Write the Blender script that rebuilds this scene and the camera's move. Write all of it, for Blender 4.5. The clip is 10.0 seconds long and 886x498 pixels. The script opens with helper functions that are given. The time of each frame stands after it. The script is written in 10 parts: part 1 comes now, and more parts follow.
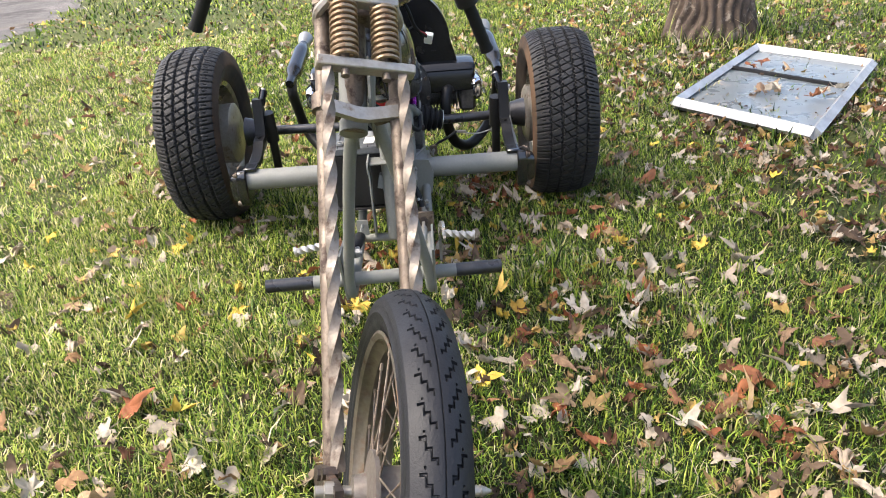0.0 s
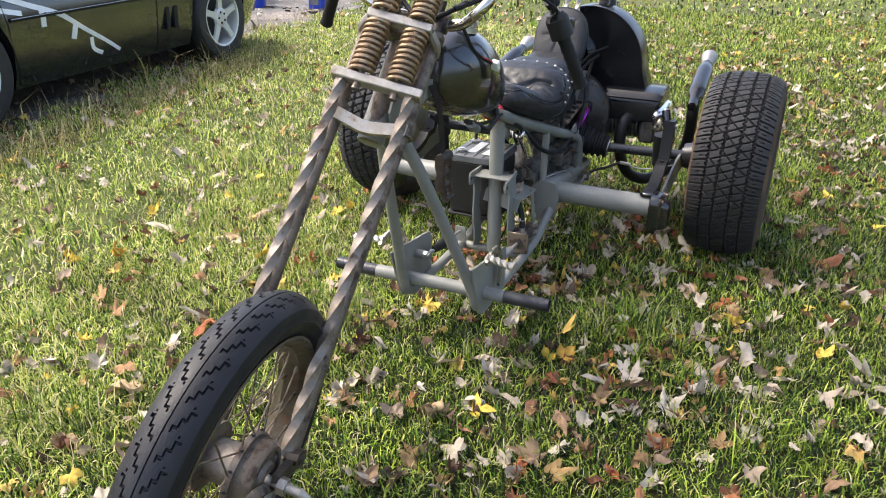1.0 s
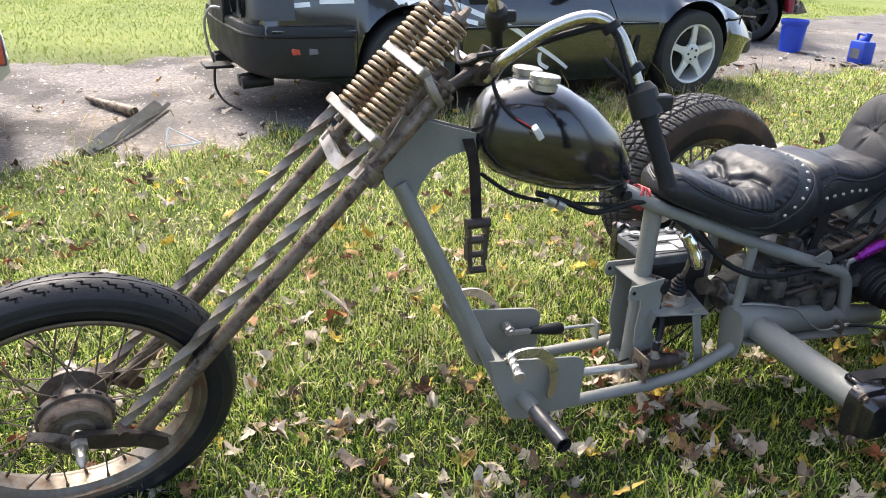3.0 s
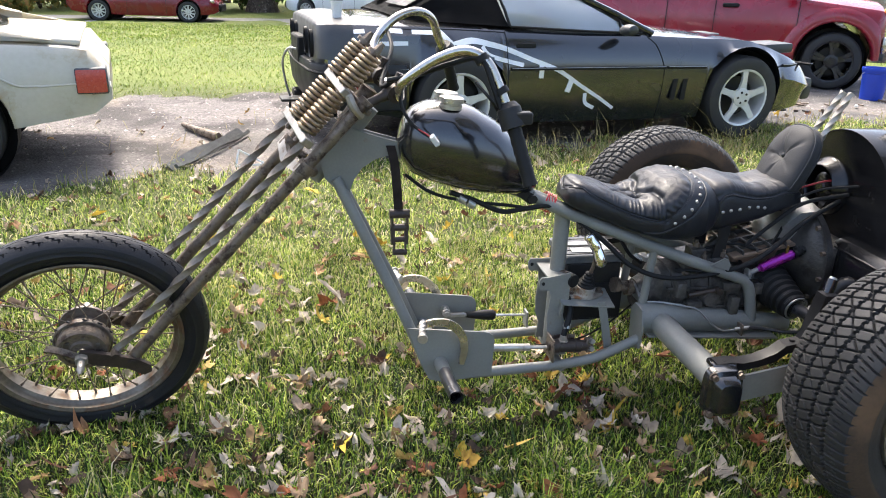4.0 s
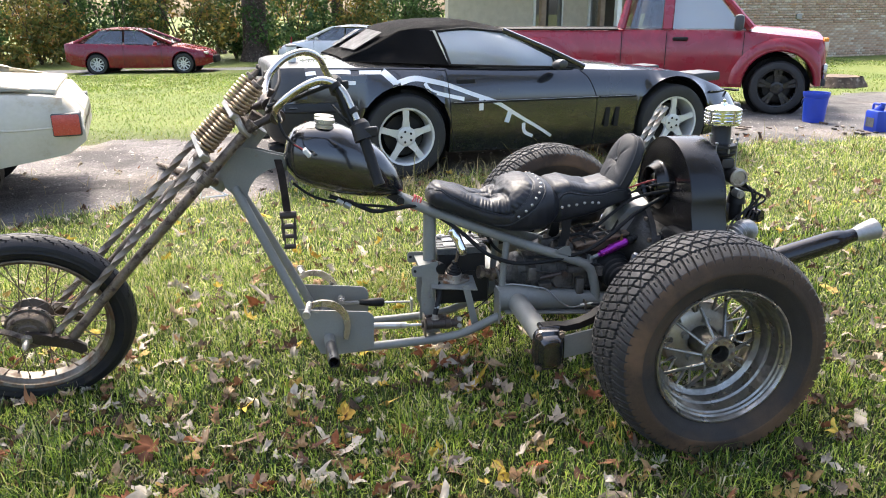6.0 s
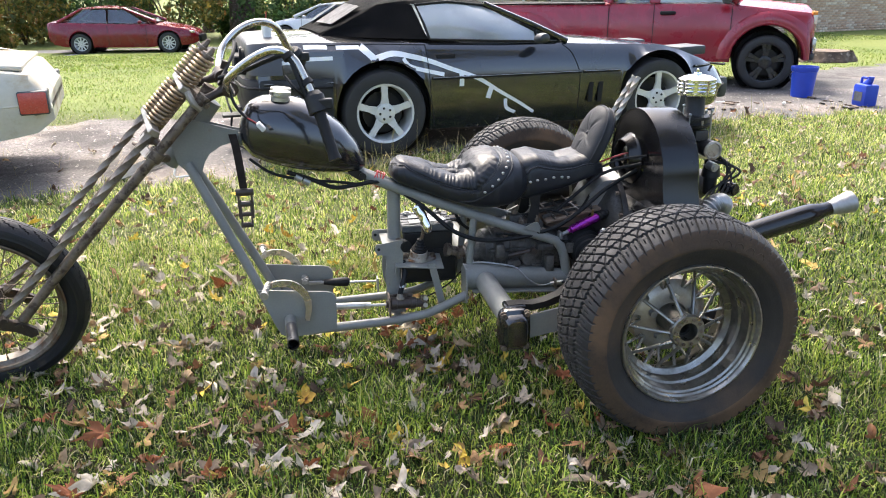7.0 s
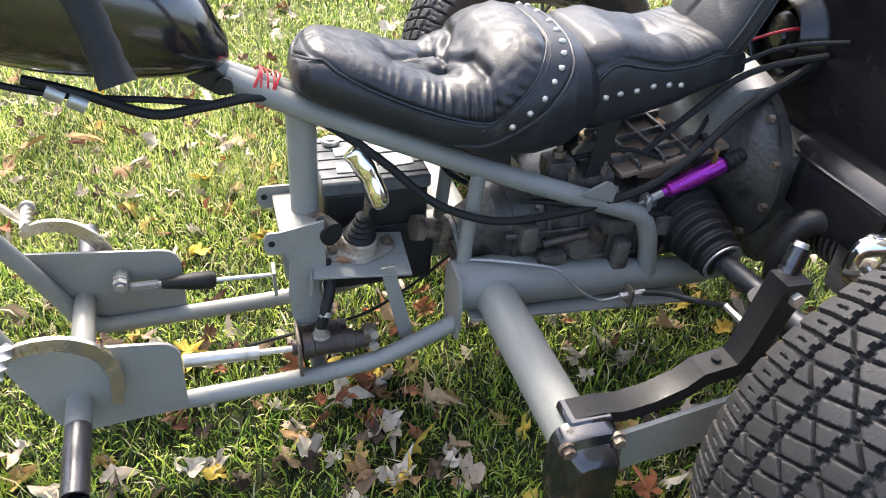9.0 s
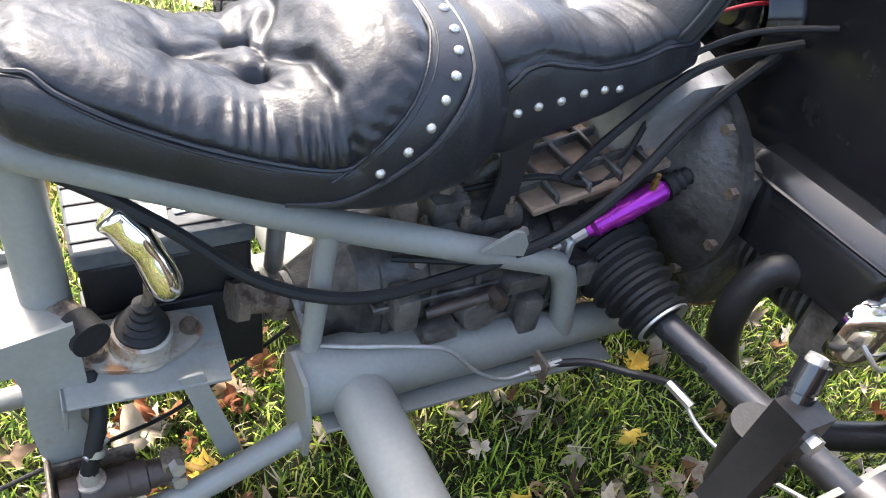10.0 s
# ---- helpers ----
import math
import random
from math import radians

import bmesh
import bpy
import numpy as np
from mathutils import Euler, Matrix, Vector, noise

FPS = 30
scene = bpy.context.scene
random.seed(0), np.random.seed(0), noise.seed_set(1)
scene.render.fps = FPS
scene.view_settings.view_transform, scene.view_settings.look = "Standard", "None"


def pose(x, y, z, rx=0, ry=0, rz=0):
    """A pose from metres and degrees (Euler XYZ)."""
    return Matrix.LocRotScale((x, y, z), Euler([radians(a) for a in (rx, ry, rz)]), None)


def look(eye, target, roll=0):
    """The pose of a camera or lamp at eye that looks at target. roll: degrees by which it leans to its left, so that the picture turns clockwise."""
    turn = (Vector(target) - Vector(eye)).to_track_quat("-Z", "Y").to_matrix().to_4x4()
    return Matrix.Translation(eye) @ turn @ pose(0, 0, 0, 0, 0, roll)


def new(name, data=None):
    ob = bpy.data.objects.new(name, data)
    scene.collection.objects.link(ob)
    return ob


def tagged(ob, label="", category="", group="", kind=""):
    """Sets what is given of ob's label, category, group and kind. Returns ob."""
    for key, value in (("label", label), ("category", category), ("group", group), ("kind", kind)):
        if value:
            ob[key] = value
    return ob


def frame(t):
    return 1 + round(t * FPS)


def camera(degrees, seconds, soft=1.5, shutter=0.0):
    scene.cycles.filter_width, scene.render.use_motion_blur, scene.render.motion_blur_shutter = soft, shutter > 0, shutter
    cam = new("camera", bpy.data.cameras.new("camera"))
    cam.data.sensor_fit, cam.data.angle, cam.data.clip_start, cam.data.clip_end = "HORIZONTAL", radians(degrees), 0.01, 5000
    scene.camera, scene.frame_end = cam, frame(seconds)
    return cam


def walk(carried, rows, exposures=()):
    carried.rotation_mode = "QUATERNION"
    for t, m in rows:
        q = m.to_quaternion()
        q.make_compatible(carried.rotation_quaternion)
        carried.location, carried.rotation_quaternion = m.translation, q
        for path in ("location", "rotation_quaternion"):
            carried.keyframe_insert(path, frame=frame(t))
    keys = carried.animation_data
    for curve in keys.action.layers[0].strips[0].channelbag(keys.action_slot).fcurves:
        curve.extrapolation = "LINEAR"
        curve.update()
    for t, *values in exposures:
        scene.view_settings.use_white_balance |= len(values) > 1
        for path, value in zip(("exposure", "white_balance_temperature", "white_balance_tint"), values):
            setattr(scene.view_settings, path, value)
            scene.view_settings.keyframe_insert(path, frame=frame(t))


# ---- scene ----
cam = camera(61.8, 10.0, soft=1.0)
PATH = [
    (0, (-0.885, -0.15, 1.148), (0.919, -0.156, 0.286), -4.1),
    (0.5, (-0.846, -0.522, 1.174), (0.923, -0.097, 0.345), -2.0),
    (1, (-0.732, -0.862, 1.203), (0.889, -0.06, 0.349), 0.0),
    (1.5, (-0.432, -1.067, 1.182), (0.939, 0.134, 0.36), 0.6),
    (2, (-0.204, -1.321, 1.183), (0.835, 0.198, 0.399), 1.4),
    (2.2, (-0.085, -1.411, 1.178), (0.855, 0.172, 0.396), 1.3),
    (3.3, (0.463, -1.536, 1.221), (0.966, 0.23, 0.428), 2.4),
    (3.5, (0.55, -1.68, 1.215), (0.994, 0.119, 0.463), 2.4),
    (4, (0.677, -2.009, 1.246), (1.013, -0.17, 0.537), 1.7),
    (4.5, (0.707, -2.309, 1.251), (0.953, -0.438, 0.589), 1.0),
    (5, (0.882, -2.483, 1.25), (1.126, -0.597, 0.63), 0.7),
    (5.5, (0.974, -2.556, 1.258), (1.282, -0.674, 0.655), 0.3),
    (7, (1.122, -2.494, 1.221), (1.462, -0.637, 0.562), -0.6),
    (7.5, (1.253, -2.158, 1.141), (1.62, -0.329, 0.42), -1.1),
    (8, (1.364, -1.832, 1.139), (1.719, -0.039, 0.327), -1.9),
    (8.5, (1.39, -1.453, 1.116), (1.772, 0.247, 0.135), -0.8),
    (9, (1.301, -1.059, 1.048), (1.81, 0.503, -0.092), 3.4),
    (9.5, (1.31, -0.841, 1.025), (1.989, 0.586, -0.201), 7.2),
    (10, (1.455, -0.634, 0.963), (2.294, 0.659, -0.311), 10.5),
]
walk(cam, [(t, look(eye, target, roll)) for t, eye, target, roll in PATH],
     exposures=[(0, 1.6), (2.0, 1.72), (4.0, 1.82), (7.0, 1.86), (7.6, 2.05), (8.5, 2.2), (9.3, 2.52), (10.0, 2.8)])

# ---- light ----
world = bpy.data.worlds.new("overcast_sky")
scene.world = world
world.use_nodes = True
_nt = world.node_tree
_sky = _nt.nodes.new("ShaderNodeTexSky")
_sky.sky_type = "NISHITA"
_sky.sun_disc = False
_sky.sun_elevation, _sky.sun_rotation = radians(56), radians(-10)
_sky.air_density, _sky.dust_density, _sky.ozone_density = 0.85, 5.0, 0.5
_nt.links.new(_sky.outputs[0], _nt.nodes["Background"].inputs[0])
_nt.nodes["Background"].inputs[1].default_value = 0.18
SUN = bpy.data.lights.new("sun", "SUN")
SUN.energy, SUN.angle, SUN.color = 2.2, radians(14), (1.0, 0.94, 0.84)
sun = new("sun", SUN)
sun.matrix_world = look((-0.8, 4.6, 7), (0, 0, 0))
GZ = -0.035


# ---- building helpers ----
def thing(name, at=(0, 0, 0), label="", category="", group="", kind=""):
    ob = new(name)
    ob.location = at
    ob.empty_display_size = 0.1
    return tagged(ob, label, category, group, kind)


def mesh_of(bm, name, material, sharp=40):
    me = bpy.data.meshes.new(name)
    bmesh.ops.recalc_face_normals(bm, faces=bm.faces[:])
    for f in bm.faces:
        f.smooth = True
    bm.to_mesh(me)
    bm.free()
    for m in material if isinstance(material, (list, tuple)) else [material]:
        me.materials.append(m)
    me.set_sharp_from_angle(angle=radians(sharp))
    return me


def adopt(ob, parent):
    ob.parent = parent
    if parent.type == "EMPTY":
        ob.matrix_parent_inverse = Matrix.Translation(parent.location).inverted()
    return ob


def part(name, bm, material, parent=None, label="", sharp=40):
    ob = new(name, mesh_of(bm, name, material, sharp))
    if parent is not None:
        adopt(ob, parent)
    if label:
        ob["label"] = label
    return ob


def piece(name, me, parent, m):
    ob = new(name, me)
    ob.matrix_basis = m
    if parent is not None:
        adopt(ob, parent)
    return ob


def frame_to(a, b):
    """Matrix at a whose z axis runs towards b."""
    d = Vector(b) - Vector(a)
    return Matrix.Translation(a) @ d.to_track_quat("Z", "Y").to_matrix().to_4x4(), d.length


def cyl(bm, a, b, r1, r2=None, n=16, caps=True):
    m, h = frame_to(a, b)
    bmesh.ops.create_cone(bm, cap_ends=caps, segments=n, radius1=r1, radius2=r1 if r2 is None else r2, depth=h,
                          matrix=m @ Matrix.Translation((0, 0, h / 2)))
    return bm


def box(bm, c, s, m=None, bevel=0.0, seg=1):
    mm = (Matrix.Translation(c) if m is None else m @ Matrix.Translation(c)) @ Matrix.Diagonal((*s, 1))
    r = bmesh.ops.create_cube(bm, size=1, matrix=mm)
    if bevel:
        vs = set(r["verts"])
        es = [e for e in bm.edges if e.verts[0] in vs and e.verts[1] in vs]
        bmesh.ops.bevel(bm, geom=es, offset=bevel, segments=seg, affect="EDGES", profile=0.6)
    return bm


def ball(bm, c, r, m=None, u=14, v=9, s=(1, 1, 1)):
    mm = Matrix.Translation(c) @ Matrix.Diagonal((*s, 1))
    bmesh.ops.create_uvsphere(bm, u_segments=u, v_segments=v, radius=r, matrix=mm if m is None else m @ mm)
    return bm


def catmull(pts, n=6, closed=False):
    p = [Vector(q) for q in pts]
    out = []
    k = len(p)
    for i in range(k if closed else k - 1):
        a, b, c, d = (p[(i - 1) % k], p[i], p[(i + 1) % k], p[(i + 2) % k]) if closed else (
            p[max(i - 1, 0)], p[i], p[i + 1], p[min(i + 2, k - 1)])
        for j in range(n):
            t = j / n
            out.append(0.5 * (2 * b + (c - a) * t + (2 * a - 5 * b + 4 * c - d) * t * t + (3 * b - a - 3 * c + d) * t ** 3))
    if not closed:
        out.append(p[-1])
    return out


def sweep(bm, pts, r, n=10, twist=0.0, sides=None, caps=True):
    """A tube along points; r a number or one for each point; sides: a profile of (u, v) instead of a circle."""
    p = [Vector(q) for q in pts]
    prof = sides or [(math.cos(2 * math.pi * i / n), math.sin(2 * math.pi * i / n)) for i in range(n)]
    t0 = (p[1] - p[0]).normalized()
    u = t0.orthogonal().normalized()
    rings, gone = [], 0.0
    for i, q in enumerate(p):
        t = (p[min(i + 1, len(p) - 1)] - p[max(i - 1, 0)]).normalized()
        u = (u - t * u.dot(t)).normalized()
        v = t.cross(u)
        if i:
            gone += (q - p[i - 1]).length
        ang = twist * gone
        rr = r[i] if isinstance(r, (list, tuple)) else r
        ring = []
        for a, b in prof:
            ca, sa = math.cos(ang), math.sin(ang)
            ring.append(bm.verts.new(q + rr * ((a * ca - b * sa) * u + (a * sa + b * ca) * v)))
        rings.append(ring)
    k = len(prof)
    for a, b in zip(rings, rings[1:]):
        for i in range(k):
            bm.faces.new((a[i], a[(i + 1) % k], b[(i + 1) % k], b[i]))
    if caps:
        bm.faces.new(rings[0][::-1])
        bm.faces.new(rings[-1])
    return bm


def lathe(bm, prof, m, n=48, closed=False):
    """A turned shape: (along, radius) pairs about the z axis of m."""
    rings = []
    for z, r in prof:
        rings.append([bm.verts.new(m @ Vector((r * math.cos(2 * math.pi * i / n), r * math.sin(2 * math.pi * i / n), z))) for i in range(n)])
    pairs = list(zip(rings, rings[1:])) + ([(rings[-1], rings[0])] if closed else [])
    for a, b in pairs:
        for i in range(n):
            bm.faces.new((a[i], a[(i + 1) % n], b[(i + 1) % n], b[i]))
    return bm


def slab(bm, outline, thick, m):
    """A flat plate of the (u, v) outline, lying in the xy plane of m, thick along its z."""
    lo = [bm.verts.new(m @ Vector((u, v, -thick / 2))) for u, v in outline]
    hi = [bm.verts.new(m @ Vector((u, v, thick / 2))) for u, v in outline]
    bm.faces.new(lo[::-1])
    bm.faces.new(hi)
    k = len(lo)
    for i in range(k):
        bm.faces.new((lo[i], lo[(i + 1) % k], hi[(i + 1) % k], hi[i]))
    return bm


def upright(y):
    """The plane x, z at that y, for slab()."""
    return Matrix(((1, 0, 0, 0), (0, 0, -1, y), (0, 1, 0, 0), (0, 0, 0, 1)))


def loft(bm, rings, closed=True, caps=True):
    vs = [[bm.verts.new(q) for q in ring] for ring in rings]
    k = len(vs[0])
    for a, b in zip(vs, vs[1:]):
        for i in range(k if closed else k - 1):
            bm.faces.new((a[i], a[(i + 1) % k], b[(i + 1) % k], b[i]))
    if caps:
        bm.faces.new(vs[0][::-1])
        bm.faces.new(vs[-1])
    return bm


def from_arrays(name, co, faces, material):
    """A mesh from arrays of places and of equal-sided faces."""
    me = bpy.data.meshes.new(name)
    k = faces.shape[1]
    me.vertices.add(len(co))
    me.vertices.foreach_set("co", co.astype(np.float32).ravel())
    me.loops.add(faces.size)
    me.loops.foreach_set("vertex_index", faces.astype(np.int32).ravel())
    me.polygons.add(len(faces))
    me.polygons.foreach_set("loop_start", np.arange(0, faces.size, k, dtype=np.int32))
    me.update(calc_edges=True)
    me.validate()
    me.materials.append(material)
    return me


# ---- materials ----
def mat(name, a, b=None, rough=0.5, metal=0.0, scale=8.0, fine=90.0, mix=0.5, bump=0.15, rough_var=0.12, coat=0.0, stain=None, stain_at=0.62,
        stain_scale=5.0, stain_rough=0.8, island=0.0, per_object=0.0, spec=0.5):
    """A painted, worn or raw surface: two tones in two grains, a third tone in blotches (rust, dust, mud), uneven gloss and fine relief."""
    m = bpy.data.materials.new(name)
    m.use_nodes = True
    nt = m.node_tree
    N, L = nt.nodes, nt.links
    bs = N["Principled BSDF"]
    b = b or tuple(c * 0.75 for c in a)
    tc = N.new("ShaderNodeTexCoord")
    big, small = N.new("ShaderNodeTexNoise"), N.new("ShaderNodeTexNoise")
    for nd, s in ((big, scale), (small, fine)):
        nd.inputs["Scale"].default_value = s
        nd.inputs["Detail"].default_value = 5.0
        L.new(tc.outputs["Object"], nd.inputs["Vector"])
    add = N.new("ShaderNodeMath")
    add.operation = "MULTIPLY_ADD"
    L.new(small.outputs["Fac"], add.inputs[0])
    add.inputs[1].default_value = 0.5
    L.new(big.outputs["Fac"], add.inputs[2])
    rmp = N.new("ShaderNodeMapRange")
    rmp.inputs["From Min"].default_value, rmp.inputs["From Max"].default_value = 0.75 - 0.25, 0.75 + 0.25
    L.new(add.outputs[0], rmp.inputs["Value"])
    cm = N.new("ShaderNodeMix")
    cm.data_type = "RGBA"
    L.new(rmp.outputs[0], cm.inputs["Factor"])
    cm.inputs["A"].default_value, cm.inputs["B"].default_value = (*a, 1), (*b, 1)
    out = cm.outputs["Result"]
    rv = N.new("ShaderNodeMapRange")
    L.new(big.outputs["Fac"], rv.inputs["Value"])
    rv.inputs["From Min"].default_value, rv.inputs["From Max"].default_value = 0.3, 0.7
    rv.inputs["To Min"].default_value, rv.inputs["To Max"].default_value = max(0.02, rough - rough_var), min(1, rough + rough_var)
    rout = rv.outputs[0]
    mout = None
    if stain:
        sn = N.new("ShaderNodeTexNoise")
        sn.inputs["Scale"].default_value, sn.inputs["Detail"].default_value, sn.inputs["Roughness"].default_value = stain_scale, 8.0, 0.65
        L.new(tc.outputs["Object"], sn.inputs["Vector"])
        sr = N.new("ShaderNodeMapRange")
        sr.inputs["From Min"].default_value, sr.inputs["From Max"].default_value = stain_at - 0.05, stain_at + 0.07
        L.new(sn.outputs["Fac"], sr.inputs["Value"])
        sm = N.new("ShaderNodeMix")
        sm.data_type = "RGBA"
        L.new(sr.outputs[0], sm.inputs["Factor"])
        L.new(out, sm.inputs["A"])
        sm.inputs["B"].default_value = (*stain, 1)
        out = sm.outputs["Result"]
        s2 = N.new("ShaderNodeMix")
        L.new(sr.outputs[0], s2.inputs["Factor"])
        L.new(rout, s2.inputs["A"])
        s2.inputs["B"].default_value = stain_rough
        rout = s2.outputs["Result"]
        if metal:
            s3 = N.new("ShaderNodeMix")
            L.new(sr.outputs[0], s3.inputs["Factor"])
            s3.inputs["A"].default_value, s3.inputs["B"].default_value = metal, 0.1
            mout = s3.outputs["Result"]
    if island or per_object:
        hv = N.new("ShaderNodeHueSaturation")
        src = N.new("ShaderNodeNewGeometry").outputs["Random Per Island"] if island else N.new("ShaderNodeObjectInfo").outputs["Random"]
        k = island or per_object
        vr = N.new("ShaderNodeMapRange")
        L.new(src, vr.inputs["Value"])
        vr.inputs["To Min"].default_value, vr.inputs["To Max"].default_value = 1 - k, 1 + k
        L.new(vr.outputs[0], hv.inputs["Value"])
        L.new(out, hv.inputs["Color"])
        out = hv.outputs["Color"]
    L.new(out, bs.inputs["Base Color"])
    L.new(rout, bs.inputs["Roughness"])
    bs.inputs["Metallic"].default_value = metal
    if mout:
        L.new(mout, bs.inputs["Metallic"])
    bs.inputs["Coat Weight"].default_value = coat
    bs.inputs["Coat Roughness"].default_value = 0.08
    bs.inputs["Specular IOR Level"].default_value = spec
    if bump:
        bp = N.new("ShaderNodeBump")
        bp.inputs["Strength"].default_value, bp.inputs["Distance"].default_value = bump, 0.004
        L.new(small.outputs["Fac"], bp.inputs["Height"])
        L.new(bp.outputs[0], bs.inputs["Normal"])
    return m


def ramp_mat(name, stops, rough=0.7, island=True, translucent=0.0, bump=0.1, scale=60.0, spec=0.35):
    """Many small pieces in one mesh, or many objects, each with a tone of its own from the stops."""
    m = bpy.data.materials.new(name)
    m.use_nodes = True
    N, L = m.node_tree.nodes, m.node_tree.links
    bs = N["Principled BSDF"]
    src = N.new("ShaderNodeNewGeometry").outputs["Random Per Island"] if island else N.new("ShaderNodeObjectInfo").outputs["Random"]
    cr = N.new("ShaderNodeValToRGB")
    while len(cr.color_ramp.elements) < len(stops):
        cr.color_ramp.elements.new(0.5)
    for e, (p, c) in zip(cr.color_ramp.elements, stops):
        e.position, e.color = p, (*c, 1)
    L.new(src, cr.inputs[0])
    tc, ns = N.new("ShaderNodeTexCoord"), N.new("ShaderNodeTexNoise")
    ns.inputs["Scale"].default_value = scale
    ns.inputs["Detail"].default_value = 4
    L.new(tc.outputs["Object"], ns.inputs["Vector"])
    hv, vr = N.new("ShaderNodeHueSaturation"), N.new("ShaderNodeMapRange")
    L.new(ns.outputs["Fac"], vr.inputs["Value"])
    vr.inputs["From Min"].default_value, vr.inputs["From Max"].default_value = 0.3, 0.7
    vr.inputs["To Min"].default_value, vr.inputs["To Max"].default_value = 0.7, 1.25
    L.new(vr.outputs[0], hv.inputs["Value"])
    L.new(cr.outputs[0], hv.inputs["Color"])
    L.new(hv.outputs[0], bs.inputs["Base Color"])
    bs.inputs["Roughness"].default_value = rough
    bs.inputs["Specular IOR Level"].default_value = spec
    if translucent:
        tr, mx = N.new("ShaderNodeBsdfTranslucent"), N.new("ShaderNodeMixShader")
        L.new(hv.outputs[0], tr.inputs["Color"])
        mx.inputs[0].default_value = translucent
        L.new(bs.outputs[0], mx.inputs[1])
        L.new(tr.outputs[0], mx.inputs[2])
        L.new(mx.outputs[0], N["Material Output"].inputs["Surface"])
    return m


def glass_mat(name, tint, rough=0.02, alpha=0.25):
    m = bpy.data.materials.new(name)
    m.use_nodes = True
    N, L = m.node_tree.nodes, m.node_tree.links
    bs = N["Principled BSDF"]
    bs.inputs["Base Color"].default_value = (*tint, 1)
    bs.inputs["Roughness"].default_value = rough
    bs.inputs["Specular IOR Level"].default_value = 0.8
    bs.inputs["IOR"].default_value = 2.5
    tr, mx = N.new("ShaderNodeBsdfTransparent"), N.new("ShaderNodeMixShader")
    tr.inputs[0].default_value = (*[0.5 + 0.5 * c for c in tint], 1)
    mx.inputs[0].default_value = 1 - alpha
    L.new(tr.outputs[0], mx.inputs[1])
    L.new(bs.outputs[0], mx.inputs[2])
    L.new(mx.outputs[0], N["Material Output"].inputs["Surface"])
    return m


GREY = mat("grey_primer_paint", (0.21, 0.211, 0.191), (0.16, 0.16, 0.144), rough=0.46, scale=7, fine=160, bump=0.06, stain=(0.16, 0.085, 0.045), stain_at=0.7, stain_scale=9, spec=0.4)
RUST = mat("rusted_steel", (0.2, 0.16, 0.122), (0.105, 0.078, 0.057), rough=0.5, metal=0.45, scale=20, fine=150, bump=0.4, stain=(0.045, 0.026, 0.017), stain_at=0.56, stain_scale=36)
TWIST = mat("weathered_twisted_steel", (0.24, 0.207, 0.17), (0.125, 0.098, 0.076), rough=0.5, metal=0.42, scale=16, fine=130, bump=0.3, stain=(0.07, 0.042, 0.027), stain_at=0.6, stain_scale=26)
DARKRUST = mat("dark_rusted_steel", (0.065, 0.05, 0.042), (0.035, 0.026, 0.021), rough=0.5, metal=0.35, scale=18, fine=140, bump=0.3, stain=(0.11, 0.06, 0.035), stain_at=0.66, stain_scale=24)
SPRING = mat("tarnished_spring_steel", (0.40, 0.30, 0.19), (0.24, 0.165, 0.1), rough=0.38, metal=0.8, scale=20, fine=150, bump=0.15, stain=(0.12, 0.06, 0.03), stain_at=0.62, stain_scale=25)
PLATE = mat("dull_cast_steel", (0.42, 0.39, 0.34), (0.27, 0.24, 0.2), rough=0.42, metal=0.7, scale=12, fine=110, bump=0.15, stain=(0.16, 0.09, 0.05), stain_at=0.62, stain_scale=20)
CHROME = mat("worn_chrome", (0.56, 0.53, 0.48), (0.38, 0.355, 0.31), rough=0.24, metal=1.0, scale=12, fine=90, bump=0.06, rough_var=0.12, stain=(0.22, 0.17, 0.12), stain_at=0.68, stain_scale=14)
BRIGHT = mat("bright_chrome", (0.85, 0.85, 0.85), (0.75, 0.75, 0.75), rough=0.08, metal=1.0, bump=0.02, rough_var=0.05)
OLDRIM = mat("corroded_chrome_rim", (0.2, 0.175, 0.14), (0.1, 0.082, 0.062), rough=0.46, metal=0.75, scale=18, fine=120, bump=0.15, stain=(0.11, 0.06, 0.03), stain_at=0.57, stain_scale=18)
HUB = mat("dull_aluminium_hub", (0.2, 0.175, 0.15), (0.1, 0.082, 0.068), rough=0.5, metal=0.5, scale=14, fine=120, bump=0.25, stain=(0.09, 0.05, 0.03), stain_at=0.58, stain_scale=20)
TYRE = mat("tyre_rubber", (0.015, 0.0155, 0.018), (0.01, 0.01, 0.012), rough=0.5, scale=10, fine=220, bump=0.2, stain=(0.05, 0.04, 0.03), stain_at=0.68, stain_scale=9, spec=0.28)
MUDTYRE = mat("dusty_tyre_sidewall", (0.027, 0.0225, 0.0195), (0.018, 0.0155, 0.014), rough=0.65, scale=7, fine=200, bump=0.2, stain=(0.06, 0.041, 0.027), stain_at=0.5, stain_scale=2.4, spec=0.35)
DUSTTYRE = mat("red_dusted_rubber", (0.066, 0.042, 0.026), (0.036, 0.0265, 0.0195), rough=0.75, scale=5, fine=160, bump=0.15, stain=(0.115, 0.069, 0.039), stain_at=0.5, stain_scale=2.4, spec=0.25)
BLACK = mat("gloss_black_paint", (0.006, 0.006, 0.007), (0.011, 0.011, 0.012), rough=0.14, scale=9, fine=140, bump=0.05, rough_var=0.1)
SATIN = mat("satin_black_metal", (0.010, 0.010, 0.011), (0.018, 0.0175, 0.017), rough=0.45, scale=12, fine=160, bump=0.15, stain=(0.06, 0.038, 0.025), stain_at=0.7, stain_scale=14, spec=0.3)
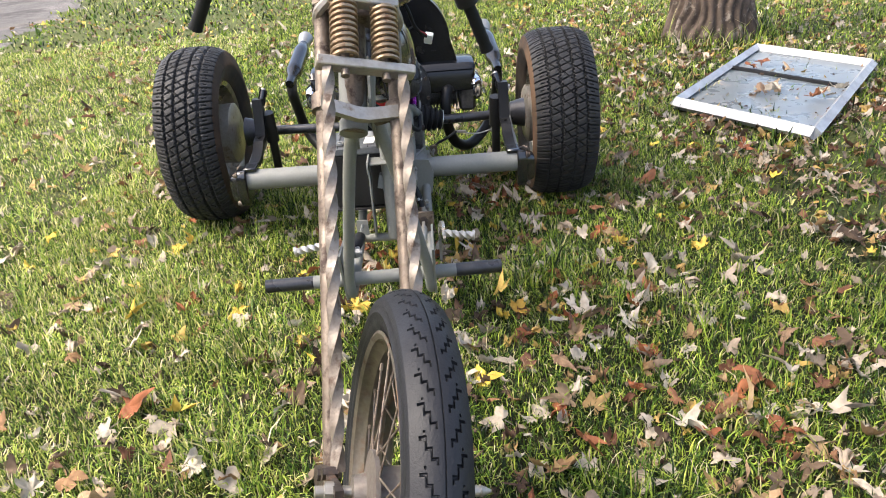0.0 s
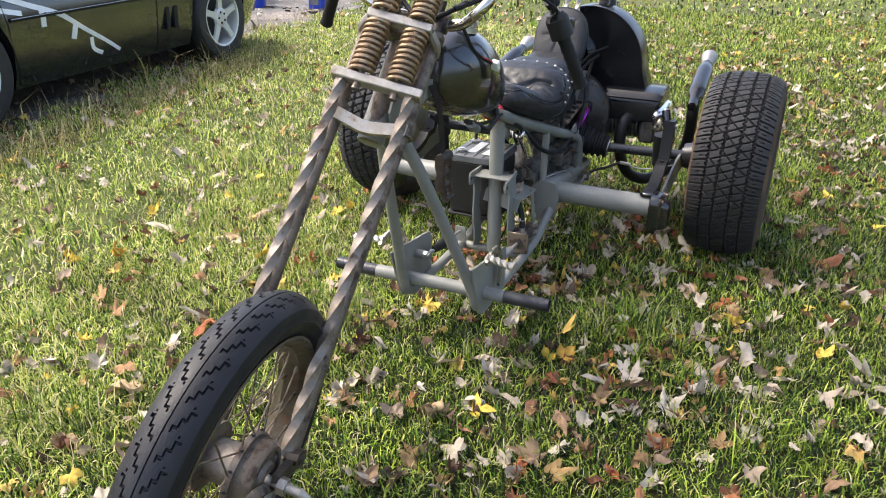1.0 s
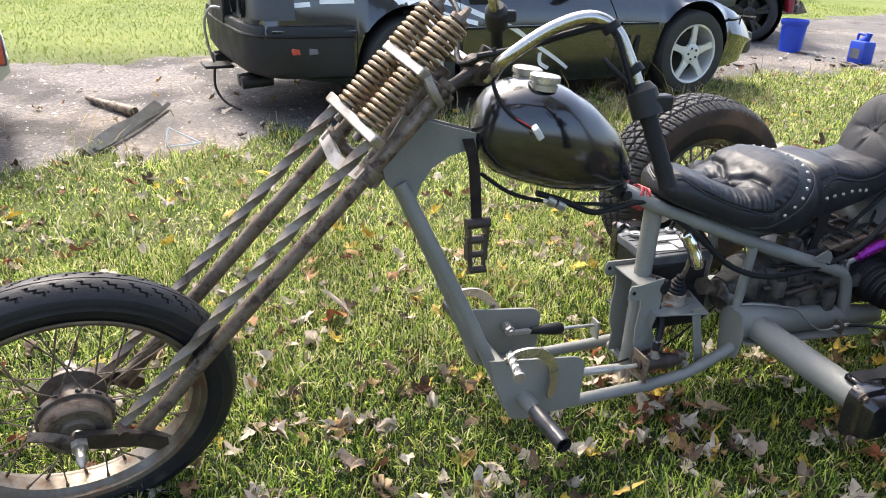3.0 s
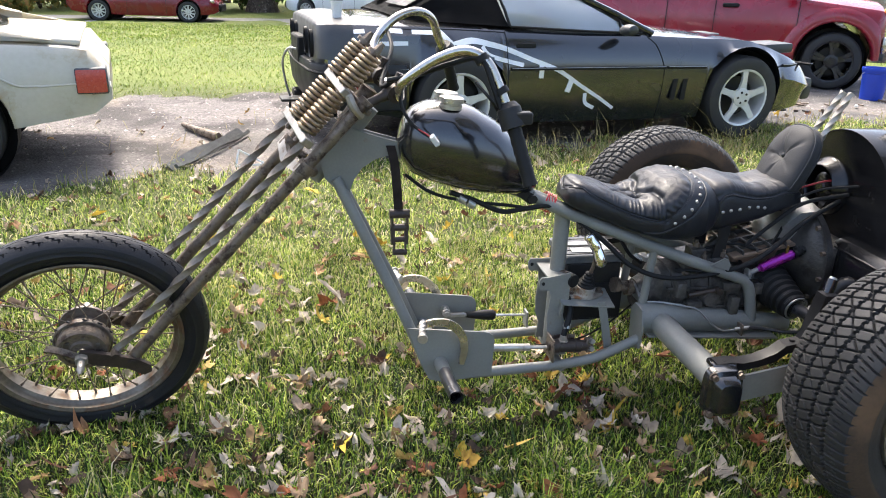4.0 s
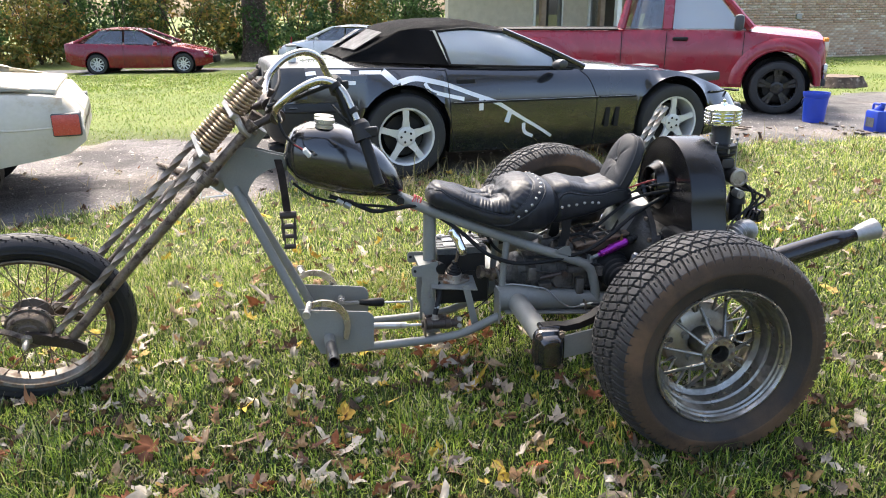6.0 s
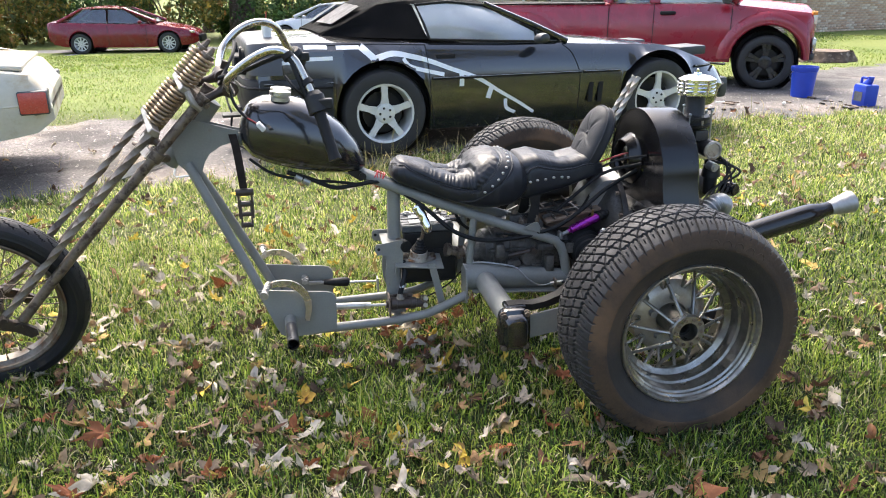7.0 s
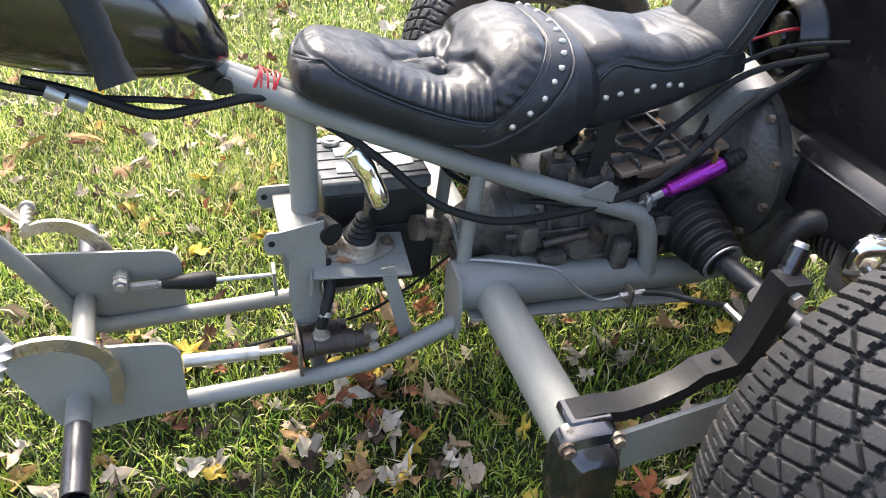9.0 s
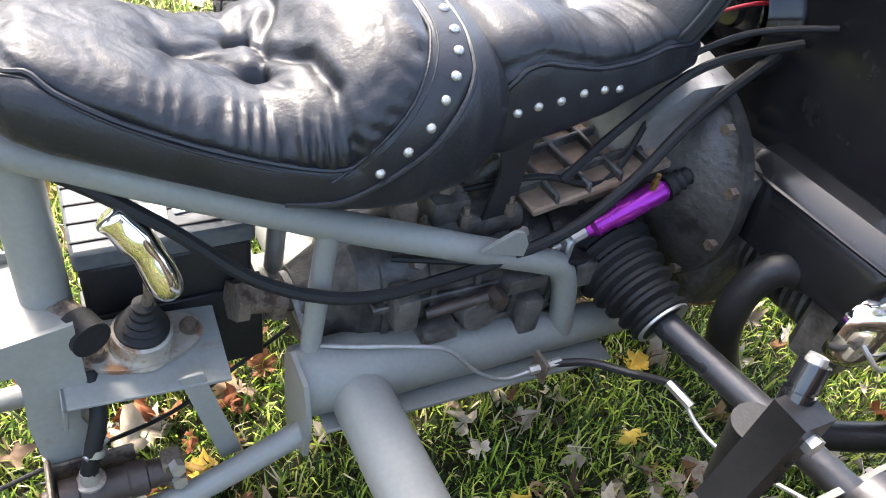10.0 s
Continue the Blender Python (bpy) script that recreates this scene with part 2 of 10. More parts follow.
RUBBER = mat("black_rubber", (0.008, 0.008, 0.0085), (0.014, 0.014, 0.014), rough=0.6, scale=14, fine=150, bump=0.2, spec=0.22)
LEATHER = mat("black_leather", (0.0095, 0.0104, 0.0128), (0.0155, 0.0168, 0.0203), rough=0.41, scale=26, fine=260, bump=0.16, rough_var=0.08, spec=0.36)
DULLHIDE = mat("dull_worn_leather", (0.02, 0.02, 0.021), (0.03, 0.03, 0.031), rough=0.62, scale=24, fine=240, bump=0.25, rough_var=0.1, spec=0.35)
TANK = mat("gloss_black_tank_paint", (0.005, 0.0056, 0.0075), (0.009, 0.0098, 0.012), rough=0.19, scale=6, fine=30, bump=0.04, rough_var=0.09, stain=(0.022, 0.023, 0.025), stain_at=0.66, stain_scale=5, stain_rough=0.3, spec=0.7, coat=0.6)
TANK_GLOSS = mat("wet_gloss_black_paint", (0.006, 0.0065, 0.008), (0.01, 0.0105, 0.012), rough=0.16, scale=9, fine=60, bump=0.03, rough_var=0.04, spec=0.8)
ENGINE = mat("oily_cast_alloy", (0.13, 0.122, 0.11), (0.042, 0.038, 0.034), rough=0.5, metal=0.3, scale=16, fine=110, bump=0.5, stain=(0.016, 0.0145, 0.013), stain_at=0.52, stain_scale=12, stain_rough=0.4)
OLDALLOY = mat("rust_stained_alloy", (0.4, 0.37, 0.32), (0.25, 0.22, 0.18), rough=0.5, metal=0.4, scale=24, fine=130, bump=0.2, stain=(0.17, 0.085, 0.04), stain_at=0.55, stain_scale=26)
ALLOY = mat("grey_alloy", (0.4, 0.4, 0.39), (0.28, 0.28, 0.27), rough=0.4, metal=0.7, scale=14, fine=110, bump=0.15, stain=(0.08, 0.07, 0.06), stain_at=0.66)
PURPLE = mat("purple_anodised_metal", (0.34, 0.03, 0.33), (0.25, 0.02, 0.26), rough=0.25, metal=0.7, bump=0.04)
BRASS = mat("brass_fitting", (0.45, 0.3, 0.1), (0.3, 0.18, 0.07), rough=0.35, metal=0.8)
REDWIRE = mat("red_wire", (0.42, 0.02, 0.03), (0.34, 0.015, 0.025), rough=0.45, bump=0.05)
RIMCHROME = mat("dusty_chrome_rim", (0.34, 0.325, 0.29), (0.16, 0.152, 0.13), rough=0.32, metal=0.92, scale=14, fine=70, bump=0.08, rough_var=0.12, stain=(0.17, 0.145, 0.12), stain_at=0.6, stain_scale=14)
WHITEPL = mat("white_plastic", (0.75, 0.75, 0.72), (0.6, 0.6, 0.57), rough=0.4, bump=0.05)
BATTOP = mat("battery_top_label", (0.12, 0.125, 0.13), (0.06, 0.065, 0.07), rough=0.55, scale=20, fine=90, bump=0.05, spec=0.3)
ALLOYLABEL = mat("grey_printed_sticker", (0.4, 0.41, 0.42), (0.3, 0.31, 0.32), rough=0.45, scale=60, fine=200, bump=0.03)
SHAFT = mat("scuffed_black_steel", (0.03, 0.03, 0.033), (0.05, 0.05, 0.055), rough=0.35, metal=0.4, scale=14, fine=120, bump=0.1)
CAPMETAL = mat("dull_pale_alloy", (0.5, 0.48, 0.44), (0.36, 0.34, 0.3), rough=0.36, metal=0.7, scale=20, fine=130, bump=0.15, stain=(0.2, 0.15, 0.1), stain_at=0.66, stain_scale=20)
PATINA = mat("yellowed_bright_steel", (0.5, 0.47, 0.4), (0.36, 0.32, 0.25), rough=0.3, metal=0.85, scale=12, fine=90, bump=0.1, stain=(0.2, 0.1, 0.05), stain_at=0.62, stain_scale=16)
TREAD = mat("worn_tread_rubber", (0.02, 0.0193, 0.019), (0.013, 0.0125, 0.0125), rough=0.66, scale=12, fine=200, bump=0.2, stain=(0.06, 0.045, 0.033), stain_at=0.68, stain_scale=10, spec=0.4)
BRACKET = mat("black_painted_steel", (0.006, 0.006, 0.007), (0.012, 0.012, 0.0125), rough=0.46, scale=14, fine=120, bump=0.08, stain=(0.05, 0.035, 0.025), stain_at=0.72, stain_scale=16, spec=0.2)


from mathutils.bvhtree import BVHTree

# ---- the trike ----
trike = thing("motor_trike", (1.0, 0, GZ), "unfinished grey-framed chopper trike with black tank, on grass", "trike")

# fork axes: S up along the legs, U to the right, F forwards off the legs
S = Vector((0.678, 0.0, 0.735)).normalized()
U = Vector((-0.31, 0.935, 0.165))
U = (U - S * U.dot(S)).normalized()
F = -(U.cross(S)).normalized()
FO = Vector((0.14, -0.008, 0.232))


def fk(s, u, f):
    return FO + S * s + U * u + F * f


FORK = Matrix((( U.x, F.x, S.x, FO.x), (U.y, F.y, S.y, FO.y), (U.z, F.z, S.z, FO.z), (0, 0, 0, 1)))
WC = fk(-0.037, 0.0, 0.112)                      # front wheel's middle
WHEEL_F = Matrix.Translation(WC) @ Matrix.Rotation(radians(-6), 4, "Z") @ Matrix(((S.x, -F.x, U.x, 0), (S.y, -F.y, U.y, 0), (S.z, -F.z, U.z, 0), (0, 0, 0, 1)))


def tyre_mesh(name, R, r_in, half, m, groove, na, rows, material, tread=None, dusty=None):
    """A tyre whose tread is cut by groove(angle, across) in metres; rows: (across, radius) of half the section from the middle to the bead."""
    prof = [(-v, r, k) for v, r, k in rows[::-1]] + [(v, r, k) for v, r, k in rows[1:]]
    th = np.arange(na) * 2 * np.pi / na
    v = np.array([p[0] for p in prof])
    r = np.array([p[1] for p in prof])
    k = np.array([p[2] for p in prof])
    rr = r[None] - groove(th[:, None], v[None]) * k[None]
    co = np.stack([np.cos(th)[:, None] * rr, np.sin(th)[:, None] * rr, np.broadcast_to(v[None], rr.shape)], -1).reshape(-1, 3)
    M4 = np.array(m)
    co = co @ M4[:3, :3].T + M4[:3, 3]
    n = len(prof)
    i, j = np.meshgrid(np.arange(na), np.arange(n - 1), indexing="ij")
    a, b = i * n + j, ((i + 1) % na) * n + j
    faces = np.stack([a, b, b + 1, a + 1], -1).reshape(-1, 4)
    me = from_arrays(name, co, faces, material)
    if tread is not None:
        me.materials.append(tread)
        slot = ((k[:-1] > 0) & (k[1:] > 0)).astype(np.int32)
        if dusty is not None:
            me.materials.append(dusty)
            slot = np.where((slot == 0) & (r[:-1] + r[1:] > 2 * (R - 0.078)), 2, slot)
        me.polygons.foreach_set("material_index", np.broadcast_to(slot.astype(np.int32)[None], (na, n - 1)).ravel().copy())
    me.polygons.foreach_set("use_smooth", np.ones(len(faces), dtype=bool))
    me.set_sharp_from_angle(angle=radians(50))
    return me


def rows_of(R, r_in, half, crown, shoulder, nt, bulge, power=2):
    """Half a tyre's section: nt rows of tread that can be cut, then the plain sidewall."""
    out = []
    for i in range(nt + 1):
        v = shoulder * i / nt
        out.append((v, R - crown * (v / shoulder) ** power, 1.0))
    for i in range(1, 13):
        a = i / 12
        v = shoulder + (half - shoulder) * math.sin(min(1, a * 1.7) * math.pi / 2) - bulge * max(0, a - 0.5) * 2
        r = (R - crown) + (r_in - (R - crown)) * a
        out.append((v + (0.0022 if i in (5, 9) else 0), r - (0.003 if i == 1 else 0), 0.0))
    out.append((half - bulge - 0.012, r_in - 0.008, 0.0))
    return out


def zigzag(th, v):
    """Thin stair-stepped grooves on both sides of a middle line."""
    ph = th * 46.0 / (2 * np.pi) + np.where(v > 0, 0.5, 0.0)
    a = np.abs(v)
    edges, offs = (0.0095, 0.0165, 0.0235, 0.0305), (0.0, 0.3, 0.6)
    cut = np.zeros(np.broadcast(th, v).shape)
    for i in range(3):
        q = (ph - offs[i] + 0.5) % 1.0 - 0.5
        cut = np.where((a >= edges[i] - 0.0009) & (a < edges[i + 1] + 0.0009) & (np.abs(q) < 0.042), 0.0055, cut)
        q = (ph - offs[i] + 0.33) % 1.0
        cut = np.where((np.abs(a - edges[i]) < 0.0013) & (q < 0.37) & (q > (0.16 if i == 0 else 0.0)), 0.005, cut)
    dot = (((ph - 0.78 + 0.5) % 1.0 - 0.5) * 0.045) ** 2 + (a - 0.0245) ** 2 < 0.0014 ** 2
    cut = np.where(dot, 0.004, cut)
    return np.where(a < 0.0013, 0.003, cut)


def allseason(th, v):
    p = 74.0
    ph = th * p / (2 * np.pi)
    unit = 2 * np.pi * 0.34 / p
    a = np.abs(v)

    def cutting(d, w, depth):
        return depth * np.clip((w - d) / 0.0014 + 0.5, 0, 1)

    def lines(q, slope):
        return np.abs((q % 1.0) - 0.5) * unit / math.sqrt(1 + (slope * unit) ** 2)

    bow = 0.35 * np.sin(np.minimum(a, 0.118) * 26)
    cut = np.where(a > 0.069, cutting(lines(ph + bow + 0.2 * np.sign(v), 6), 0.0023, 0.0095), 0.0)
    cut = np.where((a > 0.084) & (a < 0.1), np.maximum(cut, cutting(lines(ph + bow + 0.5 + 0.2 * np.sign(v), 6), 0.0012, 0.007)), cut)
    inner = (a > 0.026) & (a < 0.069)
    cut = np.where(inner, np.maximum(cutting(lines(ph + v * 13, 13), 0.0018, 0.0085), cutting(lines((ph * 0.5 - v * 14) * 1.0, 28) * 2, 0.0018, 0.0085)), cut)
    cut = np.where(a <= 0.026, np.maximum(cutting(lines(ph + v * 16, 16), 0.0018, 0.0085), cutting(lines(ph * 0.5 - v * 18, 36) * 2, 0.0014, 0.007)), cut)
    for c in (0.026, 0.069):
        tooth = 0.0016 * np.sign(np.sin(4 * ph * np.pi))
        cut = np.maximum(cut, cutting(np.abs(a - c + tooth), 0.0038, 0.0105))
    return cut


def front_wheel():
    m = WHEEL_F
    bm = bmesh.new()
    lathe(bm, [(-0.04, 0.26), (-0.042, 0.255), (-0.037, 0.246), (-0.028, 0.244), (-0.017, 0.233), (0.017, 0.233), (0.028, 0.244), (0.037, 0.246),
               (0.042, 0.255), (0.04, 0.26), (0.032, 0.252), (0.0, 0.244), (-0.032, 0.252)], m, 72, closed=True)
    wheel = part("front_wheel", bm, OLDRIM, trike, "corroded chrome spoked front wheel")
    me = tyre_mesh("tyre", 0.331, 0.257, 0.05, m, zigzag, 1250, rows_of(0.331, 0.257, 0.047, 0.018, 0.042, 64, 0.012), TYRE)
    ob = new("tyre", me)
    adopt(ob, wheel)
    ob["label"] = "black motorcycle tyre with zigzag tread"
    bm = bmesh.new()
    lathe(bm, [(-0.03, 0.03), (-0.026, 0.042), (0.03, 0.04), (0.034, 0.066), (0.042, 0.066), (0.05, 0.03), (0.07, 0.025), (0.072, 0.008)], m, 40)
    lathe(bm, [(-0.04, 0.074), (-0.028, 0.076), (-0.028, 0.068), (-0.04, 0.068)], m, 40, closed=True)
    hub = part("hub", bm, HUB, wheel, "dull drum brake hub")
    bm = bmesh.new()
    lathe(bm, [(-0.078, 0.012), (-0.078, 0.03), (-0.07, 0.034), (-0.068, 0.05), (-0.074, 0.052), (-0.074, 0.06), (-0.066, 0.066), (-0.03, 0.067)], m, 40)
    part("brake_plate", bm, RUST, hub, "dark brown brake backing plate")
    for k in range(6):
        a = 2 * math.pi * k / 6 + 0.5
        bm = bmesh.new()
        cyl(bm, m @ Vector((0.043 * math.cos(a), 0.043 * math.sin(a), -0.068)), m @ Vector((0.043 * math.cos(a), 0.043 * math.sin(a), -0.073)), 0.005, n=8)
        part("rivet", bm, HUB, hub)
    bm = bmesh.new()
    arm = [Vector((0.01, 0.055, -0.083)), Vector((-0.01, 0.03, -0.085)), Vector((-0.012, 0.0, -0.087)), Vector((-0.018, -0.05, -0.087)), Vector((-0.03, -0.085, -0.086))]
    sweep(bm, [m @ p for p in catmull(arm, 5)], 0.009, sides=[(1, 0.45), (-1, 0.45), (-1, -0.45), (1, -0.45)])
    part("brake_arm", bm, RUST, hub, "rusty flat brake anchor arm")
    for k in range(12):
        a = 2 * math.pi * k / 12
        bm = bmesh.new()
        box(bm, (0.0755 * math.cos(a), 0.0755 * math.sin(a), -0.034), (0.004, 0.014, 0.006), m, 0.001)
        part("hub_slot", bm, SATIN, hub)
    bm = bmesh.new()
    cyl(bm, m @ Vector((0, 0, -0.145)), m @ Vector((0, 0, 0.13)), 0.0095)
    for a, b in ((-0.118, -0.102), (0.1, 0.115)):
        cyl(bm, m @ Vector((0, 0, a)), m @ Vector((0, 0, b)), 0.017, n=6)
    cyl(bm, m @ Vector((0, 0, -0.145)), m @ Vector((0, 0, -0.165)), 0.011, 0.003)
    part("axle", bm, PLATE, wheel, "steel axle with hexagon nuts")
    for i in range(36):
        side = -1 if i % 2 else 1
        a = 2 * math.pi * i / 36
        off = (0.5 if (i // 2) % 2 else -0.5) * 1.0
        hub_r, hz = (0.065, 0.036) if side > 0 else (0.071, -0.032)
        p = m @ Vector((hub_r * math.cos(a + off), hub_r * math.sin(a + off), hz))
        q = m @ Vector((0.236 * math.cos(a), 0.236 * math.sin(a), 0.012 * side))
        bm = bmesh.new()
        cyl(bm, p, q, 0.0019, n=6)
        cyl(bm, q + (p - q) * 0.09, q, 0.0036, n=6)
        part("spoke", bm, RUST, wheel)
    return wheel


front_wheel()


def fork():
    bm = bmesh.new()
    cyl(bm, fk(0.70, 0, -0.075), fk(0.99, 0, -0.03), 0.024)          # the neck's stem
    f = part("springer_fork", bm, RUST, trike, "long rusted springer fork with twisted front legs")
    for u in (-0.078, 0.078):
        bm = bmesh.new()
        sweep(bm, catmull([fk(-0.01, u * 1.02, -0.004), fk(0.3, u, 0), fk(0.7, u, -0.004), fk(0.955, u, -0.006)], 5), 0.0165, 14)
        cyl(bm, fk(0.955, u, -0.006), fk(0.968, u, -0.006), 0.02, n=6)
        part("rear_leg", bm, RUST, f, "rust-pitted round fork leg")
        bm = bmesh.new()
        sq = [(1, 1), (0.0, 1.02), (-1, 1), (-1.02, 0), (-1, -1), (0, -1.02), (1, -1), (1.02, 0)]
        a, b = fk(0.0, u * 1.02, 0.048), fk(0.79, u, 0.05)
        sweep(bm, [a.lerp(b, i / 150) for i in range(151)], 0.009, twist=23.5, sides=sq)
        part("twisted_leg", bm, TWIST, f, "twisted square steel fork leg")
        bm = bmesh.new()
        out = [(0.125, -0.052), (0.135, -0.03), (0.11, -0.018), (0.0, 0.016), (-0.05, 0.016), (-0.065, 0.0), (-0.055, -0.02), (0.0, -0.022), (0.08, -0.05)]
        side = Matrix(((F.x, S.x, U.x, 0), (F.y, S.y, U.y, 0), (F.z, S.z, U.z, 0), (0, 0, 0, 1)))
        slab(bm, out, 0.014, Matrix.Translation(fk(0, u * 1.22, 0)) @ side)
        for c in (0.0, 0.05):
            cyl(bm, fk(0, u * 1.05, c), fk(0, u * 1.38, c), 0.012, n=6)
        part("rocker", bm, DARKRUST, f, "dark rusted rocker arm with bolts")
        bm = bmesh.new()
        cyl(bm, fk(0.705, u, -0.004), fk(0.74, u, -0.004), 0.025)
        cyl(bm, fk(0.722, u * 0.9, -0.02), fk(0.722, u * 0.55, -0.05), 0.014)
        part("clamp", bm, RUST, f)
    bm = bmesh.new()
    box(bm, (0, 0.05, 0.786), (0.205, 0.032, 0.022), FORK, 0.003)
    part("lower_spring_plate", bm, PLATE, f, "flat pale steel spring plate")
    bm = bmesh.new()
    box(bm, (0, 0.048, 0.944), (0.15, 0.03, 0.022), FORK, 0.003)
    for u in (-0.07, 0.07):
        sweep(bm, catmull([fk(0.944, u, 0.04), fk(0.93, u * 1.25, 0.012), fk(0.925, u * 1.22, -0.02)], 5), 0.011, 8)
    part("upper_spring_plate", bm, PLATE, f, "pale steel bracket between the springs")
    bm = bmesh.new()
    arc = [(x, 0.02 * (1 - abs(x) / 0.088) * -1.0) for x in (-0.088, -0.06, -0.03, -0.012, 0.012, 0.03, 0.06, 0.088)]
    loft(bm, [[fk(0.715 + d + w, x, 0.012 + h) for w, h in ((-0.014, -0.008), (0.014, -0.008), (0.014, 0.008), (-0.014, 0.008))] for x, d in arc])
    part("lower_yoke", bm, PLATE, f, "curved flat steel lower yoke")
    for u in (-0.043, 0.043):
        for s0, s1, turns in ((0.80, 0.932, 10), (0.957, 1.062, 8)):
            bm = bmesh.new()
            n = turns * 14
            sweep(bm, [fk(s0 + (s1 - s0) * i / n, u + 0.0255 * math.cos(2 * math.pi * i / 14), 0.05 + 0.0255 * math.sin(2 * math.pi * i / 14)) for i in range(n + 1)], 0.0048, 7)
            part("coil_spring", bm, SPRING, f, "tarnished coil spring")
        bm = bmesh.new()
        cyl(bm, fk(0.76, u, 0.05), fk(1.085, u, 0.05), 0.009)
        cyl(bm, fk(1.064, u, 0.05), fk(1.074, u, 0.05), 0.021)
        cyl(bm, fk(1.074, u, 0.05), fk(1.10, u, 0.05), 0.012, 0.006, n=6)
        part("spring_rod", bm, RUST, f)
    for u in (-0.078, 0.078):
        bm = bmesh.new()
        a, b = fk(0.945, u, -0.008), fk(1.03, u * 0.75, -0.055)
        sweep(bm, catmull([a, a.lerp(b, 0.35), a.lerp(b, 0.7), b], 4), [0.02, 0.017, 0.0145, 0.013, 0.0125, 0.0125, 0.0125, 0.0135, 0.015, 0.019, 0.022, 0.024, 0.024], 10)
        cyl(bm, fk(1.03, u * 0.45, -0.055), fk(1.03, u * 1.1, -0.055), 0.025)
        cyl(bm, fk(1.05, u * 0.75, -0.045), fk(1.075, u * 0.75, -0.035), 0.011, n=6)
        part("handlebar_riser", bm, DARKRUST, f, "rusted dog-bone handlebar riser")
    bm = bmesh.new()
    box(bm, (0, -0.012, 0.945), (0.18, 0.05, 0.018), FORK, 0.004)
    part("top_yoke", bm, RUST, f)
    return f


fork()


def handlebar():
    c = fk(1.03, 0, -0.055)
    left = [c, fk(1.03, -0.1, -0.055), Vector((0.90, -0.155, 0.975)), Vector((0.975, -0.185, 1.035)), Vector((1.045, -0.21, 1.062)), Vector((1.095, -0.225, 1.04)),
            Vector((1.125, -0.24, 0.985)), Vector((1.155, -0.262, 0.905)), Vector((1.165, -0.272, 0.88))]
    right = [c, fk(1.03, 0.1, -0.055), Vector((0.86, 0.185, 1.04)), Vector((0.915, 0.225, 1.10)), Vector((0.985, 0.26, 1.125)), Vector((1.04, 0.295, 1.105)),
             Vector((1.07, 0.33, 1.045)), Vector((1.105, 0.38, 0.985)), Vector((1.115, 0.395, 0.965))]
    bm = bmesh.new()
    sweep(bm, catmull(left[::-1] + right[1:], 6), 0.0127, 12)
    bar = part("handlebar", bm, CHROME, trike, "worn chrome ape-hanger handlebar")
    for a, b in (((1.162, -0.268, 0.888), (1.20, -0.318, 0.752)), ((1.11, 0.388, 0.975), (1.146, 0.452, 0.872))):
        a, b = Vector(a), Vector(b)
        bm = bmesh.new()
        sweep(bm, [a.lerp(b, i / 12) for i in range(13)], [0.0165, 0.018] * 6 + [0.0195], 14)
        part("grip", bm, RUBBER, bar, "black rubber hand grip")
        d = (b - a).normalized()
        bm = bmesh.new()
        cyl(bm, a - d * 0.045, a + d * 0.004, 0.03, 0.031, 18)
        cyl(bm, a - d * 0.06, a - d * 0.045, 0.02, 0.03, 18)
        box(bm, a - d * 0.02 + Vector((0.025, -0.012, 0.005)), (0.045, 0.03, 0.03), None, 0.004)
        part("switch_housing", bm, SATIN, bar, "black switch housing")
    bm = bmesh.new()
    for pts, r in (([(0.87, -0.1, 0.975), (0.95, -0.15, 1.0), (1.02, -0.19, 1.03), (1.08, -0.23, 1.045), (1.11, -0.25, 0.98), (1.13, -0.26, 0.93), (1.16, -0.28, 0.895)], 0.007),
                   ([(1.07, -0.235, 0.99), (1.1, -0.27, 0.955), (1.12, -0.25, 0.93), (1.15, -0.25, 0.89)], 0.004),
                   ([(0.9, -0.12, 0.99), (0.86, -0.02, 0.95), (0.9, 0.1, 1.03), (0.9, 0.2, 1.07)], 0.006)):
        sweep(bm, catmull(pts, 6), r, 8)
    for q, r in (((1.128, -0.243, 0.975), 0.019), ((1.08, -0.222, 1.05), 0.018)):
        cyl(bm, Vector(q), Vector(q) + Vector((0.008, -0.006, -0.012)), r)
    part("wiring", bm, RUBBER, bar, "black taped wiring loom")


handlebar()


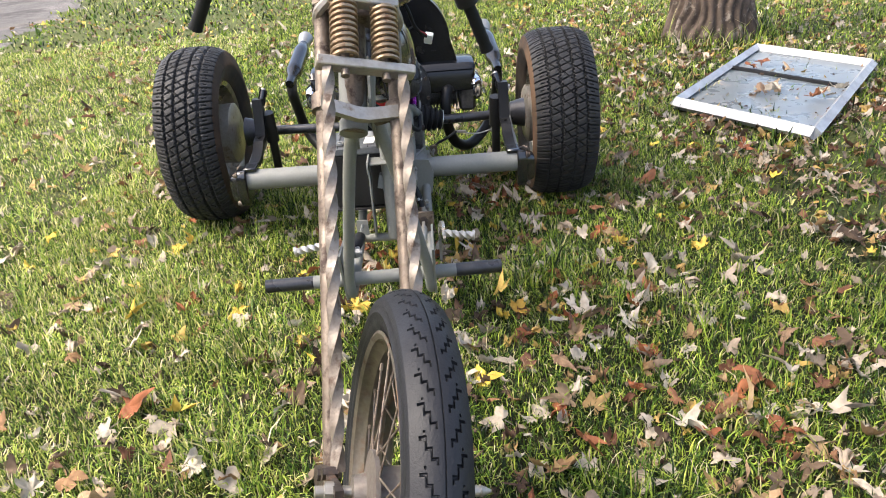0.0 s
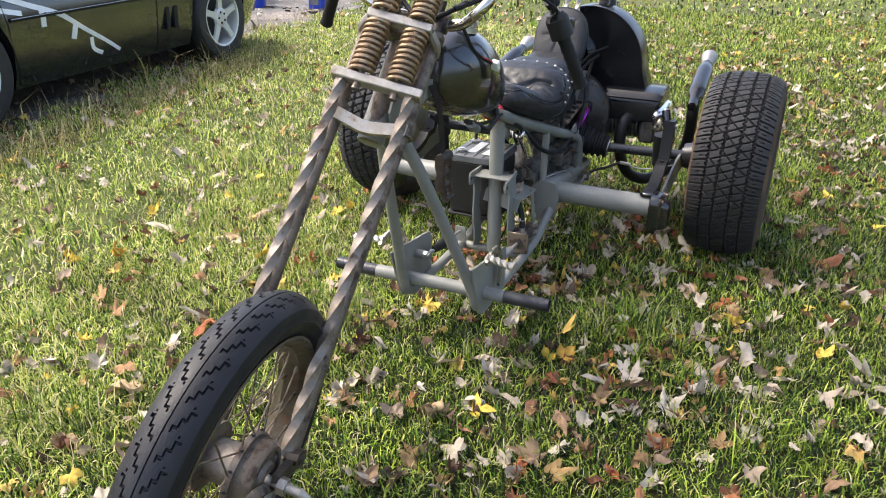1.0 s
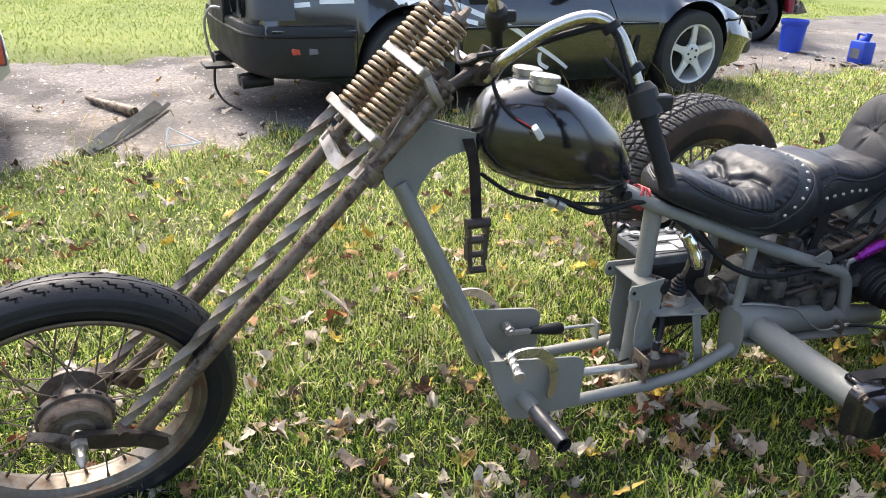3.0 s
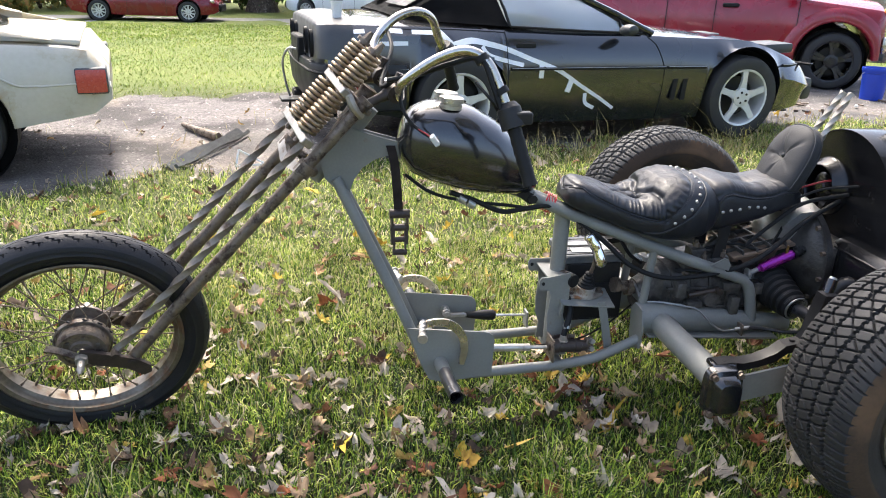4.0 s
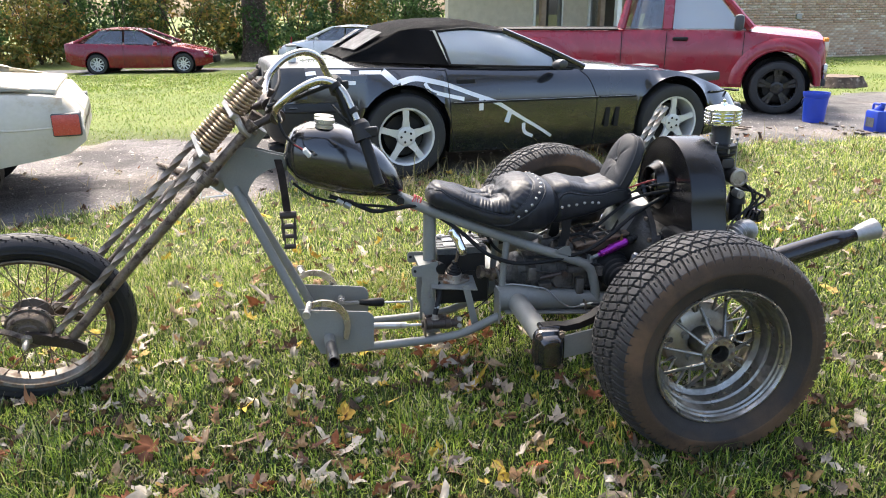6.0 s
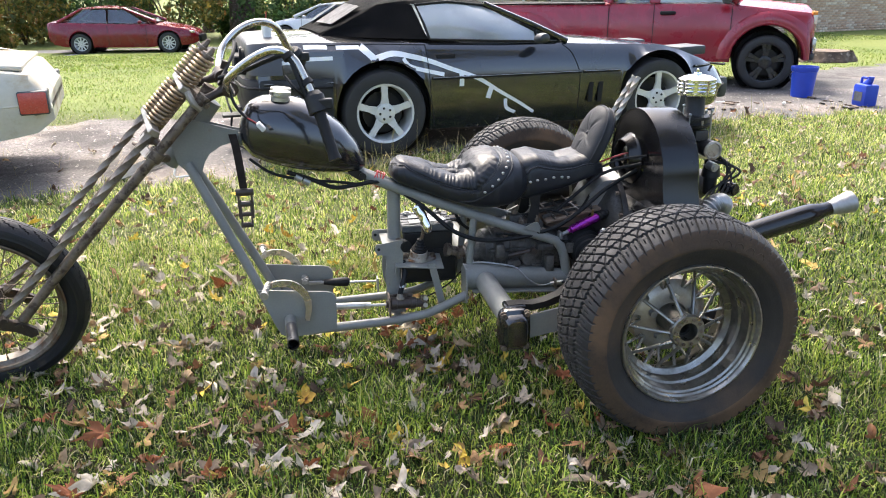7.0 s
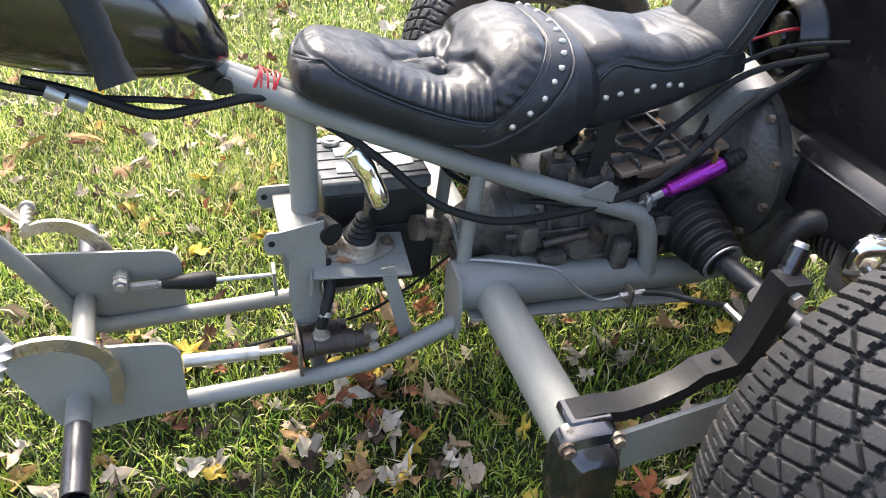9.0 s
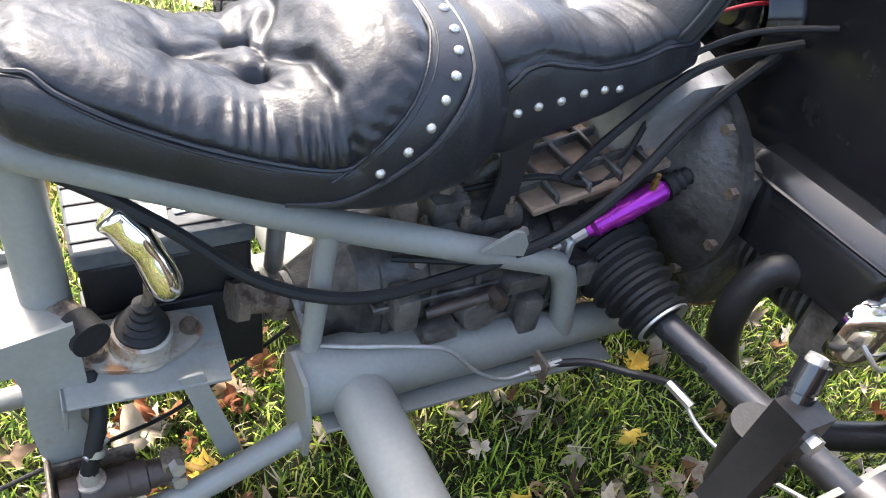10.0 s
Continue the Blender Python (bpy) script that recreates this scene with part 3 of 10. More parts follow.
def tank():
    st = [(0.905, 0.79, 0.0), (0.912, 0.79, 0.045), (0.94, 0.80, 0.082), (0.985, 0.80, 0.108), (1.05, 0.795, 0.122), (1.12, 0.775, 0.12), (1.19, 0.745, 0.104),
          (1.25, 0.712, 0.08), (1.29, 0.685, 0.052), (1.308, 0.67, 0.022), (1.312, 0.666, 0.0)]
    top = [(0.905, 0.80), (0.92, 0.86), (0.945, 0.89), (0.985, 0.908), (1.04, 0.912), (1.10, 0.90), (1.17, 0.862), (1.24, 0.805), (1.285, 0.745), (1.312, 0.68)]
    bot = [(0.905, 0.78), (0.915, 0.745), (0.945, 0.71), (1.0, 0.685), (1.08, 0.662), (1.16, 0.648), (1.23, 0.642), (1.29, 0.645), (1.312, 0.66)]
    rings = []
    xs = [0.906 + 0.405 * (0.5 - 0.5 * math.cos(math.pi * i / 30)) for i in range(31)]
    for x in xs:
        t = np.interp(x, *zip(*top))
        b = np.interp(x, *zip(*bot))
        w = max(0.004, np.interp(x, [s[0] for s in st], [s[2] for s in st]))
        c = b + (t - b) * 0.42
        ring = []
        for i in range(28):
            a = 2 * math.pi * i / 28
            ca, sa = math.cos(a), math.sin(a)
            y = w * math.copysign(abs(ca) ** 0.82, ca)
            z = c + ((t - c) if sa > 0 else (c - b)) * math.copysign(abs(sa) ** 0.86, sa)
            ring.append(Vector((x, y, z)))
        rings.append(ring)
    bm = loft(bmesh.new(), rings)
    tk = part("fuel_tank", bm, TANK, trike, "satin black peanut fuel tank")
    for y in (-0.045, 0.045):
        bm = bmesh.new()
        m = Matrix.Translation((1.045, y, 0.893)) @ Matrix.Rotation(radians(6), 4, "Y")
        lathe(bm, [(0, 0.031), (0.012, 0.031), (0.013, 0.027), (0.018, 0.027), (0.018, 0.034), (0.03, 0.034), (0.033, 0.03), (0.034, 0.0)], m, 32)
        part("fuel_cap", bm, CAPMETAL, tk, "dull chrome screw fuel cap")
    bm = bmesh.new()
    box(bm, (0.985, -0.158, 0.832), (0.03, 0.02, 0.014), Matrix.Translation((0.985, -0.158, 0.832)) @ Euler((0.4, 0.9, 0.3)).to_matrix().to_4x4() @ Matrix.Translation((-0.985, 0.158, -0.832)), 0.002)
    part("wire_plug", bm, WHITEPL, tk, "white plastic wire connector")
    bm = bmesh.new()
    sweep(bm, catmull([(0.90, -0.10, 0.945), (0.905, -0.115, 0.91), (0.925, -0.125, 0.875), (0.955, -0.14, 0.85), (0.978, -0.153, 0.838)], 6), 0.0045, 8)
    part("wire_lead", bm, RUBBER, tk)
    for dy in (-0.003, 0.003):
        bm = bmesh.new()
        sweep(bm, [(0.945, -0.135 + dy, 0.857), (0.963, -0.146 + dy, 0.848), (0.98, -0.155 + dy, 0.837)], 0.0018, 6)
        part("red_lead", bm, REDWIRE, tk)
    for y in (-0.026, 0.026):
        bm = bmesh.new()
        slab(bm, [(1.25, 0.66), (1.29, 0.648), (1.312, 0.635), (1.31, 0.615), (1.29, 0.612), (1.25, 0.64)], 0.005, upright(y))
        cyl(bm, (1.298, y * 1.0, 0.629), (1.298, y * 1.5, 0.629), 0.0125, n=16)
        part("tank_tab", bm, SATIN, tk)
    return tk


tank()


AX = 0.042            # the rear axle's middle lies a little to the right


def frame_tubes():
    bm = bmesh.new()
    cyl(bm, fk(0.70, 0, -0.078), fk(0.955, 0, -0.062), 0.031, n=20)
    fr = part("frame", bm, GREY, trike, "grey-primed welded tube frame")
    for y in (-0.022, 0.022):
        bm = bmesh.new()
        out = [(0.69, 0.765), (0.705, 0.70), (0.735, 0.668), (0.765, 0.63), (0.772, 0.66), (0.785, 0.695), (0.808, 0.728), (0.845, 0.752), (0.905, 0.768), (0.905, 0.80), (0.85, 0.815), (0.80, 0.83), (0.74, 0.845)]
        slab(bm, out, 0.006, upright(y))
        part("gusset_plate", bm, GREY, fr, "curved grey neck gusset plate")
    tubes = [
        ("backbone", [(0.80, 0, 0.80), (0.95, 0, 0.755), (1.15, 0, 0.69), (1.3, 0, 0.632), (1.42, 0, 0.578)], 0.02),
        ("seat_post", [(1.405, 0, 0.59), (1.398, 0, 0.12)], 0.0235),
        ("peg_tube", [(1.026, -0.19, 0.166), (1.002, 0.22, 0.17)], 0.0195),
        ("crossbar", [(1.4, -0.12, 0.118), (1.4, 0.12, 0.118)], 0.014),
    ]
    for y in (-1, 1):
        tubes += [
            ("down_tube", [(0.735, y * 0.028, 0.70), (0.80, y * 0.055, 0.565), (0.90, y * 0.09, 0.35), (0.965, y * 0.112, 0.20), (0.995, y * 0.115, 0.135), (1.04, y * 0.115, 0.112)], 0.0155),
            ("lower_rail", [(1.03, y * 0.115, 0.112), (1.34, y * 0.115, 0.122), (1.44, y * 0.115, 0.13), (1.52, y * 0.115, 0.146), (1.645, y * 0.115, 0.20)], 0.0155),
            ("upper_rail", [(1.30, y * 0.012, 0.632), (1.42, y * 0.03, 0.578), (1.66, y * 0.07, 0.486), (1.81, y * 0.088, 0.432), (1.90, y * 0.097, 0.4), (1.945, y * 0.10, 0.383), (1.978, y * 0.10, 0.365), (2.0, y * 0.10, 0.325), (2.018, y * 0.10, 0.235)], 0.0175),
            ("strut", [(1.675, y * 0.075, 0.475), (1.658, y * 0.075, 0.285)], 0.0125),
            ("torsion_tube", [(1.708, y * 0.10, 0.247), (1.711, AX + y * 0.495, 0.247)], 0.037),
        ]
    for name, pts, r in tubes:
        bm = bmesh.new()
        sweep(bm, catmull(pts, 6) if len(pts) > 2 else [Vector(pts[0]).lerp(Vector(pts[1]), i / 4) for i in range(5)], r, 16)
        part(name, bm, GREY, fr)
    for y in (-1, 1):
        bm = bmesh.new()
        loft(bm, [[Vector((x, y * (0.085 + 0.012 * (x - 1.62)) + rr * math.cos(a) * 0.9, zc + rr * math.sin(a) * 1.0)) for a in [2 * math.pi * i / 20 for i in range(20)]]
                  for x, zc, rr in ((1.64, 0.255, 0.047), (1.72, 0.255, 0.05), (1.87, 0.24, 0.041), (2.02, 0.226, 0.032), (2.15, 0.216, 0.027))])
        part("frame_horn", bm, GREY, fr, "tapered grey frame horn")
        bm = bmesh.new()
        box(bm, (1.88, y * 0.115, 0.2), (0.44, 0.05, 0.006), Matrix.Translation((1.88, 0, 0.2)) @ Matrix.Rotation(radians(4), 4, "Y") @ Matrix.Translation((-1.88, 0, -0.2)), 0.001)
        part("flange", bm, GREY, fr)
        bm = bmesh.new()
        slab(bm, [(-0.036, -0.075), (0.03, -0.1), (0.04, -0.05), (0.042, 0.03), (0.02, 0.055), (-0.03, 0.05), (-0.045, 0.0)], 0.006,
             Matrix.Translation((1.637, y * 0.1, 0.25)) @ Matrix(((0, 0, -1, 0), (1, 0, 0, 0), (0, 1, 0, 0), (0, 0, 0, 1))))
        part("end_plate", bm, GREY, fr)
        bm = bmesh.new()
        out = [(0.925, 0.282), (1.15, 0.258), (1.166, 0.254), (1.177, 0.244), (1.182, 0.229), (1.178, 0.116), (1.03, 0.10), (0.99, 0.112), (0.972, 0.15)]
        slab(bm, out, 0.006, upright(y * 0.128))
        part("control_plate", bm, GREY, fr, "flat grey control mounting plate")
        bm = bmesh.new()
        p, q = (Vector((1.026, -0.19, 0.166)), Vector((1.034, -0.322, 0.165))) if y < 0 else (Vector((1.002, 0.22, 0.17)), Vector((0.994, 0.355, 0.172)))
        sweep(bm, [p, q], 0.0195, 18, caps=False)
        sweep(bm, [q, p.lerp(q, 0.1)], 0.0155, 18, caps=False)
        part("foot_peg", bm, SHAFT, fr, "bare black tube foot peg")
    for y, ear in ((-0.062, 0.0), (0.062, 0.014)):
        bm = bmesh.new()
        slab(bm, [(1.328, 0.362 + ear), (1.334, 0.352 + ear), (1.362, 0.35 + ear), (1.366, 0.33), (1.36, 0.27), (1.363, 0.22), (1.375, 0.185), (1.37, 0.13), (1.43, 0.13), (1.425, 0.22), (1.41, 0.265), (1.412, 0.3), (1.424, 0.322), (1.424, 0.405), (1.352, 0.392 + ear), (1.334, 0.392 + ear), (1.328, 0.382 + ear)], 0.005, upright(y))
        bk = part("post_bracket", bm, GREY, fr, "cut grey bracket plate with a drilled ear")
        bm = bmesh.new()
        cyl(bm, (1.34, y - 0.0032, 0.373 + ear), (1.34, y + 0.0032, 0.373 + ear), 0.0055, n=14)
        part("ear_hole", bm, RUBBER, bk)
    bm = bmesh.new()
    box(bm, (1.388, 0.0, 0.391), (0.07, 0.118, 0.005), None, 0.001)
    part("bracket_shelf", bm, GREY, fr)
    bm = bmesh.new()
    cyl(bm, (1.424, -0.035, 0.378), (1.437, -0.062, 0.376), 0.02, 0.0205, n=18)
    part("rubber_stop", bm, RUBBER, fr, "black rubber stop with a rusty stud")
    bm = bmesh.new()
    cyl(bm, (1.405, -0.01, 0.38), (1.425, -0.036, 0.378), 0.0185, n=14)
    part("stop_stud", bm, RUST, fr)
    bm = bmesh.new()
    slab(bm, [(1.51, 0.314), (1.535, 0.314), (1.572, 0.155), (1.547, 0.15)], 0.004, upright(-0.085))
    part("plate_brace", bm, GREY, fr, "flat grey brace under the shifter plate")
    return fr


frame_tubes()


def shifter():
    m = Matrix.Translation((1.482, -0.028, 0.316)) @ Euler((radians(12), radians(6), 0)).to_matrix().to_4x4()
    bm = bmesh.new()
    box(bm, (0, 0, 0), (0.17, 0.125, 0.005), m, 0.001)
    box(bm, (-0.082, 0, -0.02), (0.005, 0.125, 0.045), m, 0.001)
    sh = part("shifter_plate", bm, GREY, trike, "grey folded plate carrying the shifter")
    bm = bmesh.new()
    out = []
    for i in range(36):
        a = 2 * math.pi * i / 36
        out.append((0.064 * math.copysign(abs(math.cos(a)) ** 1.25, math.cos(a)), 0.034 * math.copysign(abs(math.sin(a)) ** 0.9, math.sin(a))))
    slab(bm, out, 0.007, m @ Matrix.Translation((0.003, 0.0, 0.007)) @ Matrix.Rotation(radians(10), 4, "Z"))
    lathe(bm, [(0.005, 0.037), (0.012, 0.033), (0.034, 0.031), (0.037, 0.026), (0.038, 0.0)], m, 28)
    sb = part("shift_base", bm, OLDALLOY, sh, "rust-stained cast shifter base")
    for x in (-0.046, 0.052):
        bm = bmesh.new()
        cyl(bm, m @ Vector((x, x * 0.17, 0.01)), m @ Vector((x, x * 0.17, 0.013)), 0.0115, n=16)
        cyl(bm, m @ Vector((x, x * 0.17, 0.013)), m @ Vector((x, x * 0.17, 0.021)), 0.008, n=6)
        part("base_bolt", bm, RUST, sb)
    bm = bmesh.new()
    prof = [(0.034, 0.026), (0.037, 0.028)]
    for i in range(4):
        prof += [(0.041 + i * 0.009, 0.028 - i * 0.0045), (0.045 + i * 0.009, 0.021 - i * 0.0035)]
    lathe(bm, prof + [(0.08, 0.012), (0.084, 0.0)], m, 24)
    part("shift_boot", bm, RUBBER, sh, "black ribbed rubber boot")
    bm = bmesh.new()
    sweep(bm, [m @ Vector(p) for p in ((0, 0, 0.06), (0.005, 0, 0.1), (0.002, 0.0, 0.145))], 0.006, 8)
    part("shift_rod", bm, RUST, sh)
    bm = bmesh.new()
    c = m @ Vector((0.0, 0.0, 0.15))
    p = [c + Vector(q) for q in ((-0.026, 0.012, 0.056), (-0.016, 0.008, 0.044), (0.0, 0, 0.018), (0.011, -0.008, -0.012), (0.017, -0.012, -0.036))]
    sweep(bm, catmull(p, 5), [0.012, 0.0165, 0.018, 0.0175, 0.017, 0.0165, 0.017, 0.0175, 0.018, 0.0175, 0.0165, 0.016, 0.0165, 0.017, 0.0175, 0.018, 0.018, 0.0175, 0.0165, 0.015, 0.012], 12)
    part("shift_knob", bm, BRIGHT, sh, "moulded chrome shift handle")


shifter()


def battery():
    bm = bmesh.new()
    box(bm, (1.527, 0.1, 0.31), (0.182, 0.168, 0.185), None, 0.006)
    b = part("battery", bm, SATIN, trike, "black car battery in a frame tray")
    bm = bmesh.new()
    box(bm, (1.527, 0.1, 0.414), (0.19, 0.176, 0.026), None, 0.004)
    lid = part("battery_lid", bm, BATTOP, b, "dusty grey battery lid with stickers")
    for x, y, lx, ly, tone in ((1.5, 0.06, 0.07, 0.035, WHITEPL), (1.57, 0.075, 0.06, 0.045, ALLOYLABEL), (1.53, 0.12, 0.12, 0.03, ALLOYLABEL)):
        bm = bmesh.new()
        box(bm, (x, y, 0.4288), (lx, ly, 0.0016), Matrix.Translation((x, y, 0)) @ Matrix.Rotation(0.12 * (x - 1.53) * 20, 4, "Z") @ Matrix.Translation((-x, -y, 0)), 0.0004)
        part("sticker", bm, tone, lid, "peeling pale sticker")
    for k in range(5):
        bm = bmesh.new()
        box(bm, (1.527, 0.03 + 0.033 * k, 0.4276), (0.186, 0.002, 0.0022))
        part("lid_groove", bm, RUBBER, lid)
    for x in (1.47, 1.585):
        bm = bmesh.new()
        cyl(bm, (x, 0.155, 0.42), (x, 0.155, 0.44), 0.009)
        cyl(bm, (x, 0.155, 0.43), (x, 0.155, 0.437), 0.016, n=14)
        part("terminal", bm, ALLOY, b)
    bm = bmesh.new()
    box(bm, (1.527, 0.012, 0.275), (0.2, 0.005, 0.12), None, 0.001)
    box(bm, (1.527, 0.1, 0.213), (0.2, 0.18, 0.006), None, 0.001)
    part("battery_tray", bm, SATIN, b)
    bm = bmesh.new()
    sweep(bm, catmull([(1.585, 0.155, 0.437), (1.60, 0.15, 0.47), (1.63, 0.1, 0.46), (1.66, 0.06, 0.41), (1.70, 0.05, 0.38)], 6), 0.006, 8)
    part("battery_cable", bm, RUBBER, b, "black battery cable")


battery()


def rear_wheel(y, x=2.145, z=0.301, size=1.0):
    s = -1 if y < 0 else 1
    m = Matrix.Translation((x, y, z)) @ Matrix(((1, 0, 0, 0), (0, 0, s, 0), (0, -s, 0, 0), (0, 0, 0, 1))) @ Matrix.Diagonal((size, size, 0.92 if size > 1 else 1, 1))   # z axis outwards
    bm = bmesh.new()
    lathe(bm, [(0.106, 0.213), (0.112, 0.21), (0.112, 0.206), (0.104, 0.2), (0.098, 0.1985), (0.094, 0.193), (0.088, 0.191), (0.084, 0.186), (0.05, 0.182), (0.045, 0.176), (0.04, 0.1745), (0.014, 0.172), (0.009, 0.166), (0.004, 0.157),
               (-0.004, 0.155), (-0.008, 0.16), (-0.03, 0.168), (-0.04, 0.178), (-0.085, 0.188), (-0.095, 0.206), (-0.09, 0.21), (-0.03, 0.196), (0.06, 0.196)], m, 80, closed=True)
    w = part("rear_wheel", bm, RIMCHROME, trike, "deep-dish chrome wire-spoked wheel", sharp=24)
    me = tyre_mesh("tyre", 0.34, 0.2, 0.128, m, allseason, 1200 if s < 0 else 720, rows_of(0.34, 0.211, 0.13, 0.026, 0.12, 50 if s < 0 else 34, 0.026, 3), MUDTYRE, TREAD, DUSTTYRE)
    ob = new("tyre", me)
    adopt(ob, w)
    for k in range(10):
        # raised rings moulded on the sidewall where the maker's mark stands
        a0, r0 = (0.95 if k < 5 else 4.09) + (k % 5) * 0.135, 0.277
        bm = bmesh.new()
        loop = []
        for i in range(25):
            q = 2 * math.pi * i / 24
            r, a = r0 + 0.0125 * math.sin(q), a0 + 0.046 * math.cos(q)
            f = (0.314 - r) / (0.314 - 0.211)
            h = 0.12 + 0.01 * math.sin(min(1, f * 1.7) * math.pi / 2) - 0.026 * max(0, f - 0.5) * 2
            loop.append(m @ Vector((r * math.cos(a), r * math.sin(a), h)))
        sweep(bm, loop, 0.0014, 5)
        part("moulded_ring", bm, DUSTTYRE, ob)
    ob["label"] = "wide mud-dusted all-season tyre"
    bm = bmesh.new()
    lathe(bm, [(-0.06, 0.03), (-0.06, 0.045), (0.03, 0.04), (0.055, 0.042), (0.062, 0.05), (0.078, 0.052), (0.084, 0.048), (0.084, 0.028), (0.06, 0.026), (-0.06, 0.026)], m, 40)
    hub = part("hub", bm, RIMCHROME, w, "round chrome hub flange")
    bm = bmesh.new()
    lathe(bm, [(-0.055, 0.0), (-0.055, 0.0258), (0.05, 0.0256), (0.052, 0.017), (0.03, 0.015), (0.03, 0.0)], m, 24)
    part("hub_bore", bm, RUBBER, hub, "dark open hub bore")
    for i in range(10):
        a = 2 * math.pi * i / 10
        bm = bmesh.new()
        cyl(bm, m @ Vector((0.0385 * math.cos(a), 0.0385 * math.sin(a), 0.08)), m @ Vector((0.0385 * math.cos(a), 0.0385 * math.sin(a), 0.0875)), 0.0052, n=8)
        part("hub_bolt", bm, RUST, hub)
    for i in range(30):
        front = i < 10
        a = 2 * math.pi * (i / 10 if front else (i - 10) / 20 + 0.02)
        tw = 0.06 if front else (0.42 if i % 2 else -0.42)
        p = m @ Vector((0.05 * math.cos(a + tw), 0.05 * math.sin(a + tw), 0.072 if front else -0.045))
        q = m @ Vector((0.158 * math.cos(a), 0.158 * math.sin(a), -0.001 if front else -0.012))
        bm = bmesh.new()
        cyl(bm, p, q, 0.0056 if front else 0.0046, 0.005 if front else 0.0046, n=8)
        part("spoke", bm, RIMCHROME, w)
    bm = bmesh.new()
    lathe(bm, [(-0.03, 0.0), (-0.03, 0.045), (-0.022, 0.05), (-0.022, 0.085), (-0.03, 0.1), (-0.04, 0.115), (-0.12, 0.118), (-0.13, 0.1), (-0.13, 0.0)], m, 40)
    drum = part("brake_drum", bm, PLATE, w, "dull brake drum behind the spokes")
    for i in range(5):
        a = 2 * math.pi * i / 5 + 0.3
        bm = bmesh.new()
        cyl(bm, m @ Vector((0.067 * math.cos(a), 0.067 * math.sin(a), -0.026)), m @ Vector((0.067 * math.cos(a), 0.067 * math.sin(a), -0.004)), 0.011, n=6)
        part("wheel_nut", bm, ALLOY, drum)
    return w


rear_wheel(-0.668)
rear_wheel(0.765, 2.105, 0.318, 1.035)


def suspension(s):
    bm = bmesh.new()
    rings = []
    for t, k in ((0.0, 0.92), (0.004, 1.0), (0.028, 1.0), (0.034, 0.97), (0.04, 0.8), (0.058, 0.7), (0.064, 0.6), (0.066, 0.3)):
        rings.append([Vector((1.714 + 0.05 * k * math.copysign(abs(math.cos(a)) ** 0.45, math.cos(a)), AX + s * (0.494 + t), 0.224 + (0.07 if math.sin(a) > 0 else 0.068) * k * math.copysign(abs(math.sin(a)) ** 0.5, math.sin(a)))) for a in [2 * math.pi * i / 32 for i in range(32)]])
    loft(bm, rings)
    a = part("spring_plate_cover", bm, TANK_GLOSS, trike, "black spring plate cover with rusty bolts", sharp=30)
    bm = bmesh.new()
    box(bm, (1.722, AX + s * 0.482, 0.289), (0.066, 0.05, 0.016), None, 0.004)
    part("cover_tab", bm, TANK_GLOSS, a)
    bm = bmesh.new()
    cyl(bm, (1.728, AX + s * 0.482, 0.296), (1.728, AX + s * 0.482, 0.2985), 0.007, n=14)
    part("tab_hole", bm, RUBBER, a)
    for x, z in ((1.677, 0.278), (1.75, 0.279), (1.678, 0.17), (1.75, 0.17)):
        bm = bmesh.new()
        cyl(bm, (x, AX + s * 0.525, z), (x, AX + s * 0.531, z), 0.012, n=14)
        cyl(bm, (x, AX + s * 0.531, z), (x, AX + s * 0.54, z), 0.0088, n=6)
        part("cover_bolt", bm, RUST, a)
    bm = bmesh.new()
    slab(bm, [(1.75, 0.185), (1.75, 0.262), (2.05, 0.315), (2.2, 0.32), (2.2, 0.25), (2.05, 0.235)], 0.008, upright(AX + s * 0.51))
    part("spring_plate", bm, GREY, trike, "grey flat trailing spring plate")
    bm = bmesh.new()
    y0, y1 = AX + s * 0.46, AX + s * 0.498
    top = [(1.70, 0.297), (1.745, 0.299), (1.775, 0.294), (1.82, 0.301), (1.865, 0.318), (1.89, 0.338), (1.94, 0.346), (1.95, 0.37), (1.966, 0.44), (1.974, 0.478)]
    low = [(1.70, 0.28), (1.745, 0.28), (1.776, 0.274), (1.825, 0.28), (1.872, 0.296), (1.9, 0.316), (1.95, 0.322), (1.978, 0.362), (2.006, 0.44), (2.016, 0.476)]
    rings = []
    for (xa, za), (xb, zb) in zip(top, low):
        rings.append([Vector((xa, y0, za)), Vector((xa, y1, za)), Vector((xb, y1, zb)), Vector((xb, y0, zb))])
    loft(bm, rings)
    arm = part("shock_bracket", bm, BRACKET, trike, "black stepped shock absorber bracket", sharp=25)
    bm = bmesh.new()
    cyl(bm, (1.918, AX + s * 0.479, 0.341), (1.918, AX + s * 0.479, 0.3475), 0.007, n=12)
    part("bolt_hole", bm, RUBBER, arm)
    bm = bmesh.new()
    for k in range(2):
        cyl(bm, (1.985 + 0.004 * k, AX + s * 0.4985, 0.425 - 0.028 * k), (1.985 + 0.004 * k, AX + s * 0.5, 0.425 - 0.028 * k), 0.005, n=10)
    part("bolt_hole", bm, RUBBER, arm)
    bm = bmesh.new()
    cyl(bm, (1.995, AX + s * 0.47, 0.45), (2.006, AX + s * 0.462, 0.478), 0.0155, n=20)
    cyl(bm, (2.006, AX + s * 0.462, 0.477), (2.009, AX + s * 0.46, 0.483), 0.0135, n=20)
    cyl(bm, (2.009, AX + s * 0.46, 0.482), (2.018, AX + s * 0.454, 0.505), 0.0155, 0.0148, n=20)
    part("shock_eye", bm, TANK_GLOSS, arm, "gloss black shock absorber top bush")
    bm = bmesh.new()
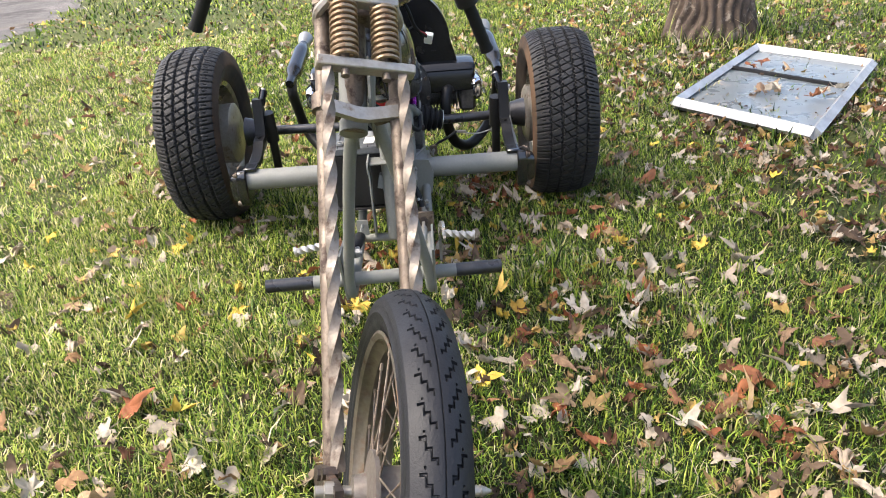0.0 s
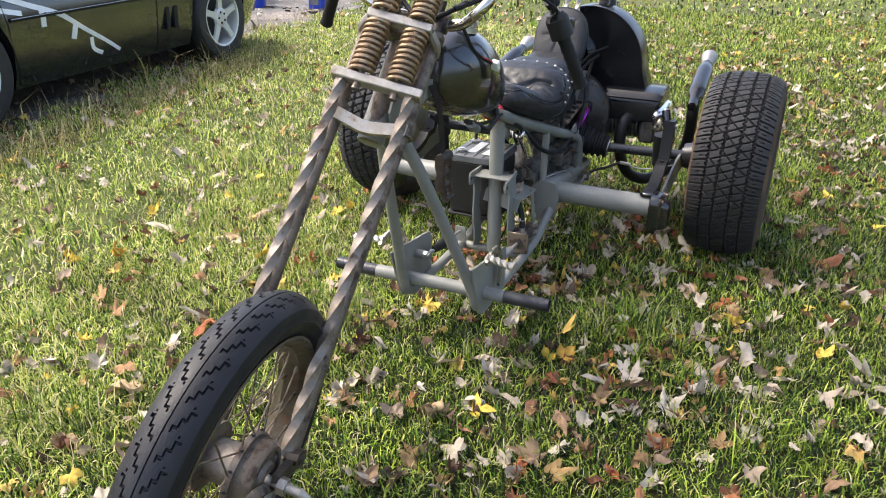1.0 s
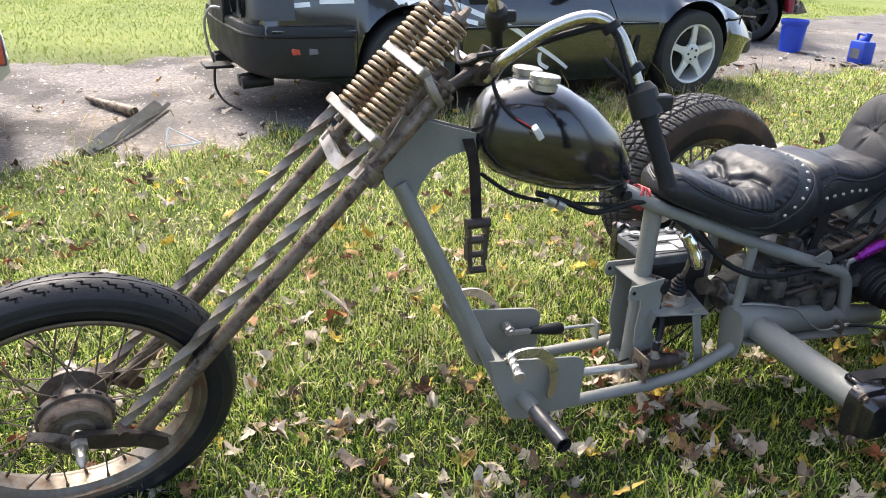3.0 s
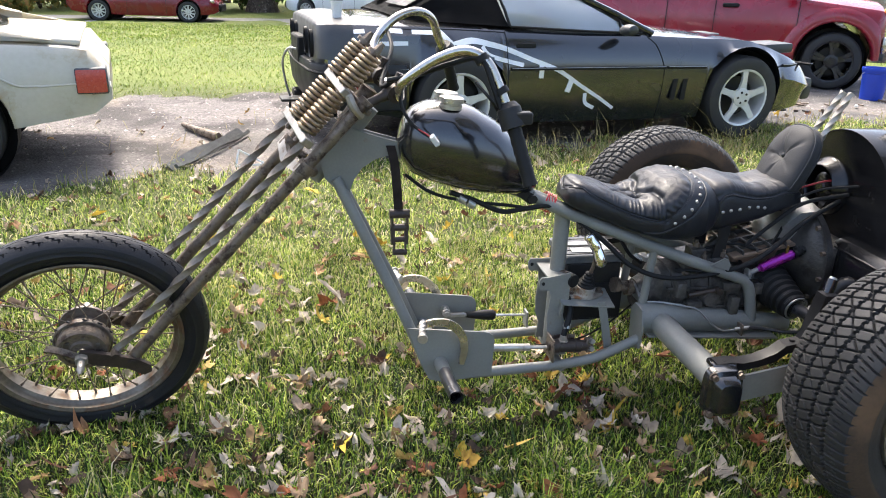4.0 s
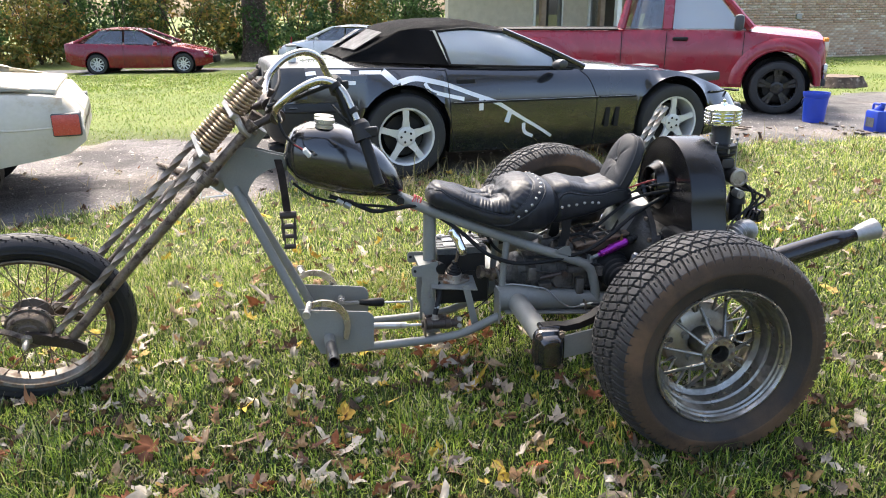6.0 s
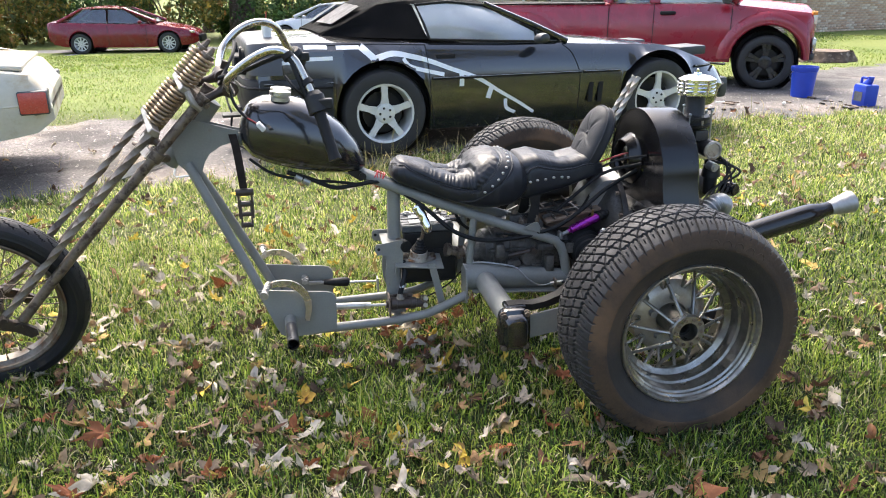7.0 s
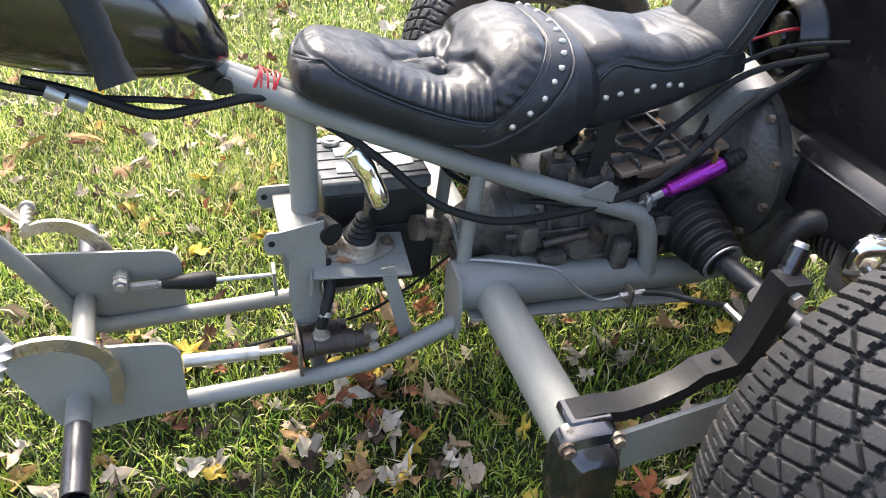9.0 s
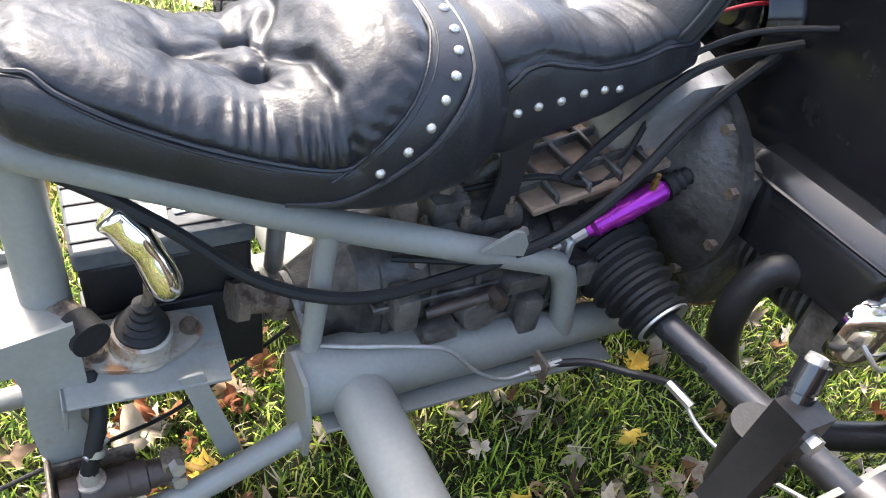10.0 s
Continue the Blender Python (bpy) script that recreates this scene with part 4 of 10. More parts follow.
    cyl(bm, (2.017, AX + s * 0.4545, 0.503), (2.0205, AX + s * 0.4525, 0.511), 0.0105, 0.009, n=14)
    part("shock_stud", bm, CAPMETAL, arm, "pale worn stud end")
    bm = bmesh.new()
    cyl(bm, (1.993, AX + s * 0.496, 0.455), (1.993, AX + s * 0.507, 0.455), 0.0105, n=6)
    part("bracket_bolt", bm, ALLOY, arm, "bright hexagon bolt")
    bm = bmesh.new()
    cyl(bm, (1.995, AX + s * 0.45, 0.42), (2.02, AX + s * 0.45, 0.3), 0.024, 0.026)
    cyl(bm, (2.02, AX + s * 0.45, 0.3), (2.04, AX + s * 0.45, 0.15), 0.017)
    part("shock_absorber", bm, SATIN, trike, "black shock absorber")
    bm = bmesh.new()
    cyl(bm, (2.098, s * 0.17, 0.313), (2.15, AX + s * 0.58, 0.306), 0.019)
    cyl(bm, (2.15, AX + s * 0.52, 0.306), (2.15, AX + s * 0.58, 0.306), 0.045, 0.06, n=24)
    part("half_shaft", bm, SHAFT, trike, "black drive half shaft")
    bm = bmesh.new()
    a0, b0 = Vector((2.085, s * 0.055, 0.34)), Vector((2.1, s * 0.195, 0.312))
    n = 26
    sweep(bm, [a0.lerp(b0, i / n) for i in range(n + 1)], [(0.066 - 0.03 * (i / n)) + (0.005 if i % 4 < 2 else -0.003) for i in range(n + 1)], 22)
    part("axle_boot", bm, RUBBER, trike, "black ribbed rubber axle boot")
    bm = bmesh.new()
    sweep(bm, [b0.lerp(a0, 0.0), b0.lerp(a0, 0.035)], 0.0385, 22)
    part("boot_clamp", bm, ALLOY, trike)


suspension(-1)
suspension(1)


def near_line(p, line):
    """Distance of each place p from a polyline, and how far along it (0 to 1) the nearest spot lies."""
    line = np.array(line, float)
    best, along = np.full(len(p), 9.0), np.zeros(len(p))
    for i in range(len(line) - 1):
        a, d = line[i], line[i + 1] - line[i]
        t = np.clip(((p - a) @ d) / (d @ d), 0, 1)
        e = np.linalg.norm(p - a - t[:, None] * d, axis=1)
        hit = e < best
        best, along = np.where(hit, e, best), np.where(hit, (i + t) / (len(line) - 1), along)
    return best, along


SEAT_X = [1.386, 1.389, 1.395, 1.408, 1.43, 1.50, 1.56, 1.60, 1.64, 1.68, 1.73, 1.78, 1.81, 1.83, 1.84]
SEAT_TOP = [0.648, 0.662, 0.676, 0.689, 0.696, 0.677, 0.653, 0.646, 0.664, 0.697, 0.713, 0.711, 0.698, 0.672, 0.64]
SEAT_BASE = [0.644, 0.637, 0.63, 0.621, 0.611, 0.584, 0.562, 0.548, 0.536, 0.527, 0.523, 0.532, 0.55, 0.575, 0.6]
SEAT_W = [0.018, 0.042, 0.06, 0.077, 0.092, 0.113, 0.129, 0.14, 0.152, 0.161, 0.166, 0.158, 0.142, 0.122, 0.1]
SEAT_SEAM = [(1.392, 0.0, 0.67), (1.408, 0.06, 0.69), (1.428, 0.072, 0.686), (1.455, 0.093, 0.668), (1.517, 0.114, 0.637), (1.588, 0.133, 0.612), (1.644, 0.151, 0.603), (1.66, 0.155, 0.607)]
SEAT_ARC = [(1.64, 0.152, 0.592), (1.66, 0.154, 0.607), (1.698, 0.158, 0.645), (1.73, 0.142, 0.685), (1.747, 0.107, 0.703), (1.753, 0.066, 0.71), (1.756, 0.0, 0.713)]
SEAT_RIM = [(1.6, 0.142, 0.562), (1.64, 0.152, 0.566), (1.667, 0.16, 0.576), (1.717, 0.167, 0.607), (1.754, 0.16, 0.641), (1.779, 0.138, 0.68), (1.789, 0.096, 0.703), (1.794, 0.0, 0.708)]


def seat_relief(p):
    """How far the hide stands out or dips: pillow, buttons, creases, pleats, stitched band and fine wrinkles."""
    x, y, z = p.T
    seam, at = near_line(p, SEAT_SEAM)
    arc, on = near_line(p, SEAT_ARC)
    rim, _ = near_line(p, SEAT_RIM)
    edge_z = np.interp(x, [q[0] for q in SEAT_SEAM], [q[2] for q in SEAT_SEAM])
    back = np.clip((x - 1.652) / 0.012, 0, 1)
    above = np.clip((z - edge_z) / 0.004 + 0.5, 0, 1) * (1 - back)
    h = above * 0.006 * (1 - np.exp(-seam / 0.012)) - 0.0035 * np.exp(-(seam / 0.0035) ** 2) * (1 - back)
    inside = np.clip((np.interp(z, [0.6, 0.645, 0.685, 0.703, 0.713], [1.655, 1.698, 1.73, 1.747, 1.756]) - x) / 0.004 + 0.5, 0, 1)
    h += back * inside * 0.008 * (1 - np.exp(-arc / 0.016)) - 0.003 * np.exp(-(arc / 0.003) ** 2) * back
    h -= 0.003 * np.exp(-(rim / 0.003) ** 2) * back
    # buttons and the folds that they pull
    for bx, by, bz, dp in ((1.54, 0.0, 0.655, 0.014), (1.604, 0.036, 0.645, 0.016)):
        dx, dy = x - bx, y - by
        d = np.hypot(dx, dy) + np.abs(z - bz) * 0.15
        an = np.arctan2(dy, dx)
        h -= dp * np.exp(-(d / 0.011) ** 2) + 0.008 * np.exp(-(d / 0.032) ** 2)
        h -= 0.0035 * np.clip(np.cos(an * 3 + bx * 40 + by * 60), 0, 1) ** 8 * np.exp(-((d - 0.026) / 0.02) ** 2)
    for line, depth, width in (([(1.615, 0.0, 0.65), (1.632, 0.03, 0.653), (1.65, 0.06, 0.664), (1.658, 0.11, 0.658), (1.66, 0.144, 0.628), (1.66, 0.156, 0.606)], 0.017, 0.0085),
                               ([(1.54, 0.0, 0.655), (1.575, 0.012, 0.648), (1.604, 0.036, 0.645)], 0.006, 0.007),
                               ([(1.604, 0.036, 0.645), (1.62, 0.075, 0.648), (1.636, 0.11, 0.634), (1.652, 0.148, 0.608)], 0.006, 0.006),
                               ([(1.604, 0.036, 0.645), (1.615, 0.016, 0.65), (1.625, 0.0, 0.652)], 0.005, 0.006),
                               ([(1.54, 0.0, 0.655), (1.528, 0.045, 0.662), (1.512, 0.075, 0.658)], 0.0035, 0.008),
                               ([(1.672, 0.135, 0.66), (1.70, 0.13, 0.685), (1.73, 0.12, 0.698)], 0.0022, 0.004),
                               ([(1.672, 0.09, 0.688), (1.705, 0.085, 0.705), (1.74, 0.075, 0.712)], 0.0018, 0.004),
                               ([(1.668, 0.148, 0.632), (1.685, 0.15, 0.645), (1.702, 0.148, 0.657)], 0.0028, 0.0035)):
        d, t = near_line(p, line)
        h -= depth * np.exp(-(d / width) ** 2) * np.sin(np.clip(0.12 + t * 0.86, 0, 1) * np.pi) ** 0.5
    # pleats that run up from the seam, closest towards the crease
    run = x * 1.0 + 0.25 * np.abs(y)
    pl = np.sin(run * 2 * np.pi / 0.0155 + 2.2 * np.sin(run * 90) + 9 * z)
    pl = np.where(pl > 0, pl, 0.45 * pl)
    zone = np.clip((x - 1.475) / 0.13, 0, 1) * above * np.exp(-((seam - 0.018) / 0.022) ** 2) * np.clip((np.abs(y) - 0.03) / 0.03, 0, 1)
    h += 0.0052 * pl * zone
    pr = np.sin(z * 2 * np.pi / 0.017 + x * 120)
    h += 0.0012 * pr * back * inside * np.exp(-((arc - 0.012) / 0.014) ** 2)
    # slack hide
    h += 0.0009 * np.sin(x * 74 + 3 * np.sin(y * 43)) * np.sin(y * 61 + 2 * np.sin(x * 57) + z * 40) * (above + back * inside)
    h += 0.0004 * np.sin(x * 190 + 5 * np.sin(y * 70)) * np.sin(y * 170 + 4 * np.sin(x * 90)) * (above + back * inside)
    return h


def hide_mesh(name, P, relief):
    """A closed-round hide of rings P (rings, points, 3), pushed out along its normals by relief; the ends are closed by a fan."""
    n, k = P.shape[:2]
    du = np.roll(P, -1, 1) - np.roll(P, 1, 1)
    dv = np.gradient(P, axis=0)
    nr = np.cross(du, dv)
    nr /= np.linalg.norm(nr, axis=2)[..., None] + 1e-9
    cen = P.mean(axis=1, keepdims=True)
    nr *= np.sign((nr * (P - cen)).sum(axis=2).mean())
    Q = P + nr * relief.reshape(n, k, 1)
    co = np.concatenate([Q.reshape(-1, 3), Q[0].mean(0)[None], Q[-1].mean(0)[None]])
    i, j = np.meshgrid(np.arange(n - 1), np.arange(k), indexing="ij")
    a, b = i * k + j, i * k + (j + 1) % k
    f = np.stack([a, b, b + k, a + k], -1).reshape(-1, 4)
    tri = np.concatenate([f[:, [0, 1, 2]], f[:, [0, 2, 3]]])
    e = np.arange(k)
    ends = np.concatenate([np.stack([e, (e + 1) % k, np.full(k, n * k)], -1), np.stack([(n - 1) * k + e, (n - 1) * k + (e + 1) % k, np.full(k, n * k + 1)], -1)])
    me = from_arrays(name, co, np.concatenate([tri, ends]), LEATHER)
    me.polygons.foreach_set("use_smooth", np.ones(len(me.polygons), dtype=bool))
    bm = bmesh.new()
    bm.from_mesh(me)
    bmesh.ops.recalc_face_normals(bm, faces=bm.faces[:])
    hull = BVHTree.FromBMesh(bm)
    bm.to_mesh(me)
    bm.free()
    return me, hull


def cord(pts, hull, r, parent, lift=0.0008, n=5):
    """A piping cord laid on the hide along pts."""
    line = []
    for q in catmull(pts, n):
        c, nr = hull.find_nearest(q)[:2]
        line.append(c + nr * lift)
    for _ in range(3):
        line = [line[0]] + [(a + b * 2 + c) / 4 for a, b, c in zip(line, line[1:], line[2:])] + [line[-1]]
    bm = bmesh.new()
    sweep(bm, line, r, 7)
    part("piping", bm, LEATHER, parent)


def stud(p, hull, parent):
    q, nr = hull.find_nearest(Vector(p))[:2]
    bm = bmesh.new()
    m = Matrix.Translation(q) @ nr.to_track_quat("Z", "Y").to_matrix().to_4x4()
    lathe(bm, [(-0.001, 0.0052), (0.0006, 0.0052), (0.0024, 0.0042), (0.0036, 0.0024), (0.004, 0.0002)], m, 12)
    part("stud", bm, CAPMETAL, parent)


def seat():
    n = 210
    xs = 1.386 + (1.84 - 1.386) * (0.55 * np.linspace(0, 1, n) + 0.45 * (0.5 - 0.5 * np.cos(np.pi * np.linspace(0, 1, n))))
    top, base, w = (np.interp(xs, SEAT_X, t) for t in (SEAT_TOP, SEAT_BASE, SEAT_W))
    soft = np.array([0.06, 0.24, 0.4, 0.24, 0.06])
    top, base, w = (np.convolve(np.pad(t, 2, mode="edge"), soft, mode="valid") for t in (top, base, w))
    mid = base + (top - base) * 0.42
    q = np.cos(np.pi * np.arange(97) / 96)
    up = np.sqrt(np.clip(1 - np.abs(q) ** 3.0, 0, 1)) ** 0.8
    q2 = -np.cos(np.pi * np.arange(1, 20) / 20)
    low = np.clip(1 - np.abs(q2) ** 3.2, 0, 1) ** 0.25
    Y = np.concatenate([w[:, None] * q, w[:, None] * q2], 1)
    Z = np.concatenate([mid[:, None] + (top - mid)[:, None] * up, mid[:, None] - (mid - base)[:, None] * low], 1)
    P = np.stack([np.broadcast_to(xs[:, None], Y.shape), Y, Z], -1)
    flat = P.reshape(-1, 3).copy()
    flat[:, 1] = np.abs(flat[:, 1])
    me, hull = hide_mesh("rider_seat", P, seat_relief(flat))
    st = adopt(new("rider_seat", me), trike)
    st["label"] = "black pillow-top leather rider seat with studs"
    for s in (-1, 1):
        flip = lambda line: [(a, s * b, c) for a, b, c in line]
        cord(flip(SEAT_SEAM), hull, 0.0026, st)
        cord([(a, b, c - 0.0065) for a, b, c in flip(SEAT_SEAM)[1:]], hull, 0.0014, st, 0.0002)
        cord(flip(SEAT_ARC), hull, 0.0018, st, 0.0004)
        cord([(a + 0.006, b, c - 0.004) for a, b, c in flip(SEAT_ARC)[1:]], hull, 0.0012, st, 0.0002)
        cord(flip(SEAT_RIM), hull, 0.003, st)
        for p in ((1.682, 0.164, 0.599), (1.707, 0.166, 0.619), (1.728, 0.166, 0.641), (1.746, 0.158, 0.664), (1.76, 0.145, 0.683), (1.769, 0.121, 0.697), (1.774, 0.095, 0.705), (1.777, 0.062, 0.71), (1.779, 0.025, 0.712)):
            stud((p[0], s * p[1], p[2]), hull, st)
    for bx, by in ((1.54, 0.0), (1.604, -0.036), (1.604, 0.036)):
        c = hull.ray_cast(Vector((bx, by, 1.0)), Vector((0, 0, -1)))[0]
        bm = bmesh.new()
        ball(bm, c + Vector((0, 0, 0.001)), 0.006, u=12, v=8, s=(1, 1, 0.6))
        part("button", bm, LEATHER, st)
    # the pillion pad behind it, with its flared studded skirt
    n = 90
    xs = 1.805 + (2.10 - 1.805) * (0.5 * np.linspace(0, 1, n) + 0.5 * (0.5 - 0.5 * np.cos(np.pi * np.linspace(0, 1, n))))
    top = np.interp(xs, [1.805, 1.812, 1.83, 1.87, 1.93, 1.98, 2.04, 2.08, 2.095, 2.10], [0.64, 0.672, 0.694, 0.703, 0.688, 0.685, 0.698, 0.688, 0.668, 0.64])
    base = np.interp(xs, [1.805, 1.83, 1.9, 1.96, 2.03, 2.10], [0.555, 0.55, 0.57, 0.587, 0.612, 0.63])
    w = np.interp(xs, [1.805, 1.815, 1.84, 1.9, 1.95, 2.06, 2.09, 2.10], [0.085, 0.105, 0.12, 0.119, 0.115, 0.102, 0.092, 0.08])
    wave = np.interp(xs, [1.805, 1.836, 1.865, 1.899, 1.937, 1.986, 2.03, 2.1], [0.645, 0.668, 0.677, 0.668, 0.66, 0.663, 0.676, 0.672])
    th = 2 * np.pi * np.arange(84) / 84
    ca, sa = np.cos(th), np.sin(th)
    Y = w[:, None] * np.sign(ca) * np.abs(ca) ** 0.5
    mid = (base + top)[:, None] / 2
    Z = np.where(sa >= 0, mid + (top[:, None] - mid) * np.abs(sa) ** 0.62, mid - (mid - base[:, None]) * np.abs(sa) ** 0.3)
    P = np.stack([np.broadcast_to(xs[:, None], Y.shape), Y, Z], -1)
    dz = Z - wave[:, None]
    rel = np.where(dz > 0, 0.006 * (1 - np.exp(-dz / 0.01)), 0.004 * np.clip(-dz / 0.06, 0, 1)) - 0.003 * np.exp(-(dz / 0.0035) ** 2) * (np.abs(ca) > 0.4)
    d = np.hypot(P[..., 0] - 1.955, Y)
    an = np.arctan2(Y, P[..., 0] - 1.955)
    upper = (dz > -0.004)
    rel -= upper * (0.016 * np.exp(-(d / 0.02) ** 2) + 0.006 * np.exp(-(d / 0.05) ** 2) + 0.004 * np.clip(np.cos(an * 4 + 0.6), 0, 1) ** 6 * np.exp(-((d - 0.045) / 0.04) ** 2))
    rel += upper * 0.0009 * np.sin(P[..., 0] * 330 + 6 * np.sin(P[..., 0] * 60) + Y * 90) * np.exp(-((dz - 0.012) / 0.014) ** 2)
    rel += 0.0006 * np.sin(P[..., 0] * 80 + 3 * np.sin(Y * 50)) * np.sin(Y * 70 + P[..., 0] * 30)
    me, hull = hide_mesh("pillion_seat", P, rel)
    pp = adopt(new("pillion_seat", me), trike)
    pp["label"] = "black leather pillion pad with studded skirt"
    for s in (-1, 1):
        cord([(x, s * (0.13 if x < 1.9 else 0.12), z) for x, z in ((1.812, 0.635), (1.822, 0.652), (1.84, 0.668), (1.865, 0.677), (1.899, 0.668), (1.937, 0.66), (1.986, 0.663), (2.03, 0.676), (2.075, 0.68))], hull, 0.0034, pp)
        for x, z in ((1.84, 0.618), (1.863, 0.623), (1.89, 0.626), (1.917, 0.632), (1.945, 0.632), (1.967, 0.63)):
            stud((x, s * 0.14, z), hull, pp)
    # the whole seat sits a little to the right and low, more so towards the back
    for ob in (st, pp, *st.children, *pp.children):
        me = ob.data
        co = np.empty(len(me.vertices) * 3, dtype=np.float32)
        me.vertices.foreach_get("co", co)
        co = co.reshape(-1, 3)
        x = co[:, 0].copy()
        co[:, 0] += np.interp(x, [1.39, 1.75, 1.97, 2.1], [0.006, 0.024, 0.056, 0.062])
        co[:, 1] += np.interp(x, [1.39, 1.5, 1.75, 2.0], [0.008, 0.02, 0.043, 0.052])
        co[:, 2] -= np.interp(x, [1.39, 1.75, 2.0], [0.018, 0.028, 0.036])
        me.vertices.foreach_set("co", co.ravel())
        me.update()
    # backrest: a tall pad with a rounded head, tufted round one button, corded along its edge
    m = Matrix.Translation((2.135, 0.045, 0.712)) @ Matrix.Rotation(radians(24), 4, "Y")
    th = 2 * np.pi * np.arange(96) / 96
    ca, sa = np.cos(th), np.sin(th)
    wy = 0.1 * np.sign(ca) * np.abs(ca) ** np.where(sa > 0, 0.8, 0.5) * np.where(sa < 0, 0.9 + 0.1 * (1 + np.clip(sa, -1, 0)), 1)
    hz = 0.118 * np.sign(sa) * np.abs(sa) ** np.where(sa > 0, 0.85, 0.5)
    rows = []
    for i in range(40):
        t = i / 39
        k = math.sin(min(1.0, t / 0.42) * math.pi / 2) ** 0.6 if t < 0.42 else 1.0 if t < 0.62 else math.cos((t - 0.62) / 0.38 * math.pi / 2) ** 0.6
        dome = -0.028 * math.cos(min(1, t / 0.42) * math.pi / 2) if t < 0.42 else 0.026 * (t - 0.42) / 0.2 if t < 0.62 else 0.026 + 0.018 * math.sin((t - 0.62) / 0.38 * math.pi / 2)
        k = max(k, 0.02)
        rows.append(np.stack([np.full(96, dome), wy * k, hz * k], -1))
    P = np.array(rows)
    d = np.hypot(P[..., 1], P[..., 2] - 0.012)
    an = np.arctan2(P[..., 2] - 0.012, P[..., 1])
    front = P[..., 0] < 0.0
    rel = -1.0 * front * (0.014 * np.exp(-(d / 0.016) ** 2) + 0.006 * np.exp(-(d / 0.04) ** 2) + 0.005 * np.clip(np.cos(an * 5 + 0.8), 0, 1) ** 5 * np.exp(-((d - 0.05) / 0.035) ** 2))
    P2 = P.reshape(-1, 3) @ np.array(m)[:3, :3].T + np.array(m)[:3, 3]
    me, hull = hide_mesh("backrest", P2.reshape(P.shape), rel)
    me.materials[0] = DULLHIDE
    br = adopt(new("backrest", me), trike)
    br["label"] = "black buttoned leather backrest"
    bm = bmesh.new()
    ball(bm, (-0.014, 0, 0.012), 0.0075, m, u=12, v=8)
    part("button", bm, DULLHIDE, br)
    for x0, r in ((-0.001, 0.0032), (0.024, 0.0028)):
        bm = bmesh.new()
        sweep(bm, [m @ Vector((x0, a * 1.012, b * 1.012)) for a, b in zip(wy, hz)] + [m @ Vector((x0, wy[0] * 1.012, hz[0] * 1.012))], r, 7, caps=False)
        part("piping", bm, LEATHER, br)
    for s in (-1, 1):
        bm = bmesh.new()
        sq = [(1, 1), (-1, 1), (-1, -1), (1, -1)]
        a, b = Vector((2.172, 0.04 + s * 0.03, 0.70)), Vector((2.295, 0.035 + s * 0.018, 0.925))
        sweep(bm, [a.lerp(b, i / 50) for i in range(51)], 0.0072, twist=40, sides=sq)
        part("sissy_rod", bm, PLATE, trike, "twisted chrome sissy bar rod")
        bm = bmesh.new()
        sweep(bm, [(2.12, 0.04 + s * 0.04, 0.56), (2.172, 0.04 + s * 0.03, 0.70)], 0.009, sides=[(1, 0.5), (-1, 0.5), (-1, -0.5), (1, -0.5)])
        part("seat_bracket", bm, SATIN, trike)
        bm = bmesh.new()
        slab(bm, [(1.872, 0.57), (1.925, 0.57), (1.918, 0.5), (1.914, 0.43), (1.895, 0.405), (1.87, 0.412), (1.874, 0.44), (1.886, 0.5)], 0.005, upright(s * 0.06))
        part("seat_bracket", bm, SATIN, trike)


seat()


GRIME = mat("grimy_dark_casting", (0.055, 0.051, 0.047), (0.022, 0.02, 0.018), rough=0.5, metal=0.2, scale=16, fine=110, bump=0.5, stain=(0.012, 0.011, 0.01), stain_at=0.52, stain_scale=12, stain_rough=0.4)
SHROUD = mat("black_sheet_metal_paint", (0.0055, 0.0057, 0.0065), (0.01, 0.0102, 0.011), rough=0.2, scale=9, fine=40, bump=0.06, rough_var=0.08, stain=(0.02, 0.017, 0.015), stain_at=0.7, stain_scale=12, spec=0.4)


